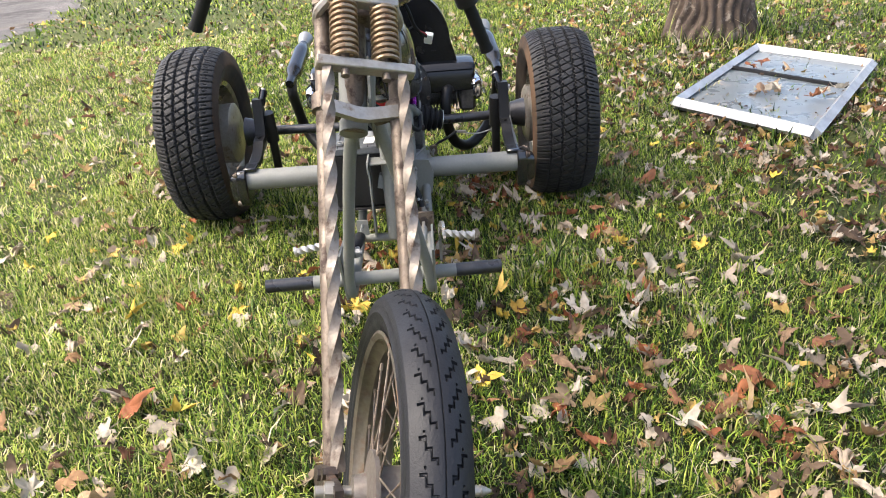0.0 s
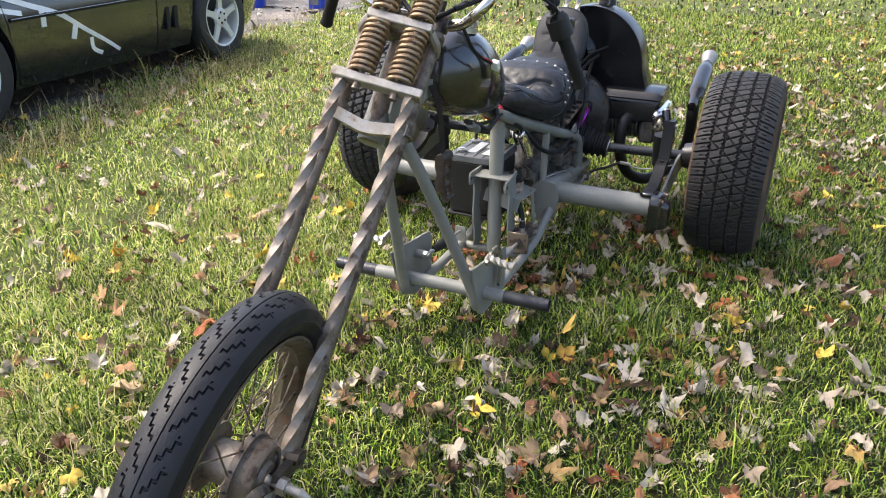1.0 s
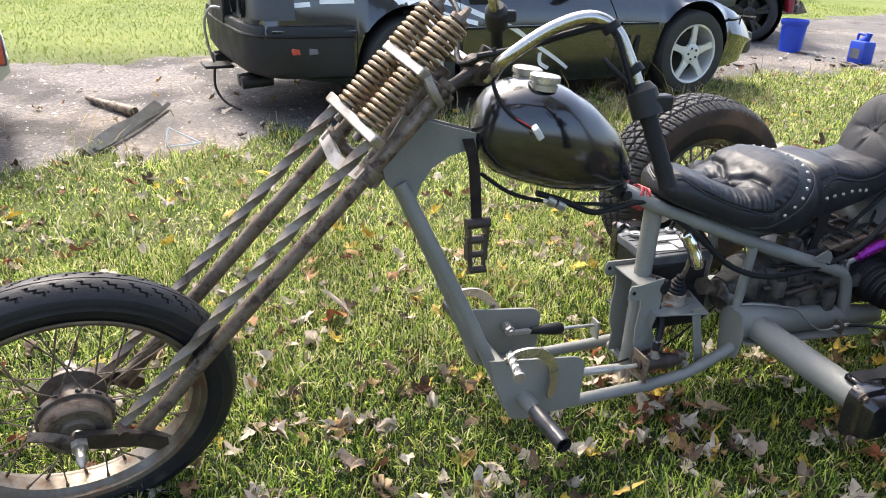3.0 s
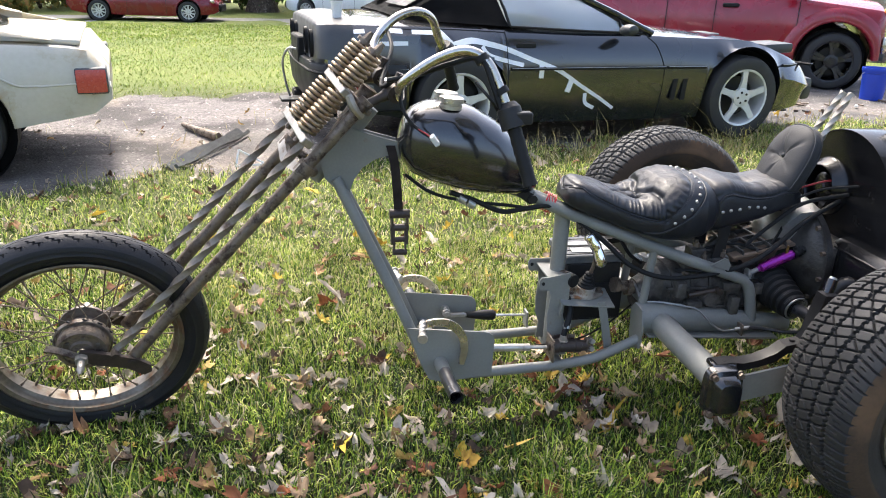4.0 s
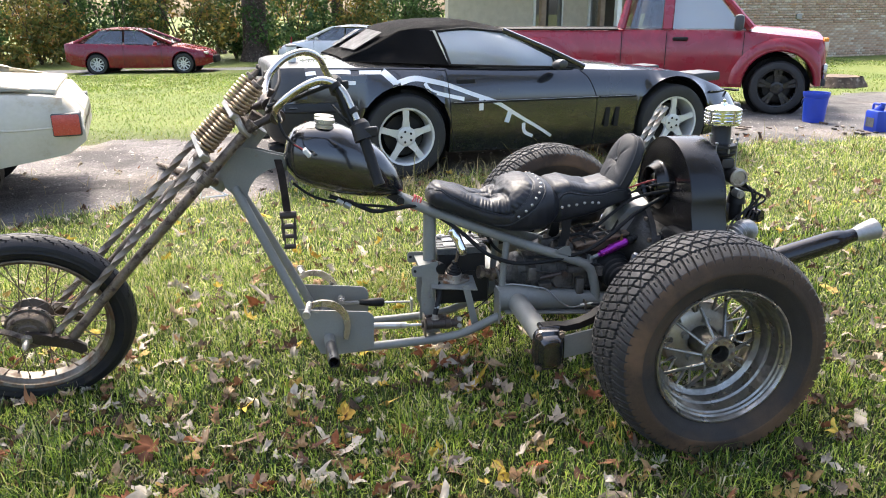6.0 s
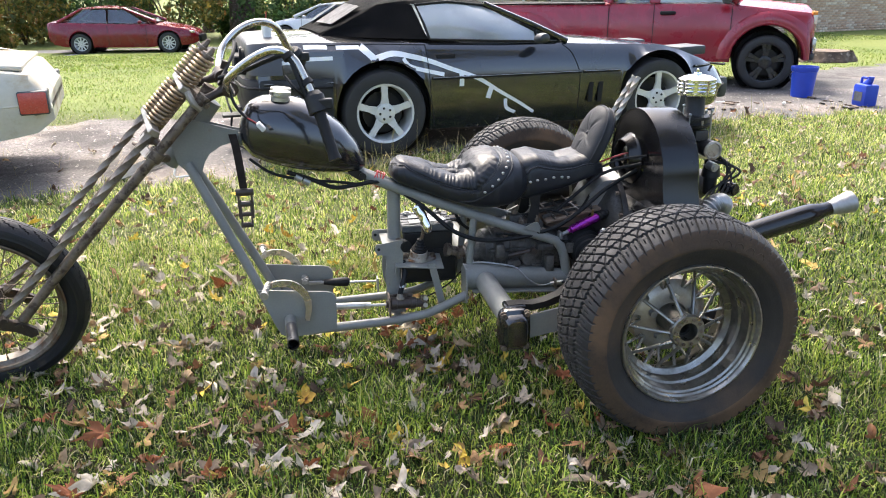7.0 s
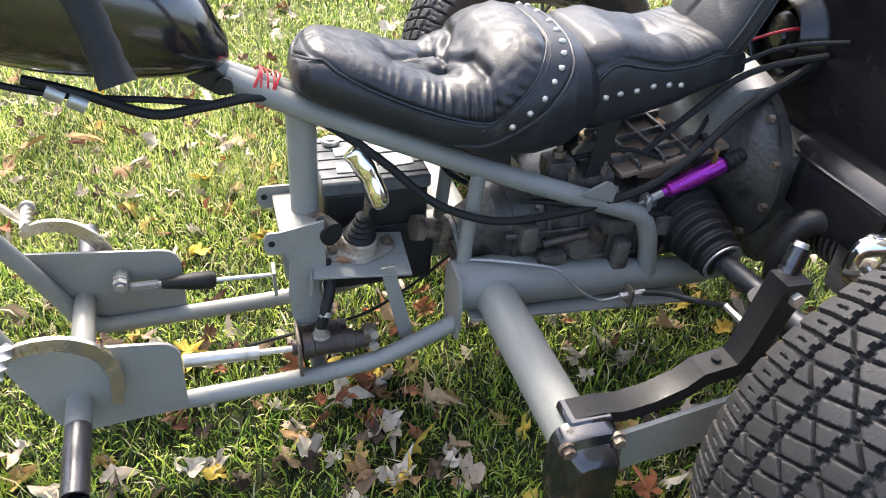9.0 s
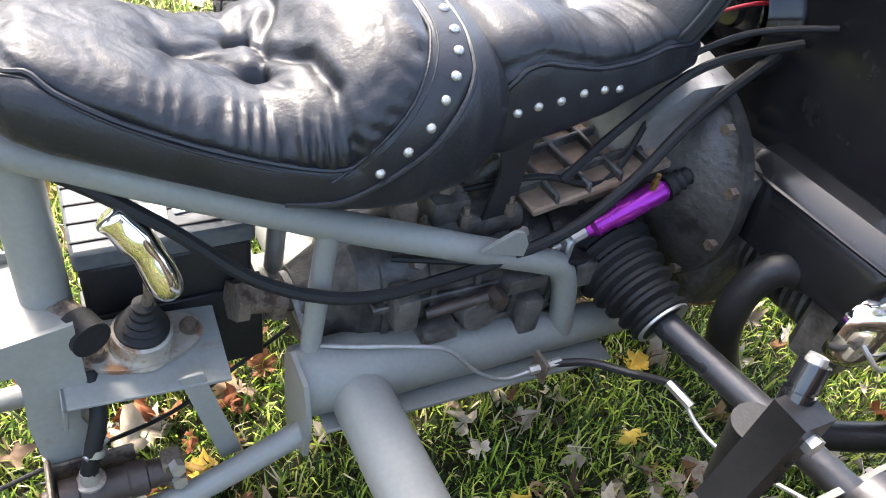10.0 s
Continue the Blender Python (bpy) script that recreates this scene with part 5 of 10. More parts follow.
def engine():
    bm = bmesh.new()
    rings = []
    for x, r, zc in ((1.66, 0.045, 0.30), (1.70, 0.062, 0.305), (1.72, 0.085, 0.31), (1.80, 0.092, 0.315), (1.92, 0.095, 0.318), (2.0, 0.092, 0.312), (2.08, 0.086, 0.31), (2.13, 0.086, 0.31)):
        rings.append([Vector((x, r * math.copysign(abs(math.cos(a)) ** 0.7, math.cos(a)) * 0.9, zc + r * math.copysign(abs(math.sin(a)) ** 0.7, math.sin(a)))) for a in [2 * math.pi * i / 24 for i in range(24)]])
    loft(bm, rings)
    ts = part("transaxle", bm, ENGINE, trike, "oily ribbed alloy gearbox casing")
    for i in range(6):
        bm = bmesh.new()
        x = 1.75 + i * 0.06
        r = float(np.interp(x, [1.72, 1.80, 1.92, 2.0, 2.08], [0.085, 0.092, 0.095, 0.092, 0.086])) + 0.006
        zc = float(np.interp(x, [1.72, 1.92, 2.08], [0.31, 0.318, 0.31]))
        loft(bm, [[Vector((xx, r * math.copysign(abs(math.cos(a)) ** 0.7, math.cos(a)) * 0.9, zc + r * math.copysign(abs(math.sin(a)) ** 0.7, math.sin(a)))) for a in [2 * math.pi * k / 24 for k in range(24)]] for xx in (x - 0.004, x + 0.004)])
        part("casing_rib", bm, ENGINE, ts)
    for z in (0.28, 0.345):
        bm = bmesh.new()
        box(bm, (1.88, 0, z), (0.3, 0.178, 0.01), None, 0.002)
        part("casing_rib", bm, ENGINE, ts)
    for x, z in ((1.79, 0.385), (1.86, 0.395), (1.93, 0.4)):
        bm = bmesh.new()
        cyl(bm, (x, -0.06, z), (x, -0.075, z + 0.012), 0.008, n=6)
        part("casing_bolt", bm, RUST, ts)
    bm = bmesh.new()
    cyl(bm, (1.87, -0.085, 0.315), (1.87, -0.108, 0.315), 0.03, 0.024, n=20)
    part("side_boss", bm, ENGINE, ts)
    bm = bmesh.new()
    m = Matrix.Translation((2.06, 0.01, 0.415)) @ Matrix.Rotation(radians(90), 4, "Y")
    lathe(bm, [(0.04, 0.03), (0.065, 0.055), (0.085, 0.075), (0.1, 0.1), (0.115, 0.13), (0.13, 0.15), (0.138, 0.157), (0.14, 0.168), (0.16, 0.168), (0.161, 0.0)], m, 48)
    part("bell_housing", bm, GRIME, ts, "dark dirty bell housing")
    tilt = Matrix.Translation((2.045, 0.03, 0.452)) @ Matrix.Rotation(radians(-11), 4, "Y")
    bm = bmesh.new()
    box(bm, (0, 0, 0), (0.21, 0.2, 0.012), tilt, 0.003)
    box(bm, (0, 0.015, -0.035), (0.19, 0.15, 0.06), tilt, 0.008)
    cover = part("gearbox_cover", bm, mat("rusty_dusty_alloy", (0.26, 0.17, 0.11), (0.14, 0.1, 0.072), rough=0.7, metal=0.2, scale=14, bump=0.3, stain=(0.07, 0.055, 0.045), stain_at=0.58, stain_scale=9), ts, "rust-dusted ribbed gearbox cover")
    for i in range(4):
        bm = bmesh.new()
        box(bm, (-0.07 + i * 0.047, 0, 0.009), (0.007, 0.2, 0.018), tilt, 0.002)
        part("cover_rib", bm, ENGINE, cover)
    for y in (-0.06, 0.0, 0.055):
        bm = bmesh.new()
        box(bm, (0, y, 0.009), (0.21, 0.007, 0.018), tilt, 0.002)
        part("cover_rib", bm, ENGINE, cover)
    bm = bmesh.new()
    loft(bm, [[Vector((x, y, z)) for y, z in ((0.0 - k, z0), (0.08, z0), (0.1, z1 - 0.02), (0.06, z1), (0.02, z1 - 0.003), (-0.01 - k, z1 - 0.02))] for x, z0, z1, k in ((2.09, 0.45, 0.495, 0.02), (2.12, 0.46, 0.548, 0.03), (2.16, 0.48, 0.588, 0.04), (2.225, 0.49, 0.595, 0.045))])
    part("starter_housing", bm, ALLOY, ts, "pale dusty alloy housing")
    bm = bmesh.new()
    cyl(bm, (1.95, 0.17, 0.47), (2.1, 0.17, 0.49), 0.035, n=20)
    cyl(bm, (1.97, 0.14, 0.51), (2.07, 0.14, 0.525), 0.018, n=16)
    part("starter_motor", bm, SATIN, ts, "black starter motor")
    # shift housing, its studs and small lugs along the top and side of the case
    bm = bmesh.new()
    box(bm, (1.86, 0.0, 0.418), (0.15, 0.13, 0.03), Matrix.Translation((1.86, 0, 0.418)) @ Matrix.Rotation(radians(-6), 4, "Y") @ Matrix.Translation((-1.86, 0, -0.418)), 0.01, 2)
    box(bm, (1.835, -0.03, 0.445), (0.05, 0.05, 0.035), None, 0.008, 2)
    cyl(bm, (1.9, 0.01, 0.43), (1.93, 0.0, 0.475), 0.022, 0.018, n=16)
    part("shift_housing", bm, ENGINE, ts, "oily shift housing")
    for x, y, z, r in ((1.80, -0.05, 0.43, 0.009), (1.85, -0.06, 0.44, 0.008), (1.91, -0.06, 0.446, 0.009), (1.835, -0.03, 0.468, 0.011)):
        bm = bmesh.new()
        cyl(bm, (x, y, z - 0.012), (x, y, z + 0.006), r, n=6)
        cyl(bm, (x, y, z + 0.006), (x, y, z + 0.016), r * 0.5, n=8)
        part("stud_nut", bm, RUST, ts, "rusty stud nut")
    for x, z, lx, lz in ((1.765, 0.35, 0.03, 0.05), (1.815, 0.30, 0.05, 0.022), (1.93, 0.355, 0.06, 0.025), (1.95, 0.29, 0.03, 0.06), (2.02, 0.345, 0.035, 0.04)):
        bm = bmesh.new()
        box(bm, (x, -0.092, z), (lx, 0.04, lz), None, 0.006, 2)
        part("case_lug", bm, ENGINE, ts)
    bm = bmesh.new()
    cyl(bm, (1.80, -0.09, 0.325), (1.885, -0.104, 0.345), 0.008, n=10)
    cyl(bm, (1.885, -0.1, 0.345), (1.885, -0.122, 0.345), 0.012, n=6)
    part("link_rod", bm, DARKRUST, ts, "short dark link rod")
    for i in range(12):
        bm = bmesh.new()
        an = 2 * math.pi * i / 12 + 0.2
        y, z = 0.01 + 0.157 * math.cos(an), 0.415 + 0.157 * math.sin(an)
        cyl(bm, (2.188, y, z), (2.2, y, z), 0.008, n=6)
        part("housing_bolt", bm, RUST, ts)
    for p in ([(1.76, -0.06, 0.40), (1.85, -0.1, 0.405), (1.95, -0.11, 0.385), (2.03, -0.1, 0.36)], [(1.86, -0.02, 0.45), (1.95, -0.05, 0.475), (2.05, -0.06, 0.455), (2.12, -0.03, 0.52)]):
        bm = bmesh.new()
        sweep(bm, catmull(p, 6), 0.0045, 8)
        part("loose_wire", bm, RUBBER, ts, "loose black wire")
    bm = bmesh.new()
    cyl(bm, (1.60, -0.01, 0.335), (1.67, -0.005, 0.315), 0.018, n=10)
    cyl(bm, (1.585, -0.012, 0.338), (1.60, -0.01, 0.335), 0.026, n=6)
    cyl(bm, (1.63, -0.01, 0.325), (1.645, -0.01, 0.322), 0.026, n=6)
    part("shift_coupler", bm, RUST, ts, "rusty shift coupler")
    bm = bmesh.new()
    cyl(bm, (1.66, 0.0, 0.29), (1.72, 0.0, 0.30), 0.05, n=18)
    part("nose_cone", bm, ALLOY, ts)
    # crankcase, heads and tin
    bm = bmesh.new()
    box(bm, (2.38, 0, 0.37), (0.34, 0.3, 0.24), None, 0.03, 2)
    en = part("engine_block", bm, ENGINE, trike, "grimy air-cooled flat four engine")
    for s in (-1, 1):
        for x in (2.31, 2.43):
            bm = bmesh.new()
            prof = []
            for k in range(9):
                prof += [(0.15 + 0.014 * k, 0.048), (0.1502 + 0.014 * k, 0.062), (0.156 + 0.014 * k, 0.062), (0.1562 + 0.014 * k, 0.048)]
            lathe(bm, prof, Matrix.Translation((x, 0, 0.37)) @ Matrix.Rotation(radians(-90 * s), 4, "X"), 24)
            part("cylinder", bm, ENGINE, en, "finned iron cylinder")
        bm = bmesh.new()
        box(bm, (2.37, s * 0.31, 0.37), (0.27, 0.07, 0.13), None, 0.012)
        part("cylinder_head", bm, ENGINE, en)
    for s in (-1, 1):
        bm = bmesh.new()
        rings = []
        for t, k in ((0, 1.0), (0.008, 1.03), (0.016, 1.0), (0.03, 0.92), (0.038, 0.75), (0.04, 0.6)):
            rings.append([Vector((2.33 + 0.13 * k * math.copysign(abs(math.cos(a)) ** 0.45, math.cos(a)), s * (0.335 + t), 0.40 + 0.052 * k * math.copysign(abs(math.sin(a)) ** 0.6, math.sin(a)))) for a in [2 * math.pi * i / 28 for i in range(28)]])
        loft(bm, rings)
        part("valve_cover", bm, BRIGHT, en, "chrome valve cover with wire bail")
        bm = bmesh.new()
        sweep(bm, catmull([(2.22, s * 0.33, 0.425), (2.22, s * 0.385, 0.395), (2.27, s * 0.385, 0.37), (2.39, s * 0.385, 0.37), (2.44, s * 0.385, 0.395), (2.44, s * 0.33, 0.425)], 5), 0.003, 6)
        part("bail_wire", bm, ALLOY, en)
        bm = bmesh.new()
        rings = []
        for x, y0, y1, z0, z1 in ((2.232, 0.11, 0.335, 0.405, 0.47), (2.238, 0.105, 0.345, 0.40, 0.49), (2.262, 0.10, 0.35, 0.40, 0.515), (2.32, 0.10, 0.35, 0.40, 0.525), (2.42, 0.10, 0.35, 0.40, 0.52), (2.49, 0.12, 0.34, 0.405, 0.49), (2.52, 0.14, 0.32, 0.41, 0.44)):
            ring = []
            for i in range(18):
                a = 2 * math.pi * i / 18
                ca, sa = math.cos(a), math.sin(a)
                ring.append(Vector((x, s * ((y0 + y1) / 2 + (y1 - y0) / 2 * math.copysign(abs(ca) ** 0.18, ca)), (z0 + z1) / 2 - 0.008 + (z1 - z0) / 2 * math.copysign(abs(sa) ** 0.2, sa))))
            rings.append(ring)
        loft(bm, rings)
        part("cylinder_tin", bm, SHROUD, en, "black folded cylinder cooling tin", sharp=28)
        bm = bmesh.new()
        sweep(bm, [(2.236, s * 0.11, 0.484), (2.236, s * 0.345, 0.484), (2.262, s * 0.352, 0.5)], 0.0035, 6)
        part("tin_seam", bm, SHROUD, en)
        # header, down and back to the muffler
        bm = bmesh.new()
        sweep(bm, catmull([(2.27, s * 0.25, 0.395), (2.222, s * 0.225, 0.4), (2.197, s * 0.215, 0.345), (2.212, s * 0.22, 0.25), (2.26, s * 0.25, 0.165), (2.33, s * 0.31, 0.125), (2.42, s * 0.38, 0.15), (2.46, s * 0.43, 0.22), (2.44, s * 0.45, 0.32), (2.40, s * 0.455, 0.40), (2.42, s * 0.455, 0.46)], 6), 0.023, 14)
        part("exhaust_pipe", bm, SATIN, en, "black rusty exhaust header pipe")
        bm = bmesh.new()
        a, b = Vector((2.36, s * 0.455, 0.445)), Vector((2.86, s * 0.435, 0.555))
        rr = [0.018, 0.02, 0.02, 0.034, 0.036, 0.036, 0.036, 0.036, 0.036, 0.036, 0.034, 0.024, 0.022]
        sweep(bm, [a.lerp(b, 0.86 * i / 12) for i in range(13)], rr, 22)
        mf = part("muffler", bm, BLACK, en, "gloss black tapered muffler")
        bm = bmesh.new()
        sweep(bm, [a.lerp(b, t) for t in (0.84, 0.87, 0.9, 1.0)], [0.023, 0.024, 0.03, 0.036], 22, caps=False)
        sweep(bm, [a.lerp(b, t) for t in (1.0, 0.9)], [0.033, 0.026], 22, caps=False)
        part("muffler_tip", bm, ALLOY, mf, "flared grey muffler tip")
    # fan shroud across the engine, its fan hole to the front
    bm = bmesh.new()
    R, zc = 0.222, 0.60
    out = [(R * math.cos(a), zc + R * math.sin(a)) for a in [math.pi * i / 28 for i in range(29)]] + [(-0.262, 0.46), (-0.27, 0.445), (0.27, 0.445), (0.262, 0.46)]
    M2 = Matrix(((0, 0, 1, 0), (1, 0, 0, -0.03), (0, 1, 0, 0), (0, 0, 0, 1)))
    rings = []
    for x, k in ((2.292, 0.3), (2.2905, 0.9), (2.2885, 0.98), (2.285, 0.986), (2.285, 0.997), (2.288, 1.0), (2.40, 1.0), (2.414, 0.992), (2.42, 0.96)):
        rings.append([M2 @ Vector((u * k, 0.56 + (v - 0.56) * k, x)) for u, v in out])
    loft(bm, rings)
    sd = part("fan_shroud", bm, SHROUD, en, "round-topped black fan shroud", sharp=25)
    bm = bmesh.new()
    mm = Matrix.Translation((2.283, 0.03, 0.63)) @ Matrix.Rotation(radians(90), 4, "Y")
    lathe(bm, [(0.022, 0.062), (-0.024, 0.066), (-0.028, 0.069), (-0.025, 0.073), (-0.004, 0.084), (-0.001, 0.089), (0.006, 0.094), (0.022, 0.096)], mm, 44)
    ring = part("inlet_ring", bm, SHROUD, sd, "rolled fan inlet ring")
    bm = bmesh.new()
    lathe(bm, [(0.024, 0.075), (0.016, 0.05), (-0.01, 0.046), (-0.014, 0.04), (-0.014, 0.02), (-0.022, 0.016), (-0.022, 0.0)], mm, 36)
    part("fan_hub", bm, BLACK, ring, "black pressed fan hub")
    # carburettor stack behind the shroud
    cx, cy = 2.49, -0.04
    at = Matrix.Translation((cx, cy, 0))
    bm = bmesh.new()
    lathe(bm, [(0.48, 0.024), (0.66, 0.024), (0.664, 0.036), (0.7, 0.038), (0.704, 0.033), (0.745, 0.034), (0.748, 0.05), (0.756, 0.06), (0.762, 0.061), (0.766, 0.052), (0.778, 0.052), (0.78, 0.061), (0.79, 0.061), (0.794, 0.04), (0.8, 0.036), (0.864, 0.034)], at, 32)
    cb = part("carburettor", bm, SATIN, en, "dark carburettor on its manifold")
    bm = bmesh.new()
    box(bm, (cx - 0.046, cy - 0.02, 0.735), (0.03, 0.05, 0.05), None, 0.006, 2)
    box(bm, (cx + 0.012, cy - 0.04, 0.725), (0.05, 0.024, 0.036), None, 0.006, 2)
    part("float_bowl", bm, GRIME, cb)
    for dx, dy, z0, z1, r in ((-0.054, -0.02, 0.74, 0.83, 0.003), (0.055, -0.03, 0.64, 0.81, 0.003), (0.062, 0.02, 0.7, 0.8, 0.0035), (-0.04, -0.045, 0.7, 0.8, 0.003)):
        bm = bmesh.new()
        cyl(bm, (cx + dx, cy + dy, z0), (cx + dx * 0.95, cy + dy, z1), r, n=8)
        ball(bm, (cx + dx * 0.95, cy + dy, z1), 0.006, u=8, v=6)
        part("linkage_rod", bm, ALLOY, cb, "thin throttle linkage rod")
    for a in (0.4, 1.5, 2.6, 3.7, 4.8, 5.9):
        bm = bmesh.new()
        cyl(bm, (cx + 0.056 * math.cos(a), cy + 0.056 * math.sin(a), 0.756), (cx + 0.056 * math.cos(a), cy + 0.056 * math.sin(a), 0.797), 0.0042, n=6)
        part("flange_bolt", bm, PLATE, cb)
    bm = bmesh.new()
    cyl(bm, (cx + 0.036, cy - 0.02, 0.682), (cx + 0.044, cy - 0.075, 0.676), 0.03, 0.033, n=24)
    pot = part("choke_pot", bm, GRIME, cb, "round dark choke housing")
    bm = bmesh.new()
    lathe(bm, [(0.0, 0.034), (0.006, 0.034), (0.008, 0.027), (0.004, 0.024), (0.004, 0.0)], Matrix.Translation((cx + 0.044, cy - 0.0755, 0.676)) @ Matrix.Rotation(radians(92), 4, "X"), 28)
    part("pot_ring", bm, PLATE, pot, "tarnished clamp ring")
    bm = bmesh.new()
    mm = Matrix.Translation((cx, cy, 0.862))
    lathe(bm, [(0.0, 0.034), (0.0, 0.06), (0.004, 0.064), (0.01, 0.064), (0.012, 0.061), (0.05, 0.061), (0.052, 0.065), (0.057, 0.065), (0.06, 0.061), (0.068, 0.045), (0.073, 0.02), (0.074, 0.0)], mm, 48)
    ac = part("air_cleaner", bm, BRIGHT, cb, "small round louvred chrome air cleaner")
    for j in range(3):
        for i in range(9):
            a = 2 * math.pi * (i + 0.5) / 9
            bm = bmesh.new()
            arc = [Vector((0.0625 * math.cos(a + d), 0.0625 * math.sin(a + d), 0.018 + 0.0125 * j)) for d in (-0.26, -0.2, -0.1, 0, 0.1, 0.2, 0.26)]
            sweep(bm, [mm @ p for p in arc], [0.001, 0.003, 0.0036, 0.0036, 0.0036, 0.003, 0.001], 8)
            part("louvre", bm, BRIGHT, ac)
    bm = bmesh.new()
    lathe(bm, [(0.073, 0.014), (0.078, 0.013), (0.08, 0.006), (0.09, 0.006), (0.092, 0.0)], mm, 14)
    part("wing_nut", bm, BRIGHT, ac)
    # distributor, coil and leads
    bm = bmesh.new()
    cyl(bm, (2.555, -0.085, 0.51), (2.555, -0.085, 0.575), 0.024, n=18)
    cyl(bm, (2.555, -0.085, 0.575), (2.555, -0.085, 0.615), 0.034, 0.028, n=18)
    ds = part("distributor", bm, SATIN, en, "black distributor with plug leads")
    for k in range(5):
        a = k * 1.256
        bm = bmesh.new()
        cyl(bm, (2.555 + 0.018 * math.cos(a), -0.085 + 0.018 * math.sin(a), 0.61), (2.555 + 0.02 * math.cos(a), -0.085 + 0.02 * math.sin(a), 0.635), 0.007, n=8)
        part("cap_tower", bm, RUBBER, ds)
        bm = bmesh.new()
        sweep(bm, catmull([(2.555 + 0.02 * math.cos(a), -0.085 + 0.02 * math.sin(a), 0.632), (2.57 + 0.014 * k, -0.11 - 0.012 * k, 0.65 - 0.012 * k), (2.60 - 0.02 * k, -0.15, 0.575 - 0.01 * k), (2.52 - 0.02 * k, -0.2 - 0.01 * k, 0.49)], 6), 0.0042, 7)
        part("plug_lead", bm, RUBBER, ds)
    bm = bmesh.new()
    cyl(bm, (2.585, -0.12, 0.545), (2.605, -0.17, 0.54), 0.024, n=20)
    cyl(bm, (2.605, -0.17, 0.54), (2.607, -0.176, 0.54), 0.017, n=20)
    part("vacuum_can", bm, BLACK, ds, "round black vacuum canister")
    bm = bmesh.new()
    cyl(bm, (2.535, -0.1, 0.62), (2.54, -0.135, 0.617), 0.016, n=14)
    cyl(bm, (2.54, -0.135, 0.617), (2.541, -0.139, 0.617), 0.01, n=10)
    part("pump_cap", bm, ALLOY, ds, "small bright-centred pump cap")
    bm = bmesh.new()
    p = catmull([Vector(q) for q in ((2.455, -0.2, 0.41), (2.475, -0.21, 0.47), (2.52, -0.2, 0.505), (2.565, -0.17, 0.49), (2.58, -0.12, 0.44))], 10)
    sweep(bm, p, [0.031 + (0.0035 if i % 2 else -0.002) for i in range(len(p))], 16)
    part("heater_hose", bm, ALLOY, en, "silver corrugated duct hose")
    bm = bmesh.new()
    cyl(bm, (2.42, 0.02, 0.52), (2.58, 0.02, 0.52), 0.055, n=24)
    part("alternator", bm, ENGINE, en)
    # clutch slave cylinder and its rods
    bm = bmesh.new()
    a, b = Vector((2.02, -0.086, 0.4)), Vector((2.132, -0.086, 0.448))
    sweep(bm, [a.lerp(b, t) for t in (0, 0.06, 0.1, 0.3, 0.34, 0.95, 1.0)], [0.009, 0.009, 0.014, 0.014, 0.0165, 0.0165, 0.014], 20)
    sl = part("slave_cylinder", bm, PURPLE, trike, "purple anodised clutch slave cylinder")
    d = (b - a).normalized()
    bm = bmesh.new()
    sweep(bm, [b + d * 0.004 * i for i in range(11)], [0.0165 - 0.0007 * i + (0.003 if i % 3 == 0 else 0) for i in range(11)], 14)
    part("dust_boot", bm, RUBBER, sl)
    bm = bmesh.new()
    cyl(bm, b + d * 0.04, b + d * 0.085, 0.004, n=8)
    cyl(bm, b + d * 0.075, b + d * 0.095, 0.008, n=6)
    part("fork_rod", bm, RUST, sl)
    bm = bmesh.new()
    cyl(bm, a - d * 0.035, a, 0.0075, n=8)
    cyl(bm, a - d * 0.09, a - d * 0.03, 0.004, n=8)
    box(bm, a - d * 0.032, (0.012, 0.03, 0.03), None, 0.003)
    part("push_rod", bm, ALLOY, sl)
    bm = bmesh.new()
    c = a.lerp(b, 0.78)
    cyl(bm, c, c + Vector((0, -0.004, 0.028)), 0.0055, n=6)
    cyl(bm, c + Vector((0, -0.004, 0.026)), c + Vector((0, -0.005, 0.04)), 0.0035, n=6)
    part("bleed_screw", bm, BRASS, sl)
    bm = bmesh.new()
    e = b + d * 0.085
    sweep(bm, [e, e + Vector((0.012, 0.03, 0.012)), e + Vector((0.03, 0.06, 0.015))], [0.009, 0.012, 0.016], 10)
    part("clutch_arm", bm, RUST, sl)


engine()


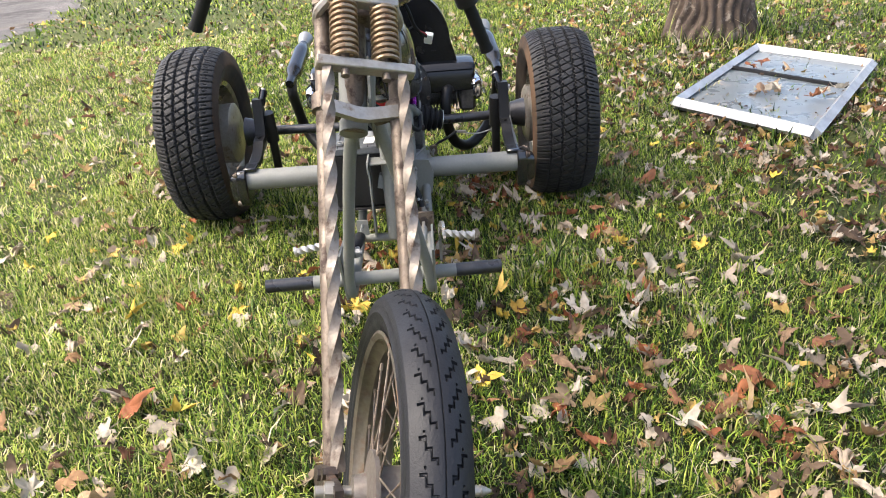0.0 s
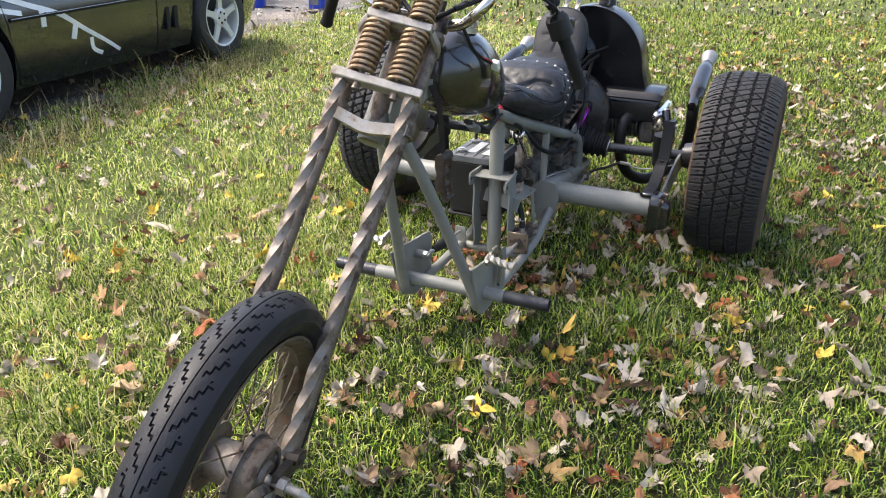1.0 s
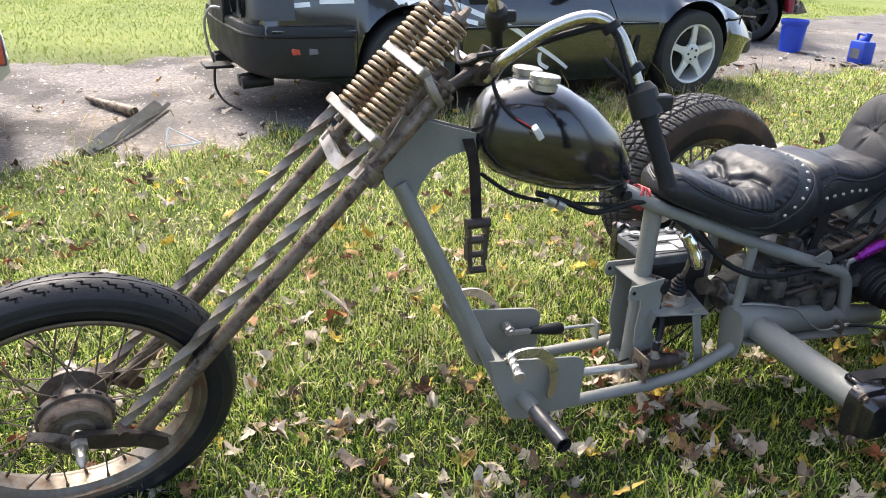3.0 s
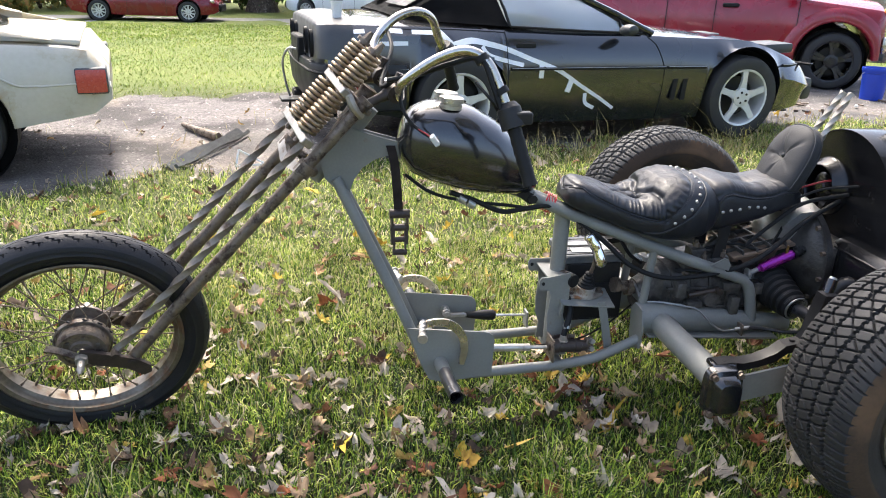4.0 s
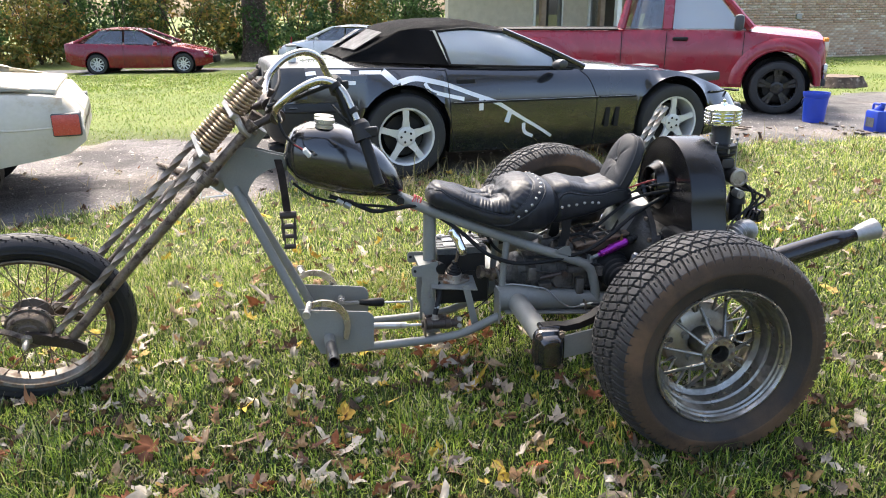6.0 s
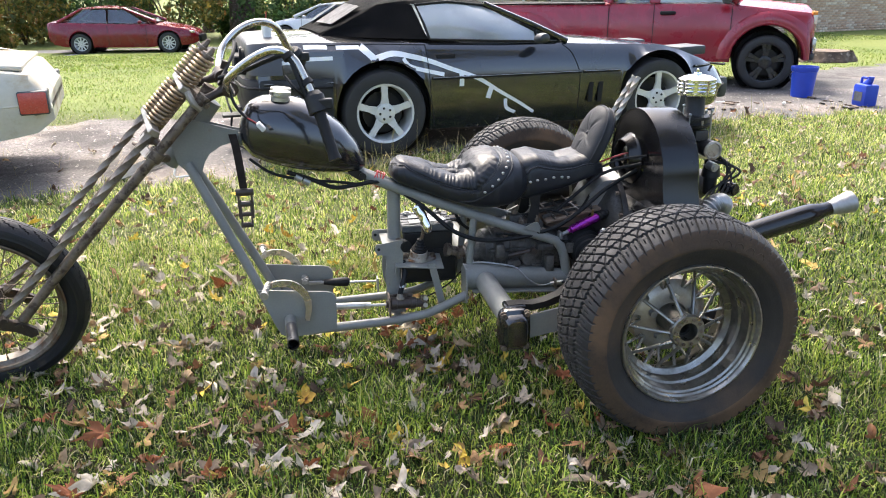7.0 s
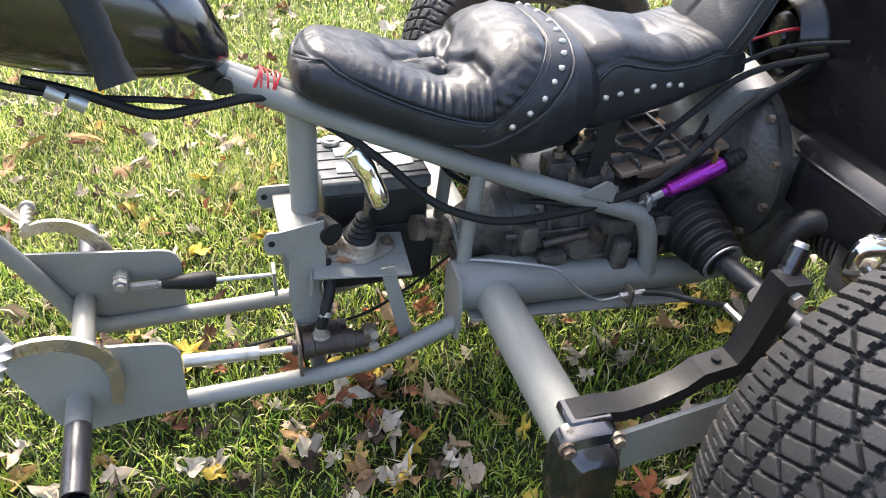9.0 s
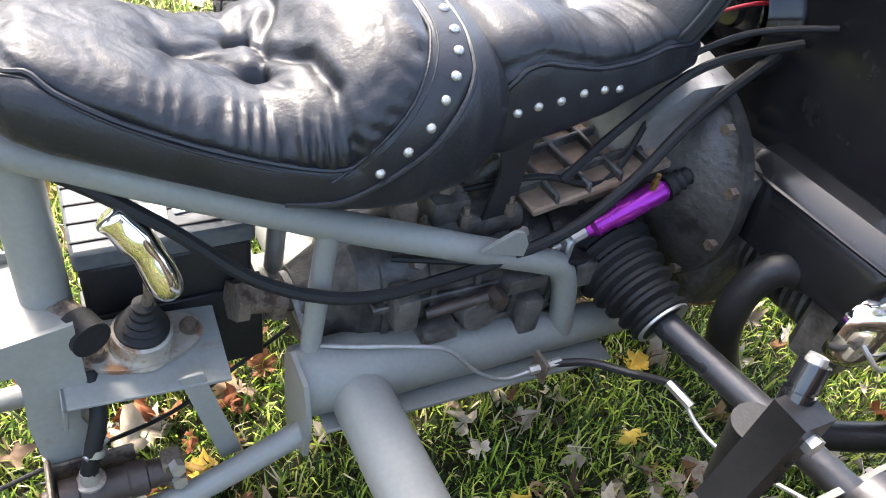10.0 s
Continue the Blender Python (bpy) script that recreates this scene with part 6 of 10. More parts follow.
def hoses():
    for name, pts, r, mt in (
        ("clutch_hose", [(1.05, -0.05, 0.66), (1.12, -0.05, 0.635), (1.2, -0.05, 0.60), (1.27, -0.04, 0.602), (1.36, -0.03, 0.605), (1.44, -0.04, 0.56), (1.52, -0.06, 0.50), (1.6, -0.085, 0.43), (1.70, -0.105, 0.395), (1.82, -0.105, 0.395), (1.9, -0.105, 0.408), (1.98, -0.105, 0.432), (2.06, -0.095, 0.478), (2.16, -0.07, 0.545), (2.287, -0.05, 0.607)], 0.0075, RUBBER),
        ("fuel_line", [(0.93, 0.0, 0.70), (1.0, -0.03, 0.655), (1.1, -0.04, 0.63), (1.22, -0.04, 0.615), (1.3, -0.035, 0.60)], 0.005, RUBBER),
        ("cable", [(1.98, -0.06, 0.47), (2.06, -0.05, 0.53), (2.16, -0.05, 0.6), (2.287, -0.075, 0.632)], 0.006, RUBBER),
        ("cable", [(2.02, 0.0, 0.54), (2.1, -0.03, 0.59), (2.2, -0.06, 0.645), (2.287, -0.11, 0.668)], 0.004, RUBBER),
        ("red_cable", [(2.12, 0.03, 0.6), (2.19, 0.01, 0.635), (2.27, -0.01, 0.66), (2.33, -0.04, 0.66)], 0.002, REDWIRE),
        ("red_cable", [(2.12, 0.03, 0.6), (2.18, 0.02, 0.625), (2.26, -0.005, 0.655), (2.33, -0.04, 0.66)], 0.002, REDWIRE),
        ("brake_line", [(1.655, -0.07, 0.3), (1.70, -0.10, 0.312), (1.78, -0.118, 0.302), (1.82, -0.128, 0.29), (1.86, -0.142, 0.25), (1.9, -0.148, 0.227), (1.94, -0.15, 0.23)], 0.003, ALLOY),
        ("brake_line", [(1.97, -0.152, 0.235), (2.02, -0.17, 0.238), (2.06, -0.21, 0.245), (2.085, -0.25, 0.262), (2.09, -0.27, 0.262)], 0.0055, SATIN),
        ("brake_line", [(2.09, -0.27, 0.262), (2.085, -0.31, 0.25), (2.09, -0.36, 0.25), (2.12, -0.45, 0.27)], 0.003, ALLOY),
        ("brake_line", [(1.28, -0.06, 0.165), (1.38, -0.02, 0.145), (1.5, 0.0, 0.15), (1.6, 0.02, 0.19), (1.66, 0.0, 0.26)], 0.003, SATIN),
    ):
        bm = bmesh.new()
        sweep(bm, catmull(pts, 6), r, 8)
        part(name, bm, mt, trike, "black cable" if mt is RUBBER else "")
    bm = bmesh.new()
    for i in range(9):
        m, _ = frame_to((1.335 + 0.004 * i, -0.004, 0.617 - 0.0018 * i), (1.437 + 0.004 * i, -0.004, 0.572 - 0.0018 * i))
        p = [m @ Vector((0.0285 * math.cos(a), 0.0285 * math.sin(a), 0.006 * math.sin(a + i))) for a in [2 * math.pi * k / 16 for k in range(17)]]
        sweep(bm, p, 0.0016, 5)
    part("red_wire_wrap", bm, REDWIRE, trike, "red wire wound round the backbone")
    bm = bmesh.new()
    for q in ((1.075, -0.05, 0.645), (1.10, -0.052, 0.632)):
        cyl(bm, Vector(q), Vector(q) + Vector((0.02, 0, -0.012)), 0.012, n=10)
    part("hose_joint", bm, ALLOY, trike)


hoses()


def pedals():
    for s in (-1, 1):
        y, dx = s * 0.15, (0 if s < 0 else -0.024)
        bm = bmesh.new()
        p = catmull([(0.952 + dx, y + s * 0.012, 0.297), (0.985 + dx, y + s * 0.012, 0.312), (1.035 + dx, y + s * 0.008, 0.306), (1.075 + dx, y, 0.27), (1.088 + dx, y, 0.22), (1.08 + dx, y, 0.168)], 6)
        bar = []
        for i, q in enumerate(p):
            t = (p[min(i + 1, len(p) - 1)] - p[max(i - 1, 0)]).normalized()
            n = Vector((-t.z, 0, t.x))
            bar.append([q + Vector((0, s * w * 0.004, 0)) + n * h * (0.0075 + 0.005 * math.sin(math.pi * i / (len(p) - 1))) for w, h in ((-1, -1), (1, -1), (1, 1), (-1, 1))])
        loft(bm, bar)
        pd = part("pedal_arm", bm, PATINA, trike, "curved bright flat steel pedal arm")
        bm = bmesh.new()
        sq = [(1, 1), (-1, 1), (-1, -1), (1, -1)]
        a, b = Vector((0.964 + dx, y + s * 0.008, 0.314)), Vector((0.952 + dx, y + s * 0.088, 0.306))
        sweep(bm, [a.lerp(b, i / 40) for i in range(41)], 0.0075, twist=80, sides=sq)
        part("pedal_bar", bm, CAPMETAL, pd, "twisted bright steel pedal bar")
        bm = bmesh.new()
        cyl(bm, b, b + (b - a).normalized() * 0.007, 0.014, n=18)
        part("pedal_end", bm, CAPMETAL, pd)
        bm = bmesh.new()
        if s > 0:
            cyl(bm, (1.075, 0.10, 0.206), (1.15, 0.10, 0.203), 0.005, n=8)
            box(bm, (1.115, 0.10, 0.2045), (0.05, 0.014, 0.012), None, 0.002)
            part("clevis", bm, ALLOY, pd)
            bm = bmesh.new()
            cyl(bm, (1.235, 0.10, 0.197), (1.34, 0.10, 0.192), 0.0045, n=8)
            part("push_rod", bm, ALLOY, pd)
            bm = bmesh.new()
            sweep(bm, [(1.145, 0.10, 0.203), (1.165, 0.10, 0.202), (1.2, 0.10, 0.2), (1.232, 0.10, 0.198), (1.24, 0.10, 0.197)], [0.009, 0.012, 0.0165, 0.018, 0.012], 14)
            part("rod_boot", bm, RUBBER, pd, "black rubber rod boot")
            bm = bmesh.new()
            cyl(bm, (1.078, 0.125, 0.217), (1.078, 0.098, 0.217), 0.014, n=16)
            part("pivot_boss", bm, GREY, pd)
            bm = bmesh.new()
            cyl(bm, (1.078, 0.098, 0.217), (1.078, 0.086, 0.217), 0.0135, n=6)
            cyl(bm, (1.078, 0.086, 0.217), (1.078, 0.08, 0.217), 0.0075, n=8)
            part("pivot_nut", bm, ALLOY, pd, "bright hexagon nut")
        else:
            cyl(bm, (1.18, -0.10, 0.188), (1.30, -0.10, 0.182), 0.0115, n=14)
            cyl(bm, (1.30, -0.10, 0.182), (1.365, -0.10, 0.179), 0.0055, n=8)
            part("push_rod", bm, CAPMETAL, pd, "scuffed steel push rod")
    # master cylinder on its bracket
    bm = bmesh.new()
    box(bm, (1.366, -0.1, 0.178), (0.006, 0.07, 0.072), None, 0.002)
    box(bm, (1.41, -0.068, 0.178), (0.088, 0.005, 0.05), None, 0.002)
    mc = part("cylinder_bracket", bm, RUST, trike, "rusty bent master cylinder bracket")
    bm = bmesh.new()
    sweep(bm, [Vector((x, -0.1 + 0.03 * (x - 1.37), 0.181 - 0.05 * (x - 1.37))) for x in (1.355, 1.37, 1.372, 1.39, 1.392, 1.44, 1.442, 1.46, 1.462, 1.49)], [0.014, 0.014, 0.022, 0.022, 0.019, 0.019, 0.021, 0.021, 0.017, 0.015], 18)
    part("master_cylinder", bm, DARKRUST, mc, "dark rusty brake master cylinder")
    bm = bmesh.new()
    lathe(bm, [(0.0, 0.016), (0.003, 0.016), (0.004, 0.011), (0.008, 0.011), (0.02, 0.009), (0.022, 0.0)], Matrix.Translation((1.405, -0.098, 0.197)), 18)
    inlet = part("brake_fitting", bm, OLDALLOY, mc, "tarnished washer and inlet stub")
    bm = bmesh.new()
    sweep(bm, catmull([(1.405, -0.098, 0.212), (1.415, -0.092, 0.245), (1.428, -0.075, 0.285), (1.425, -0.05, 0.32)], 6), 0.0095, 10)
    part("feed_hose", bm, RUBBER, inlet, "black feed hose with a wire clip")
    bm = bmesh.new()
    cyl(bm, (1.414, -0.093, 0.236), (1.417, -0.09, 0.244), 0.0115, n=12)
    cyl(bm, (1.405, -0.1, 0.24), (1.43, -0.082, 0.243), 0.0035, n=8)
    part("hose_clip", bm, ALLOY, inlet)
    bm = bmesh.new()
    box(bm, (1.49, -0.097, 0.178), (0.024, 0.026, 0.044), None, 0.003)
    block = part("outlet_block", bm, RUST, mc)
    for dz in (-0.008, 0.018):
        bm = bmesh.new()
        cyl(bm, (1.492, -0.108, 0.178 + dz), (1.494, -0.12, 0.181 + dz), 0.0085, n=6)
        part("block_bolt", bm, CAPMETAL, block, "pale bolt head")
    bm = bmesh.new()
    slab(bm, [(-0.02, -0.03), (0.02, -0.03), (0.018, 0.022), (-0.018, 0.022)], 0.006, Matrix.Translation((1.345, 0.10, 0.185)) @ Matrix(((0, 0, 1, 0), (1, 0, 0, 0), (0, 1, 0, 0), (0, 0, 0, 1))))
    part("cylinder_bracket", bm, GREY, trike)
    bm = bmesh.new()
    box(bm, (1.955, -0.15, 0.232), (0.006, 0.03, 0.036), None, 0.001)
    part("line_tab", bm, RUST, trike, "rusty brake line tab")
    for p, q in (((1.938, -0.15, 0.231), (1.985, -0.154, 0.236)), ((2.084, -0.25, 0.262), (2.09, -0.29, 0.258))):
        bm = bmesh.new()
        cyl(bm, p, q, 0.0065, n=6)
        part("line_fitting", bm, CAPMETAL, trike, "pale brake line fitting")
    for s in (-1, 1):
        bm = bmesh.new()
        slab(bm, [(1.845, 0.432), (1.905, 0.412), (1.908, 0.43), (1.9, 0.448), (1.888, 0.452)], 0.006, upright(s * 0.112))
        part("seat_tab", bm, GREY, trike)


pedals()

WEBBING = mat("stained_webbing", (0.03, 0.022, 0.018), (0.016, 0.012, 0.011), rough=0.85, scale=30, fine=400, bump=0.3, spec=0.2)
strap = thing("ratchet_strap", (0.9, -0.05, 0.5), "dark webbing strap with a rusty ratchet buckle, hanging from the neck", "strap")


def ratchet():
    bm = bmesh.new()
    web = []
    for p in catmull([(0.885, -0.03, 0.79), (0.895, -0.045, 0.74), (0.902, -0.05, 0.66), (0.907, -0.052, 0.59)], 5):
        web.append([p + Vector((a * 0.0125, b * 0.0013, 0)) for a, b in ((-1, -1), (1, -1), (1, 1), (-1, 1))])
    loft(bm, web)
    part("webbing", bm, WEBBING, strap, "dark brown stained webbing")
    tip = Matrix.Translation((0.908, -0.054, 0.0)) @ Matrix.Rotation(radians(90), 4, "Z")
    bm = bmesh.new()
    for k in (-0.021, 0.021):
        slab(bm, [(-0.013, 0.515), (0.012, 0.513), (0.017, 0.54), (0.009, 0.56), (0.016, 0.58), (0.014, 0.607), (-0.008, 0.61), (-0.014, 0.58), (-0.009, 0.55)], 0.006, tip @ upright(k))
    part("buckle", bm, DARKRUST, strap, "rusty ratchet buckle frame")
    bm = bmesh.new()
    for k in (-0.016, 0.016):
        slab(bm, [(-0.02, 0.487), (-0.004, 0.484), (0.004, 0.52), (0.006, 0.573), (-0.006, 0.576), (-0.012, 0.53)], 0.005, tip @ upright(k))
    part("buckle_handle", bm, DARKRUST, strap, "rusty ratchet handle")
    for y, z, r, h in ((-0.012, 0.493, 0.009, 0.02), (-0.004, 0.528, 0.008, 0.024), (0.0, 0.562, 0.01, 0.026), (0.0, 0.602, 0.013, 0.028)):
        bm = bmesh.new()
        cyl(bm, (0.908 - h, -0.054 + y, z), (0.908 + h, -0.054 + y, z), r, n=12)
        part("buckle_bar", bm, DARKRUST, strap)


ratchet()


# ---- ground ----
def ground_z(x, y):
    """Height of the earth: level round the trike, falling a little to the far road."""
    x, y = np.asarray(x, float), np.asarray(y, float)
    fall = np.clip((y - 8) / 16, 0, 1)
    left = np.clip((11 - x) / 5, 0, 1)
    lump = 0.012 * np.sin(x * 1.7 + 0.4) * np.cos(y * 1.3) + 0.006 * np.sin(x * 4.1 + y * 3.3)
    near = np.clip(np.hypot(x - 1.1, y) / 2.5 - 0.6, 0, 1)
    return GZ + lump * near - 0.62 * fall * left


def drive_mask(x, y):
    """1 on the gravel drive, 0 on the grass, ragged between."""
    x, y = np.asarray(x, float), np.asarray(y, float)
    near = np.interp(x, [-60, -1.3, -0.2, 0.5, 2.0, 5.0, 6.7, 12, 30], [-8, 2.35, 2.75, 2.95, 3.25, 4.25, 4.35, 5.2, 8.0])
    far = np.interp(x, [-60, -1.2, 0.5, 4.0, 6.5, 9.0, 10.2, 14, 30], [4.5, 5.8, 6.1, 6.9, 7.2, 8.3, 8.7, 9.6, 14])
    rag = 0.12 * np.sin(x * 5.3) + 0.09 * np.sin(x * 11.7 + 1.0) + 0.06 * np.sin(x * 23 + y * 9)
    return np.clip(np.minimum(y - near + rag, far - y + rag) / 0.25 + 0.3, 0, 1)


def ground_mat():
    m = bpy.data.materials.new("shade_dark_earth_and_gravel")
    m.use_nodes = True
    N, L = m.node_tree.nodes, m.node_tree.links
    bs = N["Principled BSDF"]
    tc = N.new("ShaderNodeTexCoord")

    def noise_at(s, d=6.0):
        n = N.new("ShaderNodeTexNoise")
        n.inputs["Scale"].default_value, n.inputs["Detail"].default_value = s, d
        L.new(tc.outputs["Object"], n.inputs["Vector"])
        return n.outputs["Fac"]

    def ramp(src, stops):
        r = N.new("ShaderNodeValToRGB")
        while len(r.color_ramp.elements) < len(stops):
            r.color_ramp.elements.new(0.5)
        for e, (p, c) in zip(r.color_ramp.elements, stops):
            e.position, e.color = p, (*c, 1)
        L.new(src, r.inputs[0])
        return r.outputs[0]

    def blend(f, a, b, kind="MIX"):
        x = N.new("ShaderNodeMix")
        x.data_type, x.blend_type = "RGBA", kind
        if isinstance(f, float):
            x.inputs["Factor"].default_value = f
        else:
            L.new(f, x.inputs["Factor"])
        L.new(a, x.inputs["A"])
        L.new(b, x.inputs["B"])
        return x.outputs["Result"]

    big, mid, fine, grit = noise_at(0.5), noise_at(5.0), noise_at(60.0), noise_at(140.0)
    # earth is near-black: the shade between grass blades is put into its colour
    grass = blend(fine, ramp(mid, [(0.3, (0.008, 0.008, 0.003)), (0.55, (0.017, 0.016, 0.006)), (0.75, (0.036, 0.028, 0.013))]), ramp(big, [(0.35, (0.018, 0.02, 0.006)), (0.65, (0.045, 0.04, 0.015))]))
    vor = N.new("ShaderNodeTexVoronoi")
    vor.inputs["Scale"].default_value = 55.0
    L.new(tc.outputs["Object"], vor.inputs["Vector"])
    bw = N.new("ShaderNodeRGBToBW")
    L.new(vor.outputs["Color"], bw.inputs[0])
    gravel = blend(mid, ramp(bw.outputs[0], [(0.15, (0.055, 0.05, 0.05)), (0.5, (0.13, 0.118, 0.115)), (0.85, (0.265, 0.24, 0.23))]),
                   ramp(big, [(0.36, (0.085, 0.078, 0.076)), (0.5, (0.135, 0.122, 0.116)), (0.64, (0.25, 0.195, 0.13))]))
    spill = noise_at(1.1, 8.0)
    gravel = blend(ramp(spill, [(0.47, (0.0, 0.0, 0.0)), (0.56, (0.85, 0.85, 0.85))]), gravel, ramp(fine, [(0.3, (0.022, 0.02, 0.02)), (0.7, (0.055, 0.05, 0.048))]))
    far = N.new("ShaderNodeAttribute")
    far.attribute_name = "meadow"
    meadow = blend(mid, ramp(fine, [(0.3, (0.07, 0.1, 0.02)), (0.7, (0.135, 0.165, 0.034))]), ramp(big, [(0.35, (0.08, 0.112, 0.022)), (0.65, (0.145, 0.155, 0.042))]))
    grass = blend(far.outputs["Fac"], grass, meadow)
    worn = N.new("ShaderNodeAttribute")
    worn.attribute_name = "asphalt"
    tar = blend(grit, ramp(mid, [(0.3, (0.045, 0.042, 0.042)), (0.6, (0.11, 0.103, 0.1))]), ramp(fine, [(0.35, (0.05, 0.047, 0.046)), (0.7, (0.16, 0.15, 0.14))]))
    wsum = N.new("ShaderNodeMath")
    wsum.operation = "MULTIPLY_ADD"
    L.new(mid, wsum.inputs[0])
    wsum.inputs[1].default_value = 1.2
    L.new(worn.outputs["Fac"], wsum.inputs[2])
    wcl = N.new("ShaderNodeMapRange")
    wcl.inputs["From Min"].default_value, wcl.inputs["From Max"].default_value = 0.85, 1.25
    L.new(wsum.outputs[0], wcl.inputs["Value"])
    gravel = blend(wcl.outputs[0], gravel, tar)
    at = N.new("ShaderNodeAttribute")
    at.attribute_name = "gravel"
    brk = N.new("ShaderNodeMath")
    brk.operation = "MULTIPLY_ADD"
    L.new(mid, brk.inputs[0])
    brk.inputs[1].default_value = 0.9
    sub = N.new("ShaderNodeMath")
    sub.operation = "MULTIPLY_ADD"
    L.new(at.outputs["Fac"], sub.inputs[0])
    sub.inputs[1].default_value, sub.inputs[2].default_value = 1.8, -0.85
    L.new(sub.outputs[0], brk.inputs[2])
    cl = N.new("ShaderNodeMapRange")
    cl.inputs["From Min"].default_value, cl.inputs["From Max"].default_value = 0.25, 0.6
    L.new(brk.outputs[0], cl.inputs["Value"])
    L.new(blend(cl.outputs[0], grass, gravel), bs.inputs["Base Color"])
    bs.inputs["Roughness"].default_value = 0.9
    bs.inputs["Specular IOR Level"].default_value = 0.25
    bp = N.new("ShaderNodeBump")
    bp.inputs["Strength"].default_value, bp.inputs["Distance"].default_value = 0.7, 0.02
    L.new(fine, bp.inputs["Height"])
    L.new(bp.outputs[0], bs.inputs["Normal"])
    return m


def ground():
    def axis(fine0, fine1, step, lo, hi):
        a = list(np.arange(fine0, fine1, step))
        s, v = step, fine0
        pre = []
        while v > lo:
            s *= 1.25
            v -= s
            pre.append(v)
        s, v = step, a[-1]
        while v < hi:
            s *= 1.25
            v += s
            a.append(v)
        return np.array(pre[::-1] + a)

    xs, ys = axis(-4, 10, 0.12, -400, 400), axis(-3, 9.5, 0.12, -300, 600)
    X, Y = np.meshgrid(xs, ys, indexing="ij")
    co = np.stack([X, Y, ground_z(X, Y)], -1).reshape(-1, 3)
    n = len(ys)
    i, j = np.meshgrid(np.arange(len(xs) - 1), np.arange(n - 1), indexing="ij")
    a = i * n + j
    faces = np.stack([a, a + n, a + n + 1, a + 1], -1).reshape(-1, 4)
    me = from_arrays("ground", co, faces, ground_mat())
    me.polygons.foreach_set("use_smooth", np.ones(len(faces), dtype=bool))
    att = me.attributes.new("gravel", "FLOAT", "POINT")
    att.data.foreach_set("value", drive_mask(X, Y).ravel().astype(np.float32))
    # the shade-dark earth stays only under the dense blades round the trike
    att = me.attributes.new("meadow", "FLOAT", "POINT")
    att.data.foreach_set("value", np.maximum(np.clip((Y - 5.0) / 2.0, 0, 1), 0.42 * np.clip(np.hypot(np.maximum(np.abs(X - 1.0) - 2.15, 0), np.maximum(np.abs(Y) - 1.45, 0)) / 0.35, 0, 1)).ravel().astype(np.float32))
    att = me.attributes.new("asphalt", "FLOAT", "POINT")
    patch = 0.75 * np.clip((X - 3.0) / 2.0, 0, 1) * (0.8 + 0.4 * np.sin(X * 2.3 + Y * 3)) + 0.7 * np.exp(-((X + 1.2) ** 2 + (Y - 3.0) ** 2) / 0.7) + 0.55 * np.exp(-((Y - 3.6 - 0.15 * X) / 0.45) ** 2) * (np.abs(X - 2.5) < 2.6)
    att.data.foreach_set("value", np.clip(patch, 0, 1).ravel().astype(np.float32))
    tagged(new("ground", me), "autumn lawn with a worn gravel drive", "lawn", kind="structure")


ground()


def blades(name, n, x0, x1, y0, y1, h, w, material, keep, label, seed, clump=0.0):
    """Grass blades, each a bent strip of three quads' worth of triangles, in one mesh."""
    r = np.random.default_rng(seed)
    x, y = r.uniform(x0, x1, n), r.uniform(y0, y1, n)
    ok = r.uniform(0, 1, n) < keep(x, y)
    x, y = x[ok], y[ok]
    n = len(x)
    z = ground_z(x, y)
    hh = h * r.lognormal(0, 0.35, n)
    if clump:
        hh *= 0.7 + clump * (np.sin(x * 3.1 + 1) * np.sin(y * 2.7) + np.sin(x * 8.3) * np.sin(y * 7.1 + 2)) ** 2
    ww = w * r.uniform(0.6, 1.4, n)
    az = r.uniform(0, 2 * np.pi, n)
    a0 = r.uniform(0.05, 0.95, n) ** 1.2
    a1 = a0 + r.uniform(0.15, 1.15, n)
    lean = np.stack([np.cos(az), np.sin(az), np.zeros(n)], -1)
    rise = np.array([0.0, 0.0, 1.0])
    tw = az + np.pi / 2 + r.normal(0, 0.6, n)
    side = np.stack([np.cos(tw), np.sin(tw), np.zeros(n)], -1) * (ww / 2)[:, None]
    base = np.stack([x, y, z - 0.004], -1)
    mid = base + (lean * np.sin(a0)[:, None] + rise * np.cos(a0)[:, None]) * (hh * 0.55)[:, None]
    tip = mid + (lean * np.sin(a1)[:, None] + rise * np.cos(a1)[:, None]) * (hh * 0.45)[:, None]
    co = np.stack([base - side * 0.8, base + side * 0.8, mid + side, mid - side, tip], 1).reshape(-1, 3)
    k = np.arange(n) * 5
    faces = np.concatenate([np.stack([k, k + 1, k + 2], -1), np.stack([k, k + 2, k + 3], -1), np.stack([k + 3, k + 2, k + 4], -1)])
    order = np.argsort(np.concatenate([np.arange(n) * 3, np.arange(n) * 3 + 1, np.arange(n) * 3 + 2]))
    me = from_arrays(name, co, faces[order], material)
    return tagged(new(name, me), label, "grass", kind="stuff")


# near-black first stops put the shade between blades into their own colour
GRASS = ramp_mat("grass_blades_and_gap_shade", [(0.0, (0.005, 0.011, 0.0025)), (0.3, (0.019, 0.044, 0.007)), (0.5, (0.095, 0.176, 0.02)), (0.72, (0.268, 0.366, 0.04)), (0.9, (0.445, 0.485, 0.09)), (0.96, (0.46, 0.4, 0.21)), (1.0, (0.6, 0.52, 0.36))], rough=0.45, translucent=0.19, scale=3.0, spec=0.22)


def drying(x, y):
    """Share of pale dry blades: none before the trike, most towards the drive."""
    return np.clip((y - 0.05 + 0.18 * np.sin(x * 2.3) + 0.1 * np.sin(x * 5.1 + 1)) / 1.0, 0, 0.92)


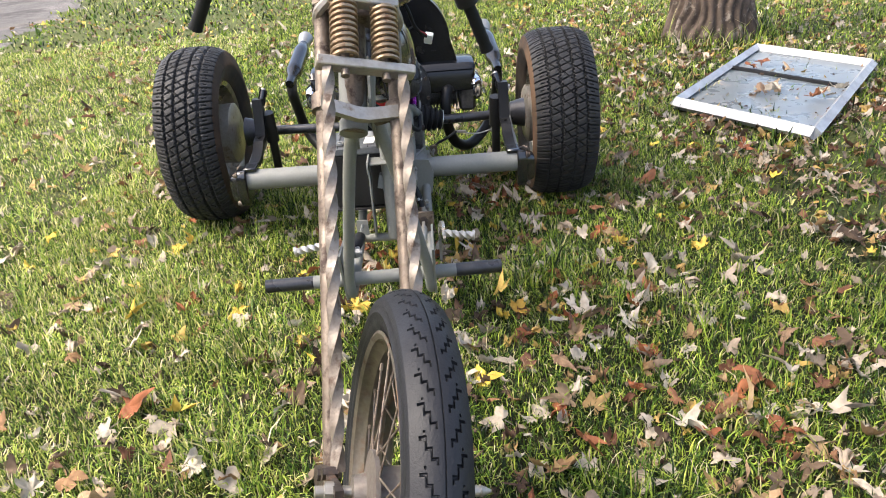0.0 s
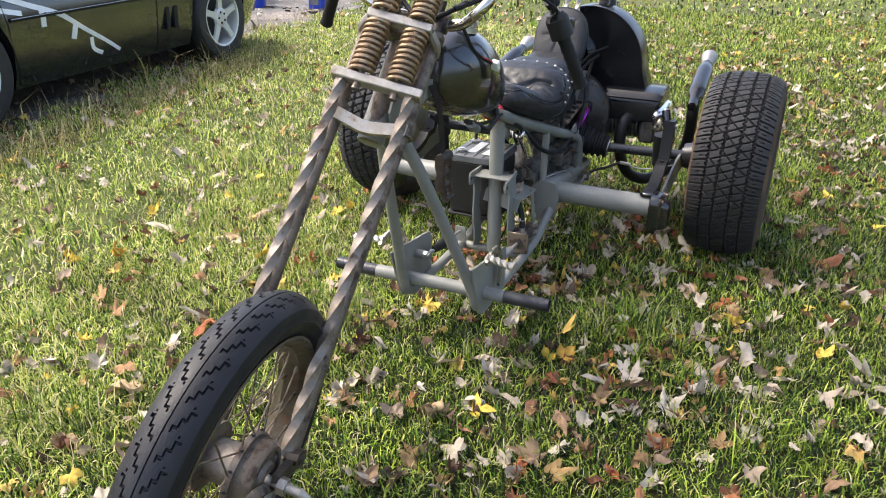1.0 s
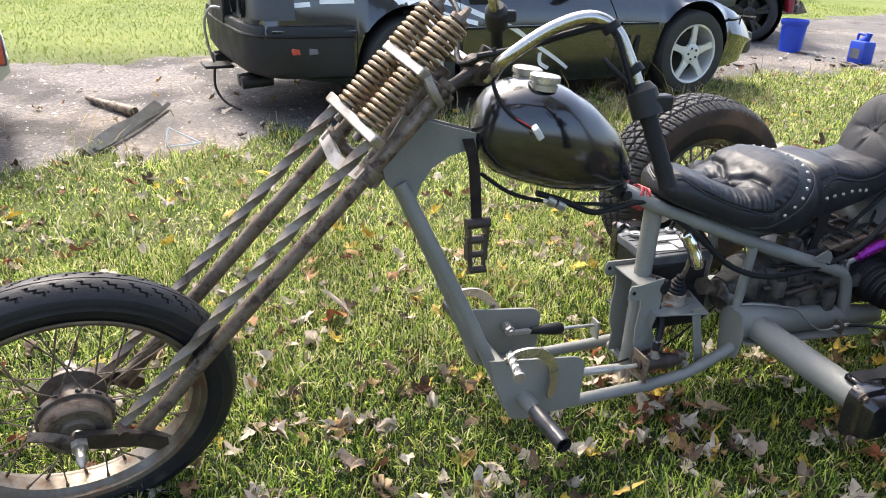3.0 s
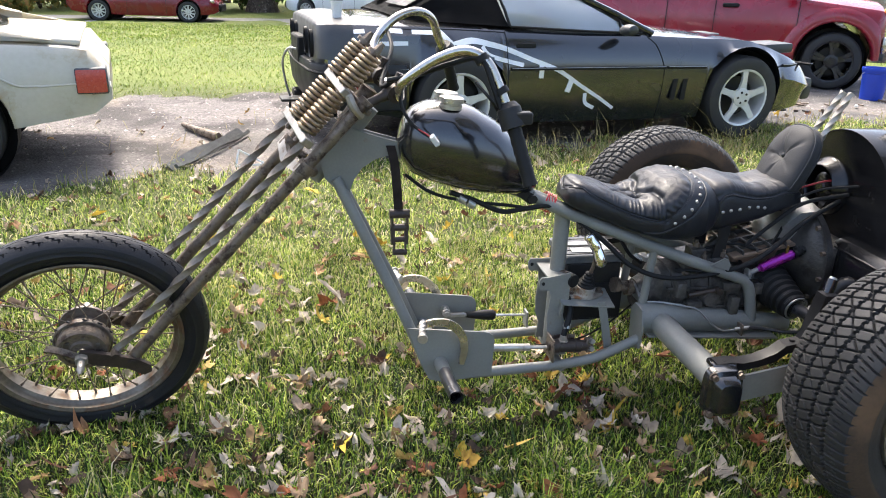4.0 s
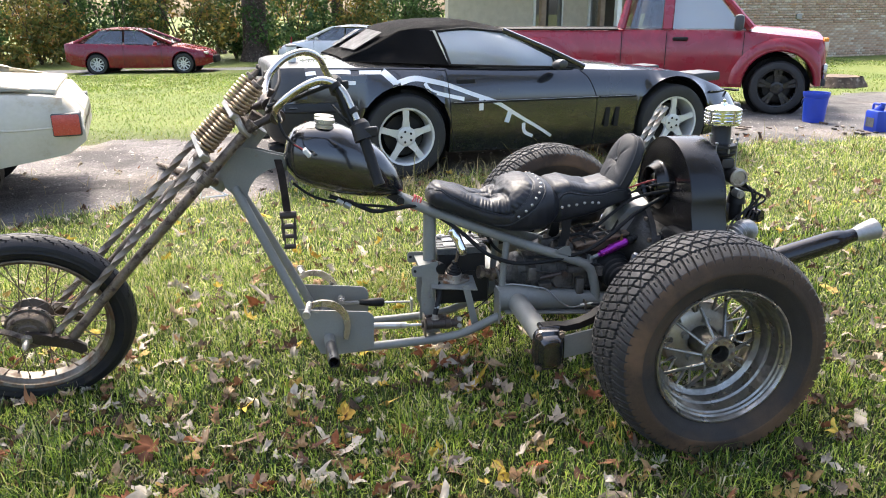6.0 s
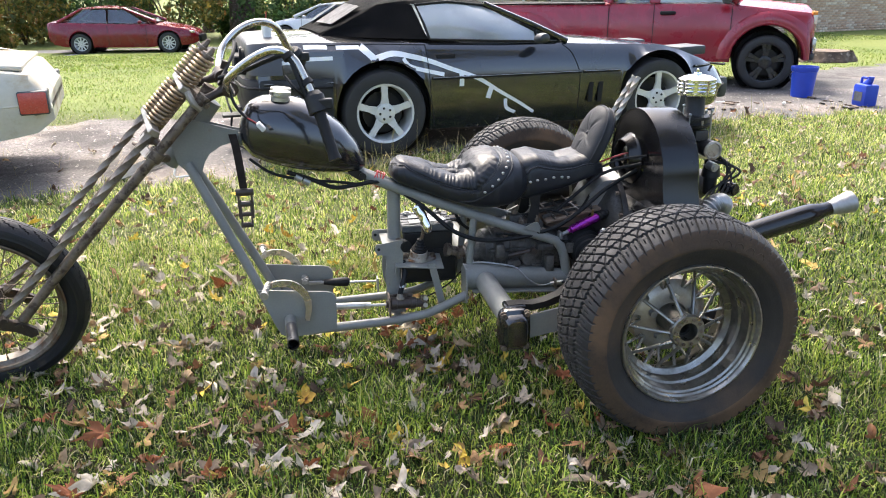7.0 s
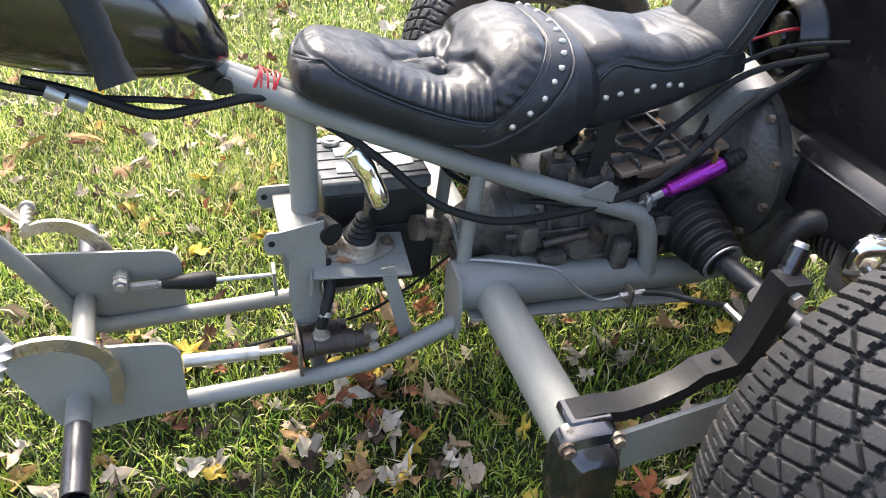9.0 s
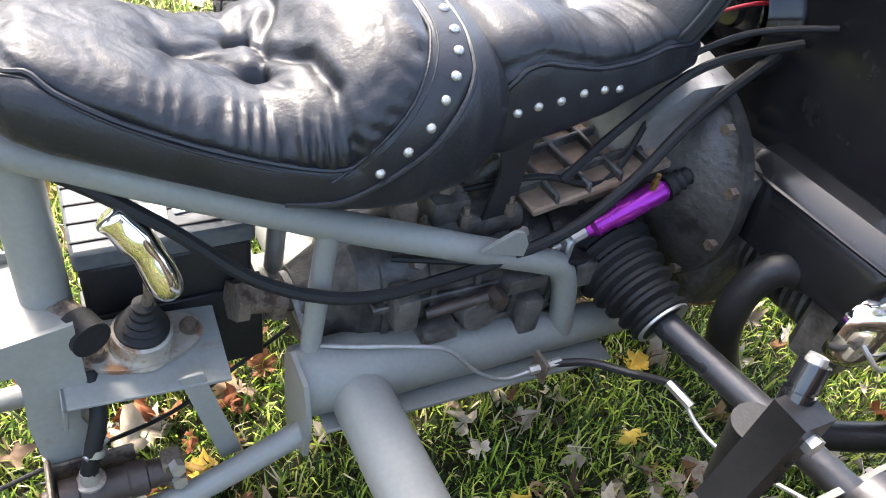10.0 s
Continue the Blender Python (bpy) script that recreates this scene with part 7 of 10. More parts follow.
PALEGRASS = ramp_mat("drying_grass_blades", [(0.0, (0.03, 0.055, 0.013)), (0.25, (0.1, 0.17, 0.032)), (0.45, (0.25, 0.35, 0.06)), (0.64, (0.45, 0.52, 0.11)), (0.8, (0.6, 0.58, 0.2)), (0.91, (0.62, 0.53, 0.3)), (1.0, (0.74, 0.66, 0.48))], rough=0.5, translucent=0.3, scale=3.0, spec=0.14)
FARGRASS = ramp_mat("meadow_grass_blades", [(0.0, (0.12, 0.19, 0.03)), (0.5, (0.19, 0.265, 0.045)), (0.85, (0.27, 0.3, 0.07)), (1.0, (0.38, 0.36, 0.17))], rough=0.55, translucent=0.3, scale=1.0)
lawn = lambda x, y: 1 - drive_mask(x, y)
blades("grass", 290000, -1.2, 3.2, -1.5, 1.5, 0.045, 0.0032, GRASS, lambda x, y: lawn(x, y) * (1 - drying(x, y)), "short green lawn grass with dry blades and shade-dark ones", 1, 0.3)
blades("grass", 150000, -1.2, 3.2, 0.0, 1.5, 0.043, 0.0032, PALEGRASS, lambda x, y: lawn(x, y) * drying(x, y), "paler drying lawn grass towards the drive", 7, 0.3)
blades("grass", 110000, -2.2, 7.0, 1.5, 4.6, 0.042, 0.0055, PALEGRASS, lawn, "paler drying lawn grass towards the drive", 2, 0.3)
blades("grass", 90000, -2.5, 9.0, -5.0, -1.5, 0.046, 0.0065, GRASS, lawn, "short green lawn grass with dry blades and shade-dark ones", 3, 0.3)
blades("grass", 110000, 3.2, 9.0, -1.5, 1.5, 0.044, 0.0048, GRASS, lawn, "short green lawn grass with dry blades and shade-dark ones", 4, 0.3)
blades("grass", 60000, -7.0, 13.0, 5.5, 14.0, 0.04, 0.01, FARGRASS, lawn, "paler open grass beyond the drive", 5, 0.2)
blades("grass", 70000, -16.0, 16.0, 14.0, 23.6, 0.05, 0.022, FARGRASS, lawn, "paler open grass beyond the drive", 8, 0.2)
blades("grass", 50000, -6.0, 14.0, -8.0, 5.6, 0.06, 0.018, GRASS, lambda x, y: lawn(x, y) * ((x > 9) | (y < -5) | ((y > 1.5) & (x > 7)) | ((y > 1.5) & (x < -2.2)) | ((np.abs(y) < 1.5) & (x < -1.2)) | ((y < -1.5) & (x < -2.5))), "short green lawn grass with dry blades and shade-dark ones", 6, 0.3)


# ---- cars ----
def wheel_disc(parent, c, R, rim, w, out, spokes, tyre_m, rim_m, black=None, name="wheel"):
    """A car wheel at c; out: +1 or -1, the side its face looks to along y."""
    m = Matrix.Translation(c) @ Matrix(((1, 0, 0, 0), (0, 0, out, 0), (0, -out, 0, 0), (0, 0, 0, 1)))
    bm = bmesh.new()
    lathe(bm, [(w, rim * 1.0), (w + 0.008, rim * 1.02), (w + 0.014, rim * 1.25), (w + 0.006, R * 0.95), (w - 0.025, R), (-w, R), (-w - 0.02, rim * 1.2), (-w, rim)], m, 48, closed=True)
    tw = part(name, bm, tyre_m, parent, "black road tyre")
    bm = bmesh.new()
    lathe(bm, [(w - 0.002, rim * 1.03), (w + 0.008, rim * 1.0), (w + 0.004, rim * 0.94), (w - 0.02, rim * 0.91), (-w, rim * 0.88), (-w, rim * 0.97), (0, rim * 0.95)], m, 48, closed=True)
    k = len(spokes)
    for a, r0, r1, w0, w1 in spokes:
        ca, sa = math.cos(a), math.sin(a)
        ring = []
        for r, hw, z in ((r0, w0, w - 0.015), ((r0 + r1) / 2, (w0 + w1) / 2 * 0.72, w - 0.004), (r1, w1, w - 0.004)):
            ring.append([m @ Vector((r * ca - hw * sa * q, r * sa + hw * ca * q, z - d)) for q, d in ((-1, 0), (1, 0), (1, 0.02), (-1, 0.02))])
        loft(bm, ring)
    lathe(bm, [(w - 0.03, rim * 0.36), (w - 0.008, rim * 0.33), (w - 0.002, rim * 0.26), (w - 0.004, rim * 0.12), (w - 0.004, 0.0)], m, 24)
    part("rim", bm, rim_m, tw, "alloy rim")
    bm = bmesh.new()
    lathe(bm, [(-0.0, 0.0), (-0.0, rim * 0.7), (-0.03, rim * 0.7), (-0.03, 0)], m, 24)
    for i in range(5):
        a = 2 * math.pi * (i + 0.5) / 5
        cyl(bm, m @ Vector((rim * 0.19 * math.cos(a), rim * 0.19 * math.sin(a), w - 0.015)), m @ Vector((rim * 0.19 * math.cos(a), rim * 0.19 * math.sin(a), w + 0.002)), rim * 0.045, n=6)
    part("brake_disc", bm, SATIN, tw)
    return tw


def car_shell(bm, xs, table, arches, lean=0.0):
    """Lower body: for each x the bottom, half width, mid height, shoulder height and the crown's height; wheel arches cut in."""
    keys = [t[0] for t in table]
    rings = []
    for x in xs:
        zb, w, zm, zs, zt = (float(np.interp(x, keys, [t[k] for t in table])) for k in range(1, 6))
        lip = 0.0
        za = zb
        for xc, zc, r in arches:
            if abs(x - xc) < r:
                za = max(za, zc + math.sqrt(r * r - (x - xc) ** 2))
            lip = max(lip, 0.018 * max(0, 1 - abs(abs(x - xc) - r) / 0.12) if abs(x - xc) < r + 0.12 else 0)
        z1 = za if za > zb else zb
        zmm = max(zm, za + 0.03)
        zss = max(zs, za + 0.07)
        half = [(0.0, z1), (w - 0.13, z1), (w - 0.035 + lip - lean, z1 + 0.005), (w - 0.01 + lip - lean * (0.2 if za > zb else 0.7), z1 + 0.03 if za > zb else zb + 0.12), (w, zmm), (w - 0.008 - lean * 0.75, zss - 0.06), (w - 0.05 - lean, zss), (w * 0.72, zss + (zt - zss) * 0.62), (w * 0.38, zss + (zt - zss) * 0.93), (0.0, zt)]
        ring = [Vector((x, y, z)) for y, z in half] + [Vector((x, -y, z)) for y, z in half[-2:0:-1]]
        rings.append(ring)
    return loft(bm, rings)


def stations(x0, x1, arches, n=40):
    xs = set(np.linspace(x0, x1, n).round(4).tolist())
    for xc, zc, r in arches:
        xs |= set((xc + r * np.cos(np.linspace(0, math.pi, 19))).round(4).tolist())
        xs |= {round(xc - r - 0.001, 4), round(xc + r + 0.001, 4)}
    return sorted(x for x in xs if x0 <= x <= x1)


def put_car(ob, m):
    ob.matrix_basis = m


CARBLACK = mat("worn_black_car_paint", (0.008, 0.0092, 0.012), (0.012, 0.0135, 0.017), rough=0.22, scale=4, fine=50, bump=0.02, rough_var=0.08, spec=0.6, coat=1.0)
CARBUMP = mat("faded_black_bumper", (0.034, 0.035, 0.038), (0.048, 0.05, 0.053), rough=0.45, scale=6, fine=80, bump=0.05)
DARKRED = mat("dark_metallic_red_paint", (0.19, 0.004, 0.017), (0.14, 0.003, 0.012), rough=0.25, scale=5, fine=70, bump=0.02, coat=0.25)
CARRED = mat("metallic_red_paint", (0.27, 0.01, 0.026), (0.2, 0.007, 0.019), rough=0.3, scale=5, fine=70, bump=0.02, coat=0.45)
CARWHITE = mat("dirty_white_paint", (0.5, 0.475, 0.41), (0.42, 0.39, 0.31), rough=0.4, scale=2.2, fine=40, bump=0.03, stain=(0.34, 0.27, 0.17), stain_at=0.57, stain_scale=2.2)
CLEANWHITE = mat("white_car_paint", (0.72, 0.73, 0.74), (0.66, 0.67, 0.68), rough=0.25, bump=0.02, coat=0.5)
CANVAS = mat("black_canvas", (0.005, 0.005, 0.006), (0.009, 0.009, 0.0105), rough=0.9, scale=12, fine=260, bump=0.4, spec=0.2)
GLASS = glass_mat("dark_car_glass", (0.02, 0.026, 0.03), 0.02, 0.25)
# pale tint stands in for the bright sky mirrored in the windows
SKYGLASS = glass_mat("sky_tinted_glass", (0.42, 0.47, 0.49), 0.04, 0.1)
SILVER = mat("silver_painted_alloy", (0.62, 0.62, 0.61), (0.52, 0.52, 0.5), rough=0.4, metal=0.25, scale=8, fine=80, bump=0.05)
GREYRIM = mat("dull_grey_rim", (0.34, 0.34, 0.32), (0.26, 0.26, 0.24), rough=0.45, metal=0.4, bump=0.06)
BLACKRIM = mat("black_alloy_rim", (0.015, 0.015, 0.016), (0.022, 0.022, 0.023), rough=0.3, metal=0.2, bump=0.03)
REDLAMP = mat("red_lamp_lens", (0.5, 0.09, 0.065), (0.36, 0.04, 0.03), rough=0.2, scale=60, bump=0.1)
VINYL = mat("clouded_vinyl", (0.16, 0.16, 0.17), (0.1, 0.1, 0.108), rough=0.5, scale=14, fine=60, bump=0.05)
DECAL = mat("white_vinyl", (0.78, 0.79, 0.80), (0.7, 0.71, 0.72), rough=0.4, bump=0.02)
CARTYRE = mat("car_tyre", (0.012, 0.012, 0.013), (0.02, 0.0195, 0.019), rough=0.65, scale=10, fine=120, bump=0.15)


def five(r0, r1, w0, w1, a0=0.0, n=5):
    return [(a0 + 2 * math.pi * i / n, r0, r1, w0, w1) for i in range(n)]


CAR_TAB = [(-1.0, 0.5, 0.66, 0.62, 0.85, 0.875), (-0.985, 0.45, 0.77, 0.6, 0.872, 0.9), (-0.93, 0.36, 0.83, 0.55, 0.882, 0.92), (-0.7, 0.28, 0.868, 0.585, 0.885, 0.935), (-0.3, 0.22, 0.897, 0.585, 0.878, 0.935), (0.0, 0.2, 0.905, 0.585, 0.87, 0.93),
           (0.4, 0.18, 0.893, 0.585, 0.853, 0.905), (1.0, 0.17, 0.885, 0.585, 0.838, 0.885), (1.55, 0.17, 0.884, 0.585, 0.822, 0.872), (1.75, 0.17, 0.886, 0.585, 0.812, 0.86), (2.1, 0.18, 0.895, 0.585, 0.8, 0.835), (2.443, 0.19, 0.902, 0.585, 0.785, 0.8),
           (2.7, 0.19, 0.892, 0.5, 0.73, 0.745), (2.95, 0.2, 0.865, 0.47, 0.645, 0.67), (3.15, 0.22, 0.8, 0.42, 0.56, 0.59), (3.28, 0.25, 0.71, 0.4, 0.49, 0.515), (3.34, 0.3, 0.6, 0.38, 0.435, 0.45)]


def ribbon(hull, pts, width, taper=1.0):
    """A thin vinyl stroke of even width along side-view points, laid on the flank."""
    p = [Vector((a, 0, b)) for a, b in pts]
    q = catmull(p, 6) if len(p) > 2 else [p[0].lerp(p[1], i / 5) for i in range(6)]
    bm = bmesh.new()
    rows = []
    for i, c in enumerate(q):
        t = (q[min(i + 1, len(q) - 1)] - q[max(i - 1, 0)]).normalized()
        n = Vector((-t.z, 0, t.x))
        w = width * (1 + (taper - 1) * i / (len(q) - 1))
        row = []
        for k in (-0.5, 0.0, 0.5):
            r = c + n * (k * w)
            y = hull.ray_cast(Vector((r.x, -2, r.z)), Vector((0, 1, 0)))[0]
            row.append(Vector((r.x, (y.y if y else -0.885), r.z)))
        rows.append([v + Vector((0, -0.0035, 0)) for v in row] + [v + Vector((0, 0.003, 0)) for v in row[::-1]])
    loft(bm, rows)
    return bm


def sports_car():
    c = thing("sports_car", (0, 0, 0), "black soft-top sports car with white side decal, parked on gravel", "car")
    ar = [(0.0, 0.34, 0.375), (2.443, 0.34, 0.375)]
    keys = [t[0] for t in CAR_TAB]
    wide = lambda x: float(np.interp(x, keys, [t[2] for t in CAR_TAB]))
    bm = car_shell(bmesh.new(), stations(-1.0, 3.34, ar, 70), CAR_TAB, ar, 0.05)
    hull = BVHTree.FromBMesh(bm)
    part("body", bm, CARBLACK, c, "gloss black body shell", sharp=30)
    skin = lambda x, z, s: hull.ray_cast(Vector((x, s * 2, z)), Vector((0, -s, 0)))[0] or Vector((x, s * wide(x), z))
    for s in (-1, 1):
        for a, b in ((-0.9, -0.39), (0.39, 1.69), (1.71, 2.05), (2.83, 3.2)):
            pts = [skin(a + (b - a) * i / 10, 0.59, s) for i in range(11)]
            bm = bmesh.new()
            sweep(bm, [p + Vector((0, s * 0.003, 0)) for p in pts], 0.012, 6)
            strip = part("rub_strip", bm, RUBBER, c)
            bm = bmesh.new()
            sweep(bm, [p + Vector((0, s * 0.012, 0.006)) for p in pts], 0.003, 5)
            part("strip_edge", bm, ALLOY, strip, "thin bright strip edge")
        for line in ([(0.352, 0.85), (0.36, 0.7), (0.372, 0.5), (0.4, 0.3), (0.42, 0.2)], [(1.55, 0.81), (1.62, 0.74), (1.675, 0.6), (1.69, 0.45), (1.69, 0.2)], [(-0.42, 0.86), (-0.1, 0.862), (0.2, 0.85), (0.35, 0.842)]):
            bm = bmesh.new()
            sweep(bm, [skin(p.x, p.z, s) for p in catmull([Vector((a, 0, b)) for a, b in line], 5)], 0.0045, 5)
            part("panel_gap", bm, RUBBER, c)
        for x in (1.78, 1.87):
            bm = bmesh.new()
            slab(bm, [(x, 0.5), (x + 0.04, 0.5), (x + 0.028, 0.335), (x - 0.012, 0.335)], 0.016, upright(s * (wide(x) - 0.016)))
            part("side_vent", bm, RUBBER, c)
        bm = bmesh.new()
        box(bm, (0.51, s * (wide(0.5) - 0.036), 0.755), (0.155, 0.018, 0.034), None, 0.005)
        part("door_handle", bm, RUBBER, c)
        bm = bmesh.new()
        rings = []
        for t, k in ((0, 0.3), (0.03, 0.8), (0.09, 1.0), (0.15, 0.95), (0.19, 0.75), (0.2, 0.4)):
            rings.append([Vector((1.3 + 0.055 * k * math.cos(a) - 0.1 * t, s * (0.84 + t), 0.862 + 0.042 * k * math.sin(a) + 0.1 * t)) for a in [2 * math.pi * i / 16 for i in range(16)]])
        loft(bm, rings)
        part("door_mirror", bm, CARBUMP, c, "black door mirror")
        for xw in (0.0, 2.443):
            wheel_disc(c, (xw, s * 0.79, 0.34), 0.333, 0.228, 0.11, s, five(0.05, 0.222, 0.038, 0.026, 0.32), CARTYRE, SILVER)
            bm = bmesh.new()
            lathe(bm, [(-0.12, 0.37), (0.1, 0.375)], Matrix.Translation((xw, s * 0.72, 0.34)) @ Matrix.Rotation(radians(-90), 4, "X"), 40)
            lathe(bm, [(0.0, 0.0), (0.0, 0.37)], Matrix.Translation((xw, s * 0.58, 0.34)) @ Matrix.Rotation(radians(-90), 4, "X"), 40)
            part("wheel_well", bm, RUBBER, c)
        for x, lx, m_, lab in ((-0.745, 0.1, REDLAMP, "red side marker lamp"), (-0.625, 0.13, VINYL, "pale marker reflector")):
            bm = bmesh.new()
            box(bm, (x, s * (wide(x) + 0.0), 0.475), (lx, 0.03, 0.042), None, 0.006)
            part("side_marker", bm, m_, c, lab)
        for y in (0.3, 0.57):
            bm = bmesh.new()
            m = Matrix.Translation((-0.992, s * y, 0.745)) @ Matrix.Rotation(radians(-90), 4, "Y") @ Matrix.Diagonal((1.0, 0.62, 1.0, 1))
            lathe(bm, [(0.03, 0.086), (0.036, 0.094), (0.0, 0.1), (-0.01, 0.1), (-0.01, 0.0), (0.004, 0.0), (0.006, 0.084)], m, 28)
            part("tail_lamp", bm, RUBBER, c, "tall oval blacked-out tail lamp")
        for y in (0.42, 0.52):
            bm = bmesh.new()
            cyl(bm, (-0.84, s * y, 0.25), (-1.04, s * y, 0.235), 0.042, n=18)
            cyl(bm, (-1.042, s * y, 0.2348), (-1.03, s * y, 0.2355), 0.034, n=18)
            part("tailpipe", bm, SATIN, c, "dark tailpipe")
    tail = [(x - 0.006, 0.6, w + 0.006, 0.66, zs + 0.004, zt + 0.004) for x, zb, w, zm, zs, zt in CAR_TAB[:4]]
    bm = car_shell(bmesh.new(), [-1.006, -1.0, -0.99, -0.97, -0.93, -0.87, -0.8, -0.76], tail, [], 0.03)
    part("rear_fascia", bm, CARBUMP, c, "faded grey rear fascia with sharp upper edge")
    # bumper cover: from one rear arch round the tail to the other
    def plan(dx, dy):
        half = [(-0.4, 0.902), (-0.6, 0.893), (-0.78, 0.872), (-0.92, 0.83), (-1.0, 0.75), (-1.045, 0.6), (-1.06, 0.3), (-1.065, 0.0)]
        half = [(x + (dx if x < -0.9 else 0), y - dy) for x, y in half]
        return half + [(x, -y) for x, y in half[-2::-1]]

    bm = bmesh.new()
    rings = [[Vector((x, y, z)) for x, y in plan(dx, dy)] for z, dx, dy in ((0.3, 0.07, 0.05), (0.315, 0.04, 0.02), (0.36, 0.015, 0.004), (0.5, 0.0, 0.0), (0.6, 0.0, 0.0), (0.622, 0.008, 0.006), (0.63, 0.04, 0.03))]
    loft(bm, [[r[i] for r in rings] for i in range(len(rings[0]))], closed=False, caps=False)
    bmesh.ops.solidify(bm, geom=bm.faces[:], thickness=0.012)
    bump = part("rear_bumper", bm, CARBUMP, c, "faded black rear bumper cover")
    bm = bmesh.new()
    sweep(bm, [Vector((x - (0.004 if x < -0.9 else 0), y * 1.004, 0.565)) for x, y in plan(0.0, 0.0)], 0.01, 6)
    part("rub_strip", bm, RUBBER, bump)
    bm = bmesh.new()
    box(bm, (-1.0, 0.0, 0.66), (0.14, 0.42, 0.2), None, 0.012)
    part("plate_recess", bm, RUBBER, c)
    hitch = part("tow_hitch", box(bmesh.new(), (-1.1, -0.02, 0.27), (0.2, 0.2, 0.02), None, 0.006), SATIN, c, "flat black tow hitch with a hanging cable")
    for p, r, m_ in (([(-1.06, -0.12, 0.66), (-1.13, -0.1, 0.66), (-1.17, -0.06, 0.56), (-1.15, -0.03, 0.4), (-1.12, -0.02, 0.29)], 0.009, ALLOY), ([(-1.12, -0.04, 0.27), (-1.14, -0.1, 0.14), (-1.1, -0.2, 0.05), (-1.02, -0.32, 0.012)], 0.009, RUBBER)):
        bm = bmesh.new()
        sweep(bm, catmull(p, 6), r, 8)
        part("tow_cable", bm, m_, hitch)
    # white vinyl swoosh of plain strokes along the near flank
    for pts, w, tp in (([(-0.1, 0.745), (-0.04, 0.765), (0.083, 0.79), (0.22, 0.765), (0.357, 0.73), (0.559, 0.655), (0.767, 0.58), (0.981, 0.455), (1.15, 0.36), (1.285, 0.275)], 0.046, 0.5), ([(0.632, 0.63), (0.634, 0.521)], 0.038, 1), ([(0.895, 0.515), (0.866, 0.412)], 0.042, 1),
                       ([(1.022, 0.4), (1.036, 0.325), (1.115, 0.282)], 0.03, 0.9), ([(0.16, 0.752), (0.225, 0.685), (0.487, 0.618)], 0.03, 1), ([(-0.165, 0.85), (-0.062, 0.75)], 0.055, 0.9),
                       ([(-0.59, 0.852), (-0.5, 0.852), (-0.415, 0.848)], 0.03, 1), ([(-0.6, 0.766), (-0.383, 0.77)], 0.028, 1), ([(-0.35, 0.845), (-0.175, 0.842)], 0.028, 1),
                       ([(-0.9, 0.83), (-0.68, 0.848)], 0.026, 1), ([(-0.86, 0.735), (-0.66, 0.752)], 0.028, 1)):
        part("decal_stroke", ribbon(hull, pts, w, tp), DECAL, c, "white vinyl stroke")
    # canvas roof with a clouded clear rear window, glass and pillars
    bm = bmesh.new()
    rf = []
    for x, zc, ze, we in ((-0.43, 0.945, 0.935, 0.58), (-0.38, 0.975, 0.955, 0.6), (-0.24, 1.06, 1.015, 0.615), (-0.1, 1.135, 1.085, 0.62), (0.03, 1.195, 1.14, 0.615), (0.2, 1.225, 1.16, 0.61), (0.4, 1.238, 1.165, 0.605), (0.55, 1.24, 1.162, 0.6), (0.75, 1.22, 1.15, 0.595), (0.95, 1.18, 1.122, 0.585)):
        rf.append([Vector((x, we * k, ze + (zc - ze) * (1 - abs(k) ** 2.4) - (0.02 if abs(k) == 1 else 0))) for k in (1, 0.97, 0.85, 0.55, 0.25, 0, -0.25, -0.55, -0.85, -0.97, -1)])
    loft(bm, rf, closed=False, caps=False)
    bmesh.ops.solidify(bm, geom=bm.faces[:], thickness=0.012)
    top = part("soft_top", bm, CANVAS, c, "black canvas folding top")
    for s in (-1, 1):
        bm = bmesh.new()
        q = [(-0.42, 0.6, 0.92), (-0.177, 0.72, 0.91), (0.39, 0.8, 0.882), (0.375, 0.78, 0.91), (0.3, 0.635, 1.14), (0.1, 0.628, 1.155), (0.0, 0.63, 1.125), (-0.12, 0.632, 1.07), (-0.26, 0.628, 1.0), (-0.38, 0.61, 0.95)]
        cen = Vector((0.0, s * 0.70, 1.01))
        vs = [bm.verts.new(Vector((a, s * b, z))) for a, b, z in q]
        vc = bm.verts.new(cen)
        for i in range(len(vs)):
            bm.faces.new((vs[i], vs[(i + 1) % len(vs)], vc))
        bmesh.ops.solidify(bm, geom=bm.faces[:], thickness=0.01)
        part("side_canvas", bm, CANVAS, top, sharp=60)
        bm = bmesh.new()
        bm.faces.new([bm.verts.new(Vector((a, s * b, z + 0.012))) for a, b, z in ((-0.375, 0.12, 0.998), (-0.33, 0.555, 0.99), (-0.1, 0.56, 1.122), (-0.13, 0.12, 1.14))])
        bmesh.ops.solidify(bm, geom=bm.faces[:], thickness=0.006)
        part("rear_panel", bm, VINYL, top, "clouded clear vinyl rear window")
        bm = bmesh.new()
        low = catmull([Vector(p) for p in ((0.4, s * 0.8, 0.884), (0.75, s * 0.803, 0.865), (1.1, s * 0.8, 0.85), (1.46, s * 0.785, 0.838))], 5)
        high = catmull([Vector(p) for p in ((0.335, s * 0.632, 1.13), (0.5, s * 0.622, 1.15), (0.7, s * 0.612, 1.145), (0.91, s * 0.6, 1.118))], 5)
        loft(bm, [[a.lerp(b, t) + Vector((0, s * 0.022 * math.sin(math.pi * t), 0)) for t in (0, 0.2, 0.4, 0.6, 0.8, 1)] for a, b in zip(low, high)], closed=False, caps=False)
        bmesh.ops.solidify(bm, geom=bm.faces[:], thickness=0.006)
        part("side_window", bm, SKYGLASS, c, "side window with pale sky reflection in its tint")
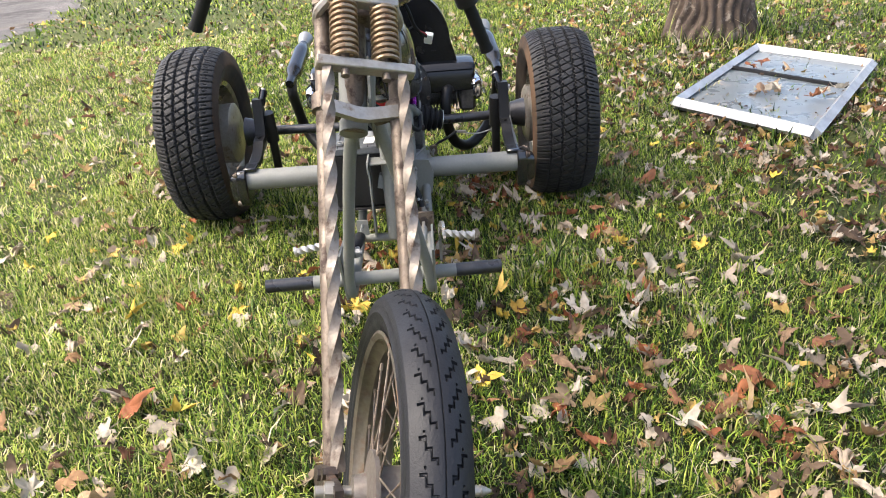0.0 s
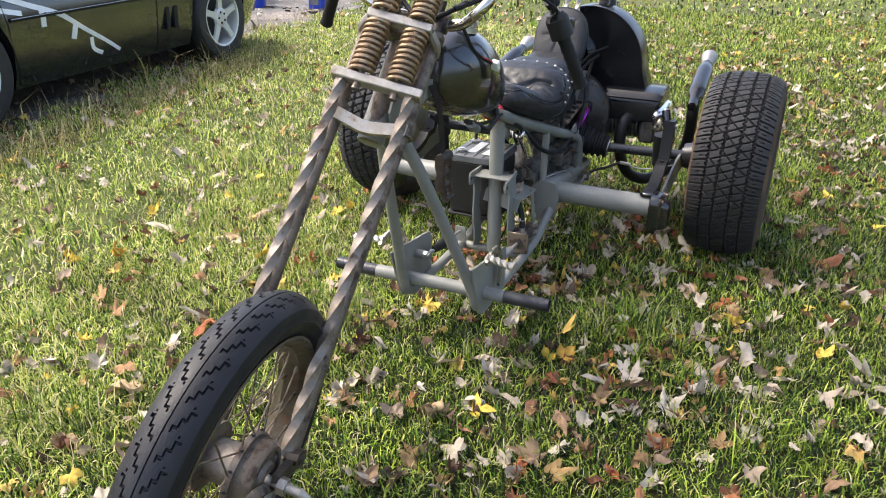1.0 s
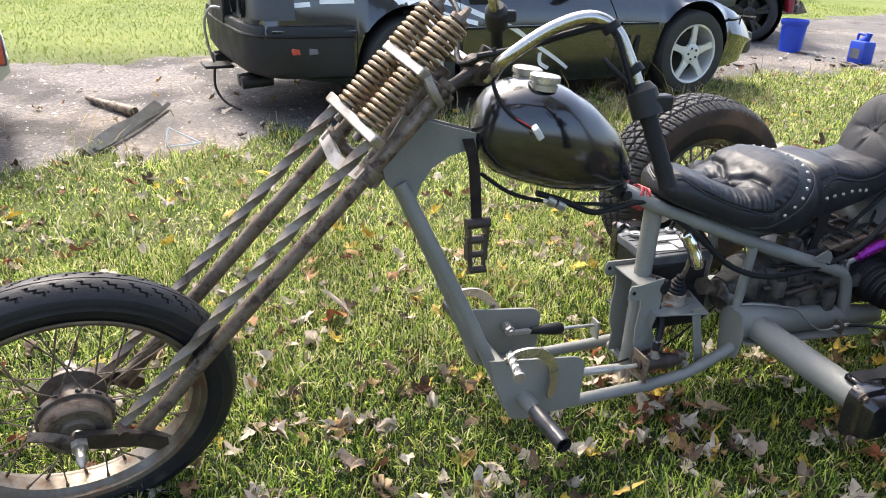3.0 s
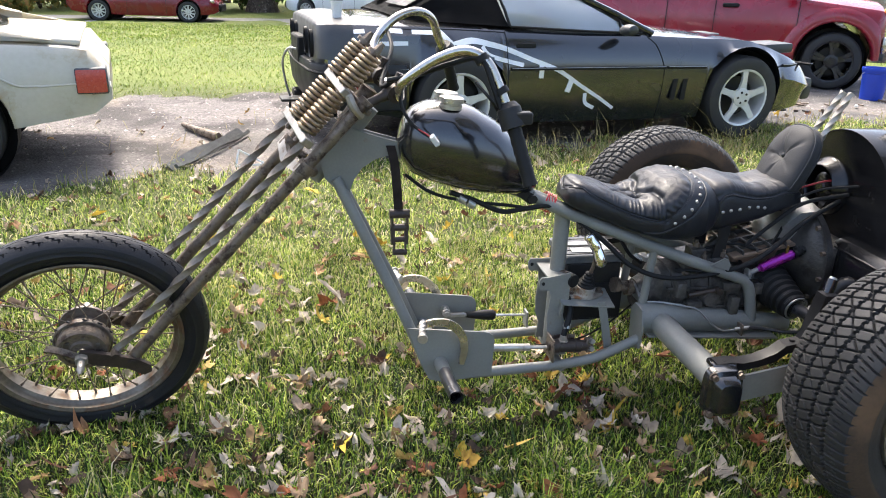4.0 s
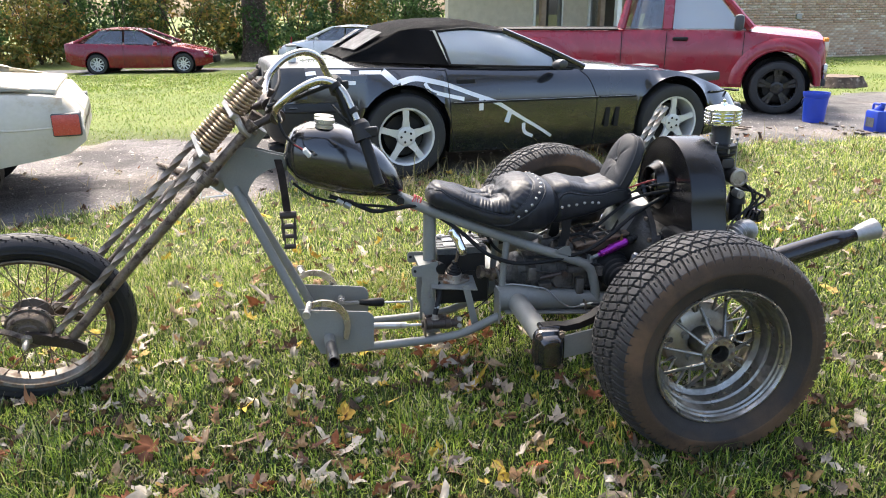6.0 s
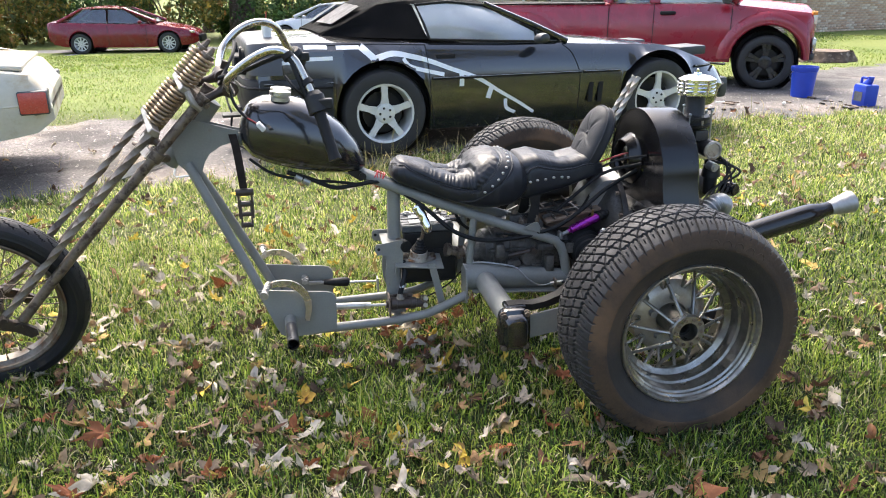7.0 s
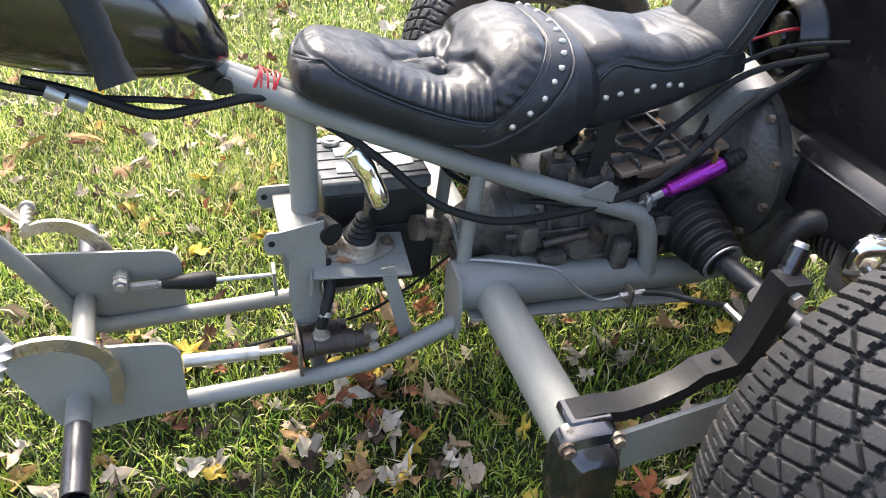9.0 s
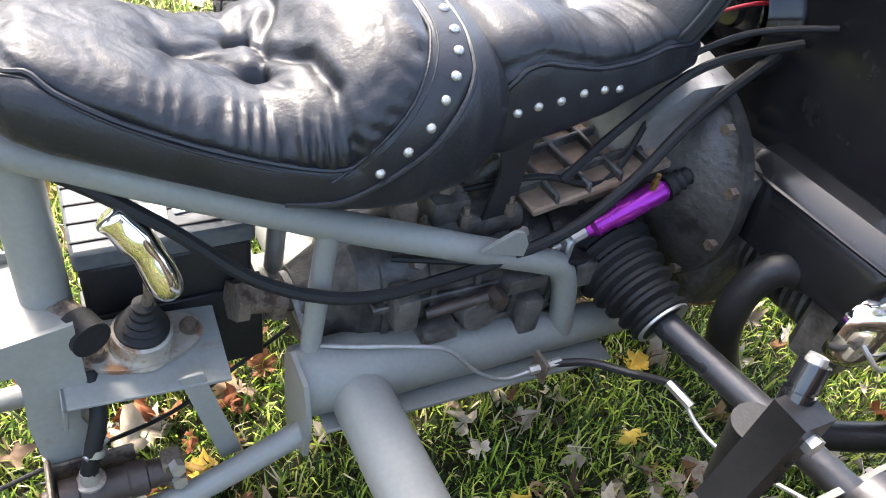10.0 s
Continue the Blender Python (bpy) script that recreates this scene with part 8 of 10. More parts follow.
        for pts, r, m_ in (([(1.6, 0.785, 0.838), (1.3, 0.70, 0.98), (0.92, 0.598, 1.14)], 0.022, CARBLACK), ([(0.395, 0.802, 0.884), (0.37, 0.735, 1.0), (0.33, 0.635, 1.138), (0.6, 0.62, 1.158), (0.93, 0.6, 1.125)], 0.011, RUBBER), ([(1.33, 0.78, 0.845), (1.31, 0.76, 0.93)], 0.01, RUBBER), ([(0.4, 0.806, 0.882), (1.0, 0.806, 0.855), (1.5, 0.79, 0.838)], 0.009, RUBBER)):
            bm = bmesh.new()
            sweep(bm, [Vector((a, s * b, z)) for a, b, z in pts], r, 8)
            part("window_frame", bm, m_, c)
        bm = bmesh.new()
        box(bm, (2.94, s * 0.5, 0.705), (0.28, 0.3, 0.08), Matrix.Translation((2.94, 0, 0.7)) @ Matrix.Rotation(radians(-2), 4, "Y") @ Matrix.Translation((-2.94, 0, -0.7)), 0.02, 2)
        part("headlamp_pod", bm, CARBUMP, c, "raised black headlamp pod")
    bm = bmesh.new()
    q = [Vector(p) for p in ((1.62, 0.76, 0.84), (1.72, 0.4, 0.865), (1.72, -0.4, 0.865), (1.62, -0.76, 0.84), (0.93, -0.58, 1.135), (0.92, 0, 1.175), (0.93, 0.58, 1.135))]
    bm.faces.new([bm.verts.new(p) for p in q])
    bmesh.ops.solidify(bm, geom=bm.faces[:], thickness=0.006)
    part("windscreen", bm, SKYGLASS, c, "raked windscreen")
    bm = bmesh.new()
    box(bm, (0.7, 0, 0.55), (1.5, 1.5, 0.4), None, 0.05)
    part("interior", bm, RUBBER, c)
    bm = bmesh.new()
    box(bm, (3.3, 0, 0.36), (0.14, 1.3, 0.2), None, 0.05, 2)
    part("front_bumper", bm, CARBUMP, c)
    return c


corv = sports_car()
put_car(corv, pose(1.62, 4.17, -0.02, 0, 0, 7.5))


def side_glass(c, pts, s, material=None, label="side window"):
    bm = bmesh.new()
    bm.faces.new([bm.verts.new(Vector((x, s * y, z))) for x, y, z in pts])
    bmesh.ops.solidify(bm, geom=bm.faces[:], thickness=0.008)
    return part("side_window", bm, material or GLASS, c, label)


def greenhouse(c, xs_low, w_low, z_low, xs_top, w_top, z_top, paint):
    """Roof, pillars and the four faces of glass of a closed car; xs as (rear, front)."""
    (xr, xf), (tr, tf) = xs_low, xs_top
    bm = bmesh.new()
    n = 9
    rings = []
    for i in range(n + 1):
        x = tr + (tf - tr) * i / n
        d = 0.05 * (1 - abs(2 * i / n - 1) ** 2.5)
        rings.append([Vector((x, w_top, z_top + d * 0.3)), Vector((x, w_top * 0.9, z_top + 0.03 + d * 0.6)), Vector((x, 0, z_top + 0.045 + d)), Vector((x, -w_top * 0.9, z_top + 0.03 + d * 0.6)), Vector((x, -w_top, z_top + d * 0.3))])
    loft(bm, rings, closed=False, caps=False)
    bmesh.ops.solidify(bm, geom=bm.faces[:], thickness=0.03)
    part("roof", bm, paint, c)
    for s in (-1, 1):
        for a, b in (((xr, w_low, z_low), (tr, w_top, z_top)), ((xf, w_low, z_low), (tf, w_top, z_top))):
            bm = bmesh.new()
            sweep(bm, [Vector((a[0], s * a[1], a[2])), Vector((b[0], s * b[1], b[2] + 0.02))], [0.06, 0.035], 8)
            part("pillar", bm, paint, c)
    for x0, x1 in ((xr, tr), (xf, tf)):
        bm = bmesh.new()
        d = 0.06 if x0 == xf else -0.06
        q = [(x0, w_low * 0.97, z_low), (x0 + d, 0, z_low), (x0, -w_low * 0.97, z_low), (x1, -w_top * 0.97, z_top + 0.02), (x1, 0, z_top + 0.045), (x1, w_top * 0.97, z_top + 0.02)]
        bm.faces.new([bm.verts.new(Vector(p)) for p in q])
        bmesh.ops.solidify(bm, geom=bm.faces[:], thickness=0.008)
        part("screen", bm, GLASS, c, "tinted screen")


def car_wheels(c, axles, y, r, rim, w, spokes, rim_m):
    for xw in axles:
        for s in (-1, 1):
            wheel_disc(c, (xw, s * y, r), r, rim, w, s, spokes, CARTYRE, rim_m)
            bm = bmesh.new()
            m = Matrix.Translation((xw, s * (y - 0.16), r)) @ Matrix.Rotation(radians(-90), 4, "X")
            lathe(bm, [(0.0, 0.0), (0.0, r + 0.06), (s * 0.2, r + 0.06)], m, 36)
            part("wheel_well", bm, RUBBER, c)


def pickup():
    c = thing("pickup_truck", (0, 0, 0), "metallic red extended-cab pickup with black wheels, parked on the drive", "truck")
    ar = [(0.0, 0.37, 0.43), (3.2, 0.37, 0.43)]
    tab = [(-1.12, 0.52, 0.80, 0.7, 1.02, 1.04), (-1.08, 0.45, 0.83, 0.7, 1.04, 1.05), (-0.6, 0.4, 0.85, 0.7, 1.05, 1.06), (0.0, 0.38, 0.86, 0.7, 1.05, 1.06), (0.95, 0.36, 0.85, 0.7, 1.05, 1.06), (1.0, 0.34, 0.85, 0.7, 1.06, 1.07), (2.4, 0.33, 0.85, 0.7, 1.06, 1.09),
           (2.75, 0.33, 0.855, 0.7, 1.05, 1.12), (3.2, 0.34, 0.86, 0.7, 1.0, 1.09), (3.65, 0.38, 0.84, 0.68, 0.95, 1.04), (3.85, 0.42, 0.78, 0.66, 0.90, 0.97), (3.92, 0.46, 0.68, 0.64, 0.86, 0.9)]
    part("body", car_shell(bmesh.new(), stations(-1.12, 3.92, ar), tab, ar), CARRED, c, "metallic red body", sharp=35)
    greenhouse(c, (1.16, 2.82), 0.80, 1.08, (1.28, 2.28), 0.66, 1.66, CARRED)
    for s in (-1, 1):
        side_glass(c, [(1.28, 0.795, 1.08), (1.70, 0.80, 1.08), (1.70, 0.685, 1.58), (1.38, 0.685, 1.58)], s)
        side_glass(c, [(1.84, 0.80, 1.08), (2.72, 0.80, 1.08), (2.30, 0.685, 1.58), (1.84, 0.685, 1.59)], s, SKYGLASS)
        bm = bmesh.new()
        box(bm, (1.77, s * 0.745, 1.31), (0.13, 0.03, 0.5), Matrix.Translation((0, s * 0.745, 1.31)) @ Matrix.Rotation(s * radians(15), 4, "X") @ Matrix.Translation((0, -s * 0.745, -1.31)), 0.01)
        part("door_pillar", bm, CARRED, c)
        for x in (1.18, 1.77, 2.74):
            bm = bmesh.new()
            box(bm, (x, s * 0.853, 0.72), (0.008, 0.012, 0.66), None)
            part("panel_gap", bm, RUBBER, c)
        bm = bmesh.new()
        box(bm, (1.95, s * 0.865, 0.95), (0.2, 0.03, 0.05), None, 0.015)
        part("door_handle", bm, RUBBER, c, "black door handle")
        bm = bmesh.new()
        box(bm, (2.66, s * 0.98, 1.16), (0.12, 0.2, 0.2), None, 0.05, 2)
        part("door_mirror", bm, CARBUMP, c, "black door mirror")
        bm = bmesh.new()
        box(bm, (3.84, s * 0.66, 0.88), (0.18, 0.2, 0.14), None, 0.03, 2)
        part("headlamp", bm, mat("amber_headlamp" if s < 0 else "headlamp", (0.75, 0.55, 0.3), (0.8, 0.78, 0.75), rough=0.15, bump=0.0), c, "headlamp with amber corner")
        for xw in (0.0, 3.2):
            bm = bmesh.new()
            arc = [(xw + 0.46 * math.cos(t), s * 0.868, 0.37 + 0.46 * math.sin(t)) for t in np.linspace(0.1, math.pi - 0.1, 20)]
            sweep(bm, arc, 0.026, 8)
            bulge = []
            for t in np.linspace(0.02, math.pi - 0.02, 24):
                bulge.append([Vector((xw + r * math.cos(t), s * y, 0.37 + r * math.sin(t))) for r, y in ((0.43, 0.84), (0.445, 0.888), (0.5, 0.893), (0.56, 0.88), (0.6, 0.85))])
            loft(bm, bulge, closed=False, caps=False)
            part("arch_flare", bm, CARRED, c, "bulged red wheel arch", sharp=60)
    car_wheels(c, (0.0, 3.2), 0.75, 0.34, 0.245, 0.11, five(0.04, 0.235, 0.02, 0.026, 0.18, 5) + five(0.04, 0.235, 0.02, 0.026, 0.46, 5), BLACKRIM)
    bm = bmesh.new()
    box(bm, (3.9, 0, 0.55), (0.18, 1.6, 0.2), None, 0.05, 2)
    bump = part("front_bumper", bm, CHROME, c, "chrome front bumper")
    bm = bmesh.new()
    box(bm, (3.88, 0, 0.42), (0.2, 1.56, 0.1), None, 0.03, 2)
    part("lower_valance", bm, CARBUMP, bump, "black lower valance")
    for s in (-1, 1):
        bm = bmesh.new()
        box(bm, (0.02, s * 0.79, 1.068), (2.2, 0.07, 0.022), None, 0.008)
        part("bed_rail", bm, RUBBER, c, "black bed rail cap")
        bm = bmesh.new()
        box(bm, (3.83, s * 0.685, 0.945), (0.16, 0.17, 0.05), None, 0.015, 2)
        part("turn_lamp", bm, mat("amber_lens", (0.8, 0.32, 0.05), (0.7, 0.25, 0.04), rough=0.2, bump=0.0), c, "amber turn lamp")
    bm = bmesh.new()
    box(bm, (0.0, 0, 1.05), (1.9, 1.45, 0.03), None, 0.005)
    part("bed_liner", bm, RUBBER, c)
    for ob in c.children_recursive:
        for v in ob.data.vertices:
            if v.co.x > 3.66:
                v.co.x = 3.66 + (v.co.x - 3.66) * 0.35
    return c


put_car(pickup(), pose(7.1 - 0.75 * 0.5 - 3.2 * 0.86 + 0.75 * 0.88, 6.55 + 3.2 * 0.5 + 0.75 * 0.87 - 0.1, GZ, 0, 0, -30))


def coupe():
    c = thing("white_coupe", (0, 0, 0), "dirty white old fastback coupe with chrome-slotted wheels, parked on gravel", "car")
    ar = [(0.0, 0.3, 0.35), (2.45, 0.3, 0.35)]
    tab = [(-0.9, 0.44, 0.74, 0.52, 0.60, 0.62), (-0.88, 0.39, 0.79, 0.52, 0.64, 0.665), (-0.82, 0.372, 0.815, 0.52, 0.73, 0.755), (-0.78, 0.366, 0.825, 0.52, 0.755, 0.785), (-0.7, 0.352, 0.83, 0.52, 0.765, 0.80), (-0.4, 0.31, 0.845, 0.5, 0.785, 0.83), (0.0, 0.26, 0.85, 0.5, 0.80, 0.86), (0.6, 0.22, 0.85, 0.5, 0.80, 0.88), (1.6, 0.22, 0.84, 0.5, 0.78, 0.86), (2.45, 0.22, 0.84, 0.5, 0.72, 0.78), (3.2, 0.26, 0.78, 0.48, 0.62, 0.66), (3.4, 0.34, 0.7, 0.46, 0.55, 0.58)]
    part("body", car_shell(bmesh.new(), stations(-0.9, 3.4, ar), tab, ar), CARWHITE, c, "dirty white body", sharp=35)
    greenhouse(c, (-0.32, 1.85), 0.73, 0.82, (0.85, 1.2), 0.58, 1.2, CARWHITE)
    for s in (-1, 1):
        side_glass(c, [(0.62, 0.765, 0.85), (1.7, 0.765, 0.85), (1.2, 0.6, 1.18), (0.9, 0.6, 1.18)], s)
        bm = bmesh.new()
        low = [Vector((x, s * y, z)) for x, y, z in ((-0.62, 0.77, 0.8), (-0.2, 0.785, 0.812), (0.2, 0.785, 0.825), (0.68, 0.78, 0.835))]
        high = [Vector((x, s * y, z)) for x, y, z in ((-0.6, 0.73, 0.815), (-0.15, 0.69, 0.915), (0.35, 0.65, 1.075), (0.9, 0.605, 1.215))]
        loft(bm, [[a, a.lerp(b, 0.35) + Vector((0, s * 0.02, 0.005)), a.lerp(b, 0.7) + Vector((0, s * 0.018, 0.008)), b, b + Vector((0.02, -s * 0.1, 0.012))] for a, b in zip(low, high)], closed=False, caps=False)
        bmesh.ops.solidify(bm, geom=bm.faces[:], thickness=0.012)
        part("sail_panel", bm, CARWHITE, c, "smooth white fastback quarter panel", sharp=60)
        bm = bmesh.new()
        box(bm, (-0.797, s * 0.742, 0.575), (0.17, 0.2, 0.14), None, 0.014, 2)
        part("tail_lamp", bm, REDLAMP, c, "square red tail lamp")
        bm = bmesh.new()
        box(bm, (-0.799, s * 0.738, 0.575), (0.178, 0.2, 0.152), None, 0.008)
        part("lamp_surround", bm, CARBUMP, c)
        bm = bmesh.new()
        box(bm, (0.35, s * 0.80, 0.84), (0.14, 0.05, 0.04), None, 0.01)
        part("quarter_trim", bm, CHROME, c)
        bm = bmesh.new()
        sweep(bm, catmull([(-0.74, s * 0.826, 0.56), (-0.5, s * 0.838, 0.553), (-0.40, s * 0.847, 0.562), (-0.31, s * 0.853, 0.61), (-0.16, s * 0.857, 0.672), (0.0, s * 0.859, 0.69)], 4), 0.007, 6)
        part("swage_line", bm, CARWHITE, c)
    car_wheels(c, (0.0, 2.45), 0.765, 0.3, 0.19, 0.09, five(0.05, 0.18, 0.013, 0.018, 0.0, 16), GREYRIM)
    bm = bmesh.new()
    lip = Matrix.Translation((-0.5, 0, 0.808)) @ Matrix.Rotation(radians(-4.5), 4, "Y")
    box(bm, (0, 0, 0), (0.52, 1.44, 0.036), lip, 0.017, 3)
    part("boot_spoiler", bm, CARWHITE, c)
    bm = bmesh.new()
    box(bm, (-0.05, 0, -0.019), (0.38, 1.40, 0.008), lip, 0.002)
    part("boot_seam", bm, RUBBER, c, "dark seam under the boot lid's lip")
    for xw in (0.0, 2.45):
        for s in (-1, 1):
            bm = bmesh.new()
            cyl(bm, (xw, s * 0.842, 0.3), (xw, s * 0.860, 0.3), 0.036, n=20)
            part("hub_cap", bm, RUBBER, c, "black hub cap")
    return c


put_car(coupe(), pose(-1.58, 3.41, -0.02, 0, 0, 193))


def sedan(paint, name, label):
    c = thing(name, (0, 0, 0), label, "car")
    ar = [(0.0, 0.33, 0.38), (2.78, 0.33, 0.38)]
    tab = [(-1.02, 0.5, 0.74, 0.7, 0.98, 1.02), (-0.97, 0.34, 0.83, 0.62, 1.02, 1.07), (-0.5, 0.24, 0.89, 0.55, 1.0, 1.08), (0.0, 0.22, 0.905, 0.55, 0.98, 1.04), (1.4, 0.2, 0.905, 0.55, 0.93, 0.97), (2.2, 0.2, 0.905, 0.55, 0.92, 1.0), (2.78, 0.22, 0.89, 0.55, 0.86, 0.94), (3.3, 0.24, 0.82, 0.5, 0.76, 0.84), (3.6, 0.28, 0.7, 0.45, 0.68, 0.74), (3.7, 0.35, 0.58, 0.44, 0.6, 0.63)]
    part("body", car_shell(bmesh.new(), stations(-1.02, 3.7, ar, 30), tab, ar), paint, c, "", sharp=35)
    greenhouse(c, (-0.68, 2.42), 0.79, 1.0, (0.12, 1.38), 0.61, 1.42, paint)
    for s in (-1, 1):
        side_glass(c, [(-0.38, 0.795, 1.0), (0.85, 0.8, 0.97), (0.85, 0.645, 1.39), (0.16, 0.645, 1.39)], s)
        side_glass(c, [(0.92, 0.8, 0.97), (2.12, 0.8, 0.95), (1.42, 0.645, 1.37), (0.92, 0.645, 1.395)], s)
        bm = bmesh.new()
        box(bm, (1.95, s * 0.97, 1.0), (0.12, 0.16, 0.1), None, 0.03)
        part("door_mirror", bm, paint, c)
        bm = bmesh.new()
        box(bm, (3.45, s * 0.62, 0.66), (0.3, 0.24, 0.1), None, 0.03)
        part("headlamp", bm, CHROME, c)
        for x in (0.88, 2.1):
            bm = bmesh.new()
            box(bm, (x, s * 0.9, 0.6), (0.01, 0.012, 0.62), None)
            part("panel_gap", bm, RUBBER, c)
        bm = bmesh.new()
        box(bm, (1.4, s * 0.905, 0.5), (1.4, 0.01, 0.025), None)
        part("trim_strip", bm, paint, c)
    car_wheels(c, (0.0, 2.78), 0.80, 0.33, 0.22, 0.1, five(0.04, 0.21, 0.03, 0.022, 0.3, 10), SILVER)
    bm = bmesh.new()
    box(bm, (3.72, 0, 0.45), (0.14, 1.0, 0.24), None, 0.04)
    part("grille", bm, RUBBER, c)
    return c


put_car(sedan(DARKRED, "red_sedan", "dark red saloon parked along the far road"), pose(-5.9, 25.3, GZ - 0.62, 0, 0, -3))
put_car(sedan(CLEANWHITE, "white_sedan", "white saloon parked on the far grass"), pose(3.5, 27.2, GZ - 0.62, 0, 0, 158))


# ---- things about the yard ----
def leaf_outline(seed, coarse=False):
    """A dry maple leaf's edge, five soft pointed lobes and a stalk, about 1 long."""
    r = random.Random(seed)
    pts = []
    lobes = [(-118, 0.5), (-58, 0.74), (0, 1.0), (58, 0.76), (118, 0.48)]
    slim = r.uniform(0.72, 1.05)
    teeth = ((-17, 0.74), (0, 1.0), (17, 0.74)) if coarse else ((-25, 0.6), (-16, 0.78), (-8, 0.8), (0, 1.0), (8, 0.78), (16, 0.76), (25, 0.58))
    for k, (deg, ln) in enumerate(lobes):
        ln *= r.uniform(0.75, 1.12)
        a = radians(90 - deg)
        for da, f in teeth:
            g = f * ln * 0.55 * r.uniform(0.9, 1.08)
            pts.append((g * math.cos(a - radians(da)) * slim, g * math.sin(a - radians(da))))
        if k < 4:
            b = radians(90 - (deg + lobes[k + 1][0]) / 2)
            n = r.uniform(0.19, 0.29)
            pts.append((n * math.cos(b) * slim, n * math.sin(b)))
    pts += [(0.012, -0.06), (0.01, -0.3), (-0.01, -0.3), (-0.012, -0.06)]
    return pts


def leaf_arrays(seed, coarse=False):
    """Places and triangles of one leaf, its lobes curled up or under and the whole rolled as dry leaves are."""
    r = random.Random(seed + 50)
    o = np.array(leaf_outline(seed, coarse))
    m = len(o) - 4
    levels = (0.55,) if coarse else (0.68, 0.36)
    p = np.concatenate([o] + [o[:m] * q for q in levels] + [np.zeros((1, 2))])
    ph, ax = r.uniform(0, 6), r.uniform(0, 3.14)
    rad, ang = np.hypot(p[:, 0], p[:, 1]), np.arctan2(p[:, 1], p[:, 0])
    z = 0.16 * np.sin(ang * 4 + ph) * rad + 0.1 * np.sin(ang * 7 + 2 * ph) * rad + 0.03 * np.sin(p[:, 0] * 19 + ph) * np.cos(p[:, 1] * 15) + r.uniform(-0.3, 0.6) * np.abs(p[:, 0])
    bow = r.uniform(-0.6, 1.9)
    for deg in (-118, -58, 0, 58, 118):
        near = np.exp(-(((ang - radians(90 - deg) + math.pi) % (2 * math.pi) - math.pi) / 0.42) ** 2)
        z = z + near * (bow + r.uniform(-1.5, 1.5)) * rad ** 2
    k = r.uniform(2.2, 6.4) * (1 if r.random() < 0.65 else -0.8)
    u, v = p[:, 0] * math.cos(ax) + p[:, 1] * math.sin(ax), -p[:, 0] * math.sin(ax) + p[:, 1] * math.cos(ax)
    u2, z2 = np.sin(k * u) / k, (1 - np.cos(k * u)) / k
    u3 = u2 - z * np.sin(k * u)
    z3 = z2 + z * np.cos(k * u)
    co = np.stack([u3 * math.cos(ax) - v * math.sin(ax), u3 * math.sin(ax) + v * math.cos(ax), z3 - np.percentile(z3, 25)], 1)
    n = len(o)
    rings = [list(range(m))] + [[n + i * m + j for j in range(m)] for i in range(len(levels))]
    top = len(p) - 1
    f = []
    for a, b in zip(rings, rings[1:]):
        for i in range(m - 1):
            f += [(a[i], b[i + 1], b[i]), (a[i], a[i + 1], b[i + 1])]
    last = rings[-1]
    f += [(last[i], last[i + 1], top) for i in range(m - 1)]
    f += [(m, m + 1, top), (m, m + 1, m + 2), (m, m + 2, m + 3), (m + 3, m, top)]
    return co, np.array(f)


DRY = [(0.0, (0.32, 0.27, 0.205)), (0.2, (0.45, 0.39, 0.31)), (0.38, (0.3, 0.235, 0.17)), (0.5, (0.14, 0.095, 0.062)), (0.63, (0.06, 0.04, 0.027)), (0.73, (0.17, 0.075, 0.042)), (0.85, (0.28, 0.175, 0.085)), (0.94, (0.38, 0.255, 0.085)), (1.0, (0.6, 0.43, 0.07))]
LEAF_STUFF = ramp_mat("fallen_leaf_litter", DRY, rough=0.7, translucent=0.12, scale=40, spec=0.15)
LEAF_TONES = {
    "pale": ("dry pale grey-beige maple leaf on the grass", [(0.0, (0.36, 0.315, 0.245)), (0.4, (0.5, 0.44, 0.345)), (0.7, (0.39, 0.32, 0.24)), (1.0, (0.22, 0.165, 0.12))]),
    "brown": ("curled red-brown maple leaf on the grass", [(0.0, (0.18, 0.07, 0.036)), (0.5, (0.3, 0.105, 0.045)), (1.0, (0.21, 0.11, 0.06))]),
    "yellow": ("bright yellow maple leaf on the grass", [(0.0, (0.5, 0.34, 0.05)), (0.5, (0.58, 0.42, 0.08)), (1.0, (0.44, 0.26, 0.05))]),
    "tan": ("dry tan maple leaf on the grass", [(0.0, (0.3, 0.2, 0.11)), (0.5, (0.36, 0.255, 0.15)), (1.0, (0.22, 0.14, 0.085))]),
}
_shapes = [leaf_arrays(k) for k in range(22)]
_coarse = [leaf_arrays(k, True) for k in range(26)]
LEAF_MESH = {}
for _tone, (_lab, _stops) in LEAF_TONES.items():
    _m = ramp_mat(_tone + "_leaf", _stops, rough=0.7, island=False, translucent=0.12, scale=6, spec=0.15)
    for _k, (_co, _f) in enumerate(_shapes):
        LEAF_MESH[_tone, _k] = from_arrays("leaf", _co, _f, _m)


def lay_leaf(tone, k, x, y, size, r, up=0.0):
    z = float(ground_z(x, y)) + 0.015 + r.uniform(0, 0.016)
    ob = new("maple_leaf", LEAF_MESH[tone, k])
    ob.matrix_basis = Matrix.LocRotScale((x, y, z), Euler((r.gauss(0, 0.3) + up, r.gauss(0, 0.3), r.uniform(0, 6.28))), (size,) * 3)
    tagged(ob, LEAF_TONES[tone][0], "leaf", "fallen leaves")


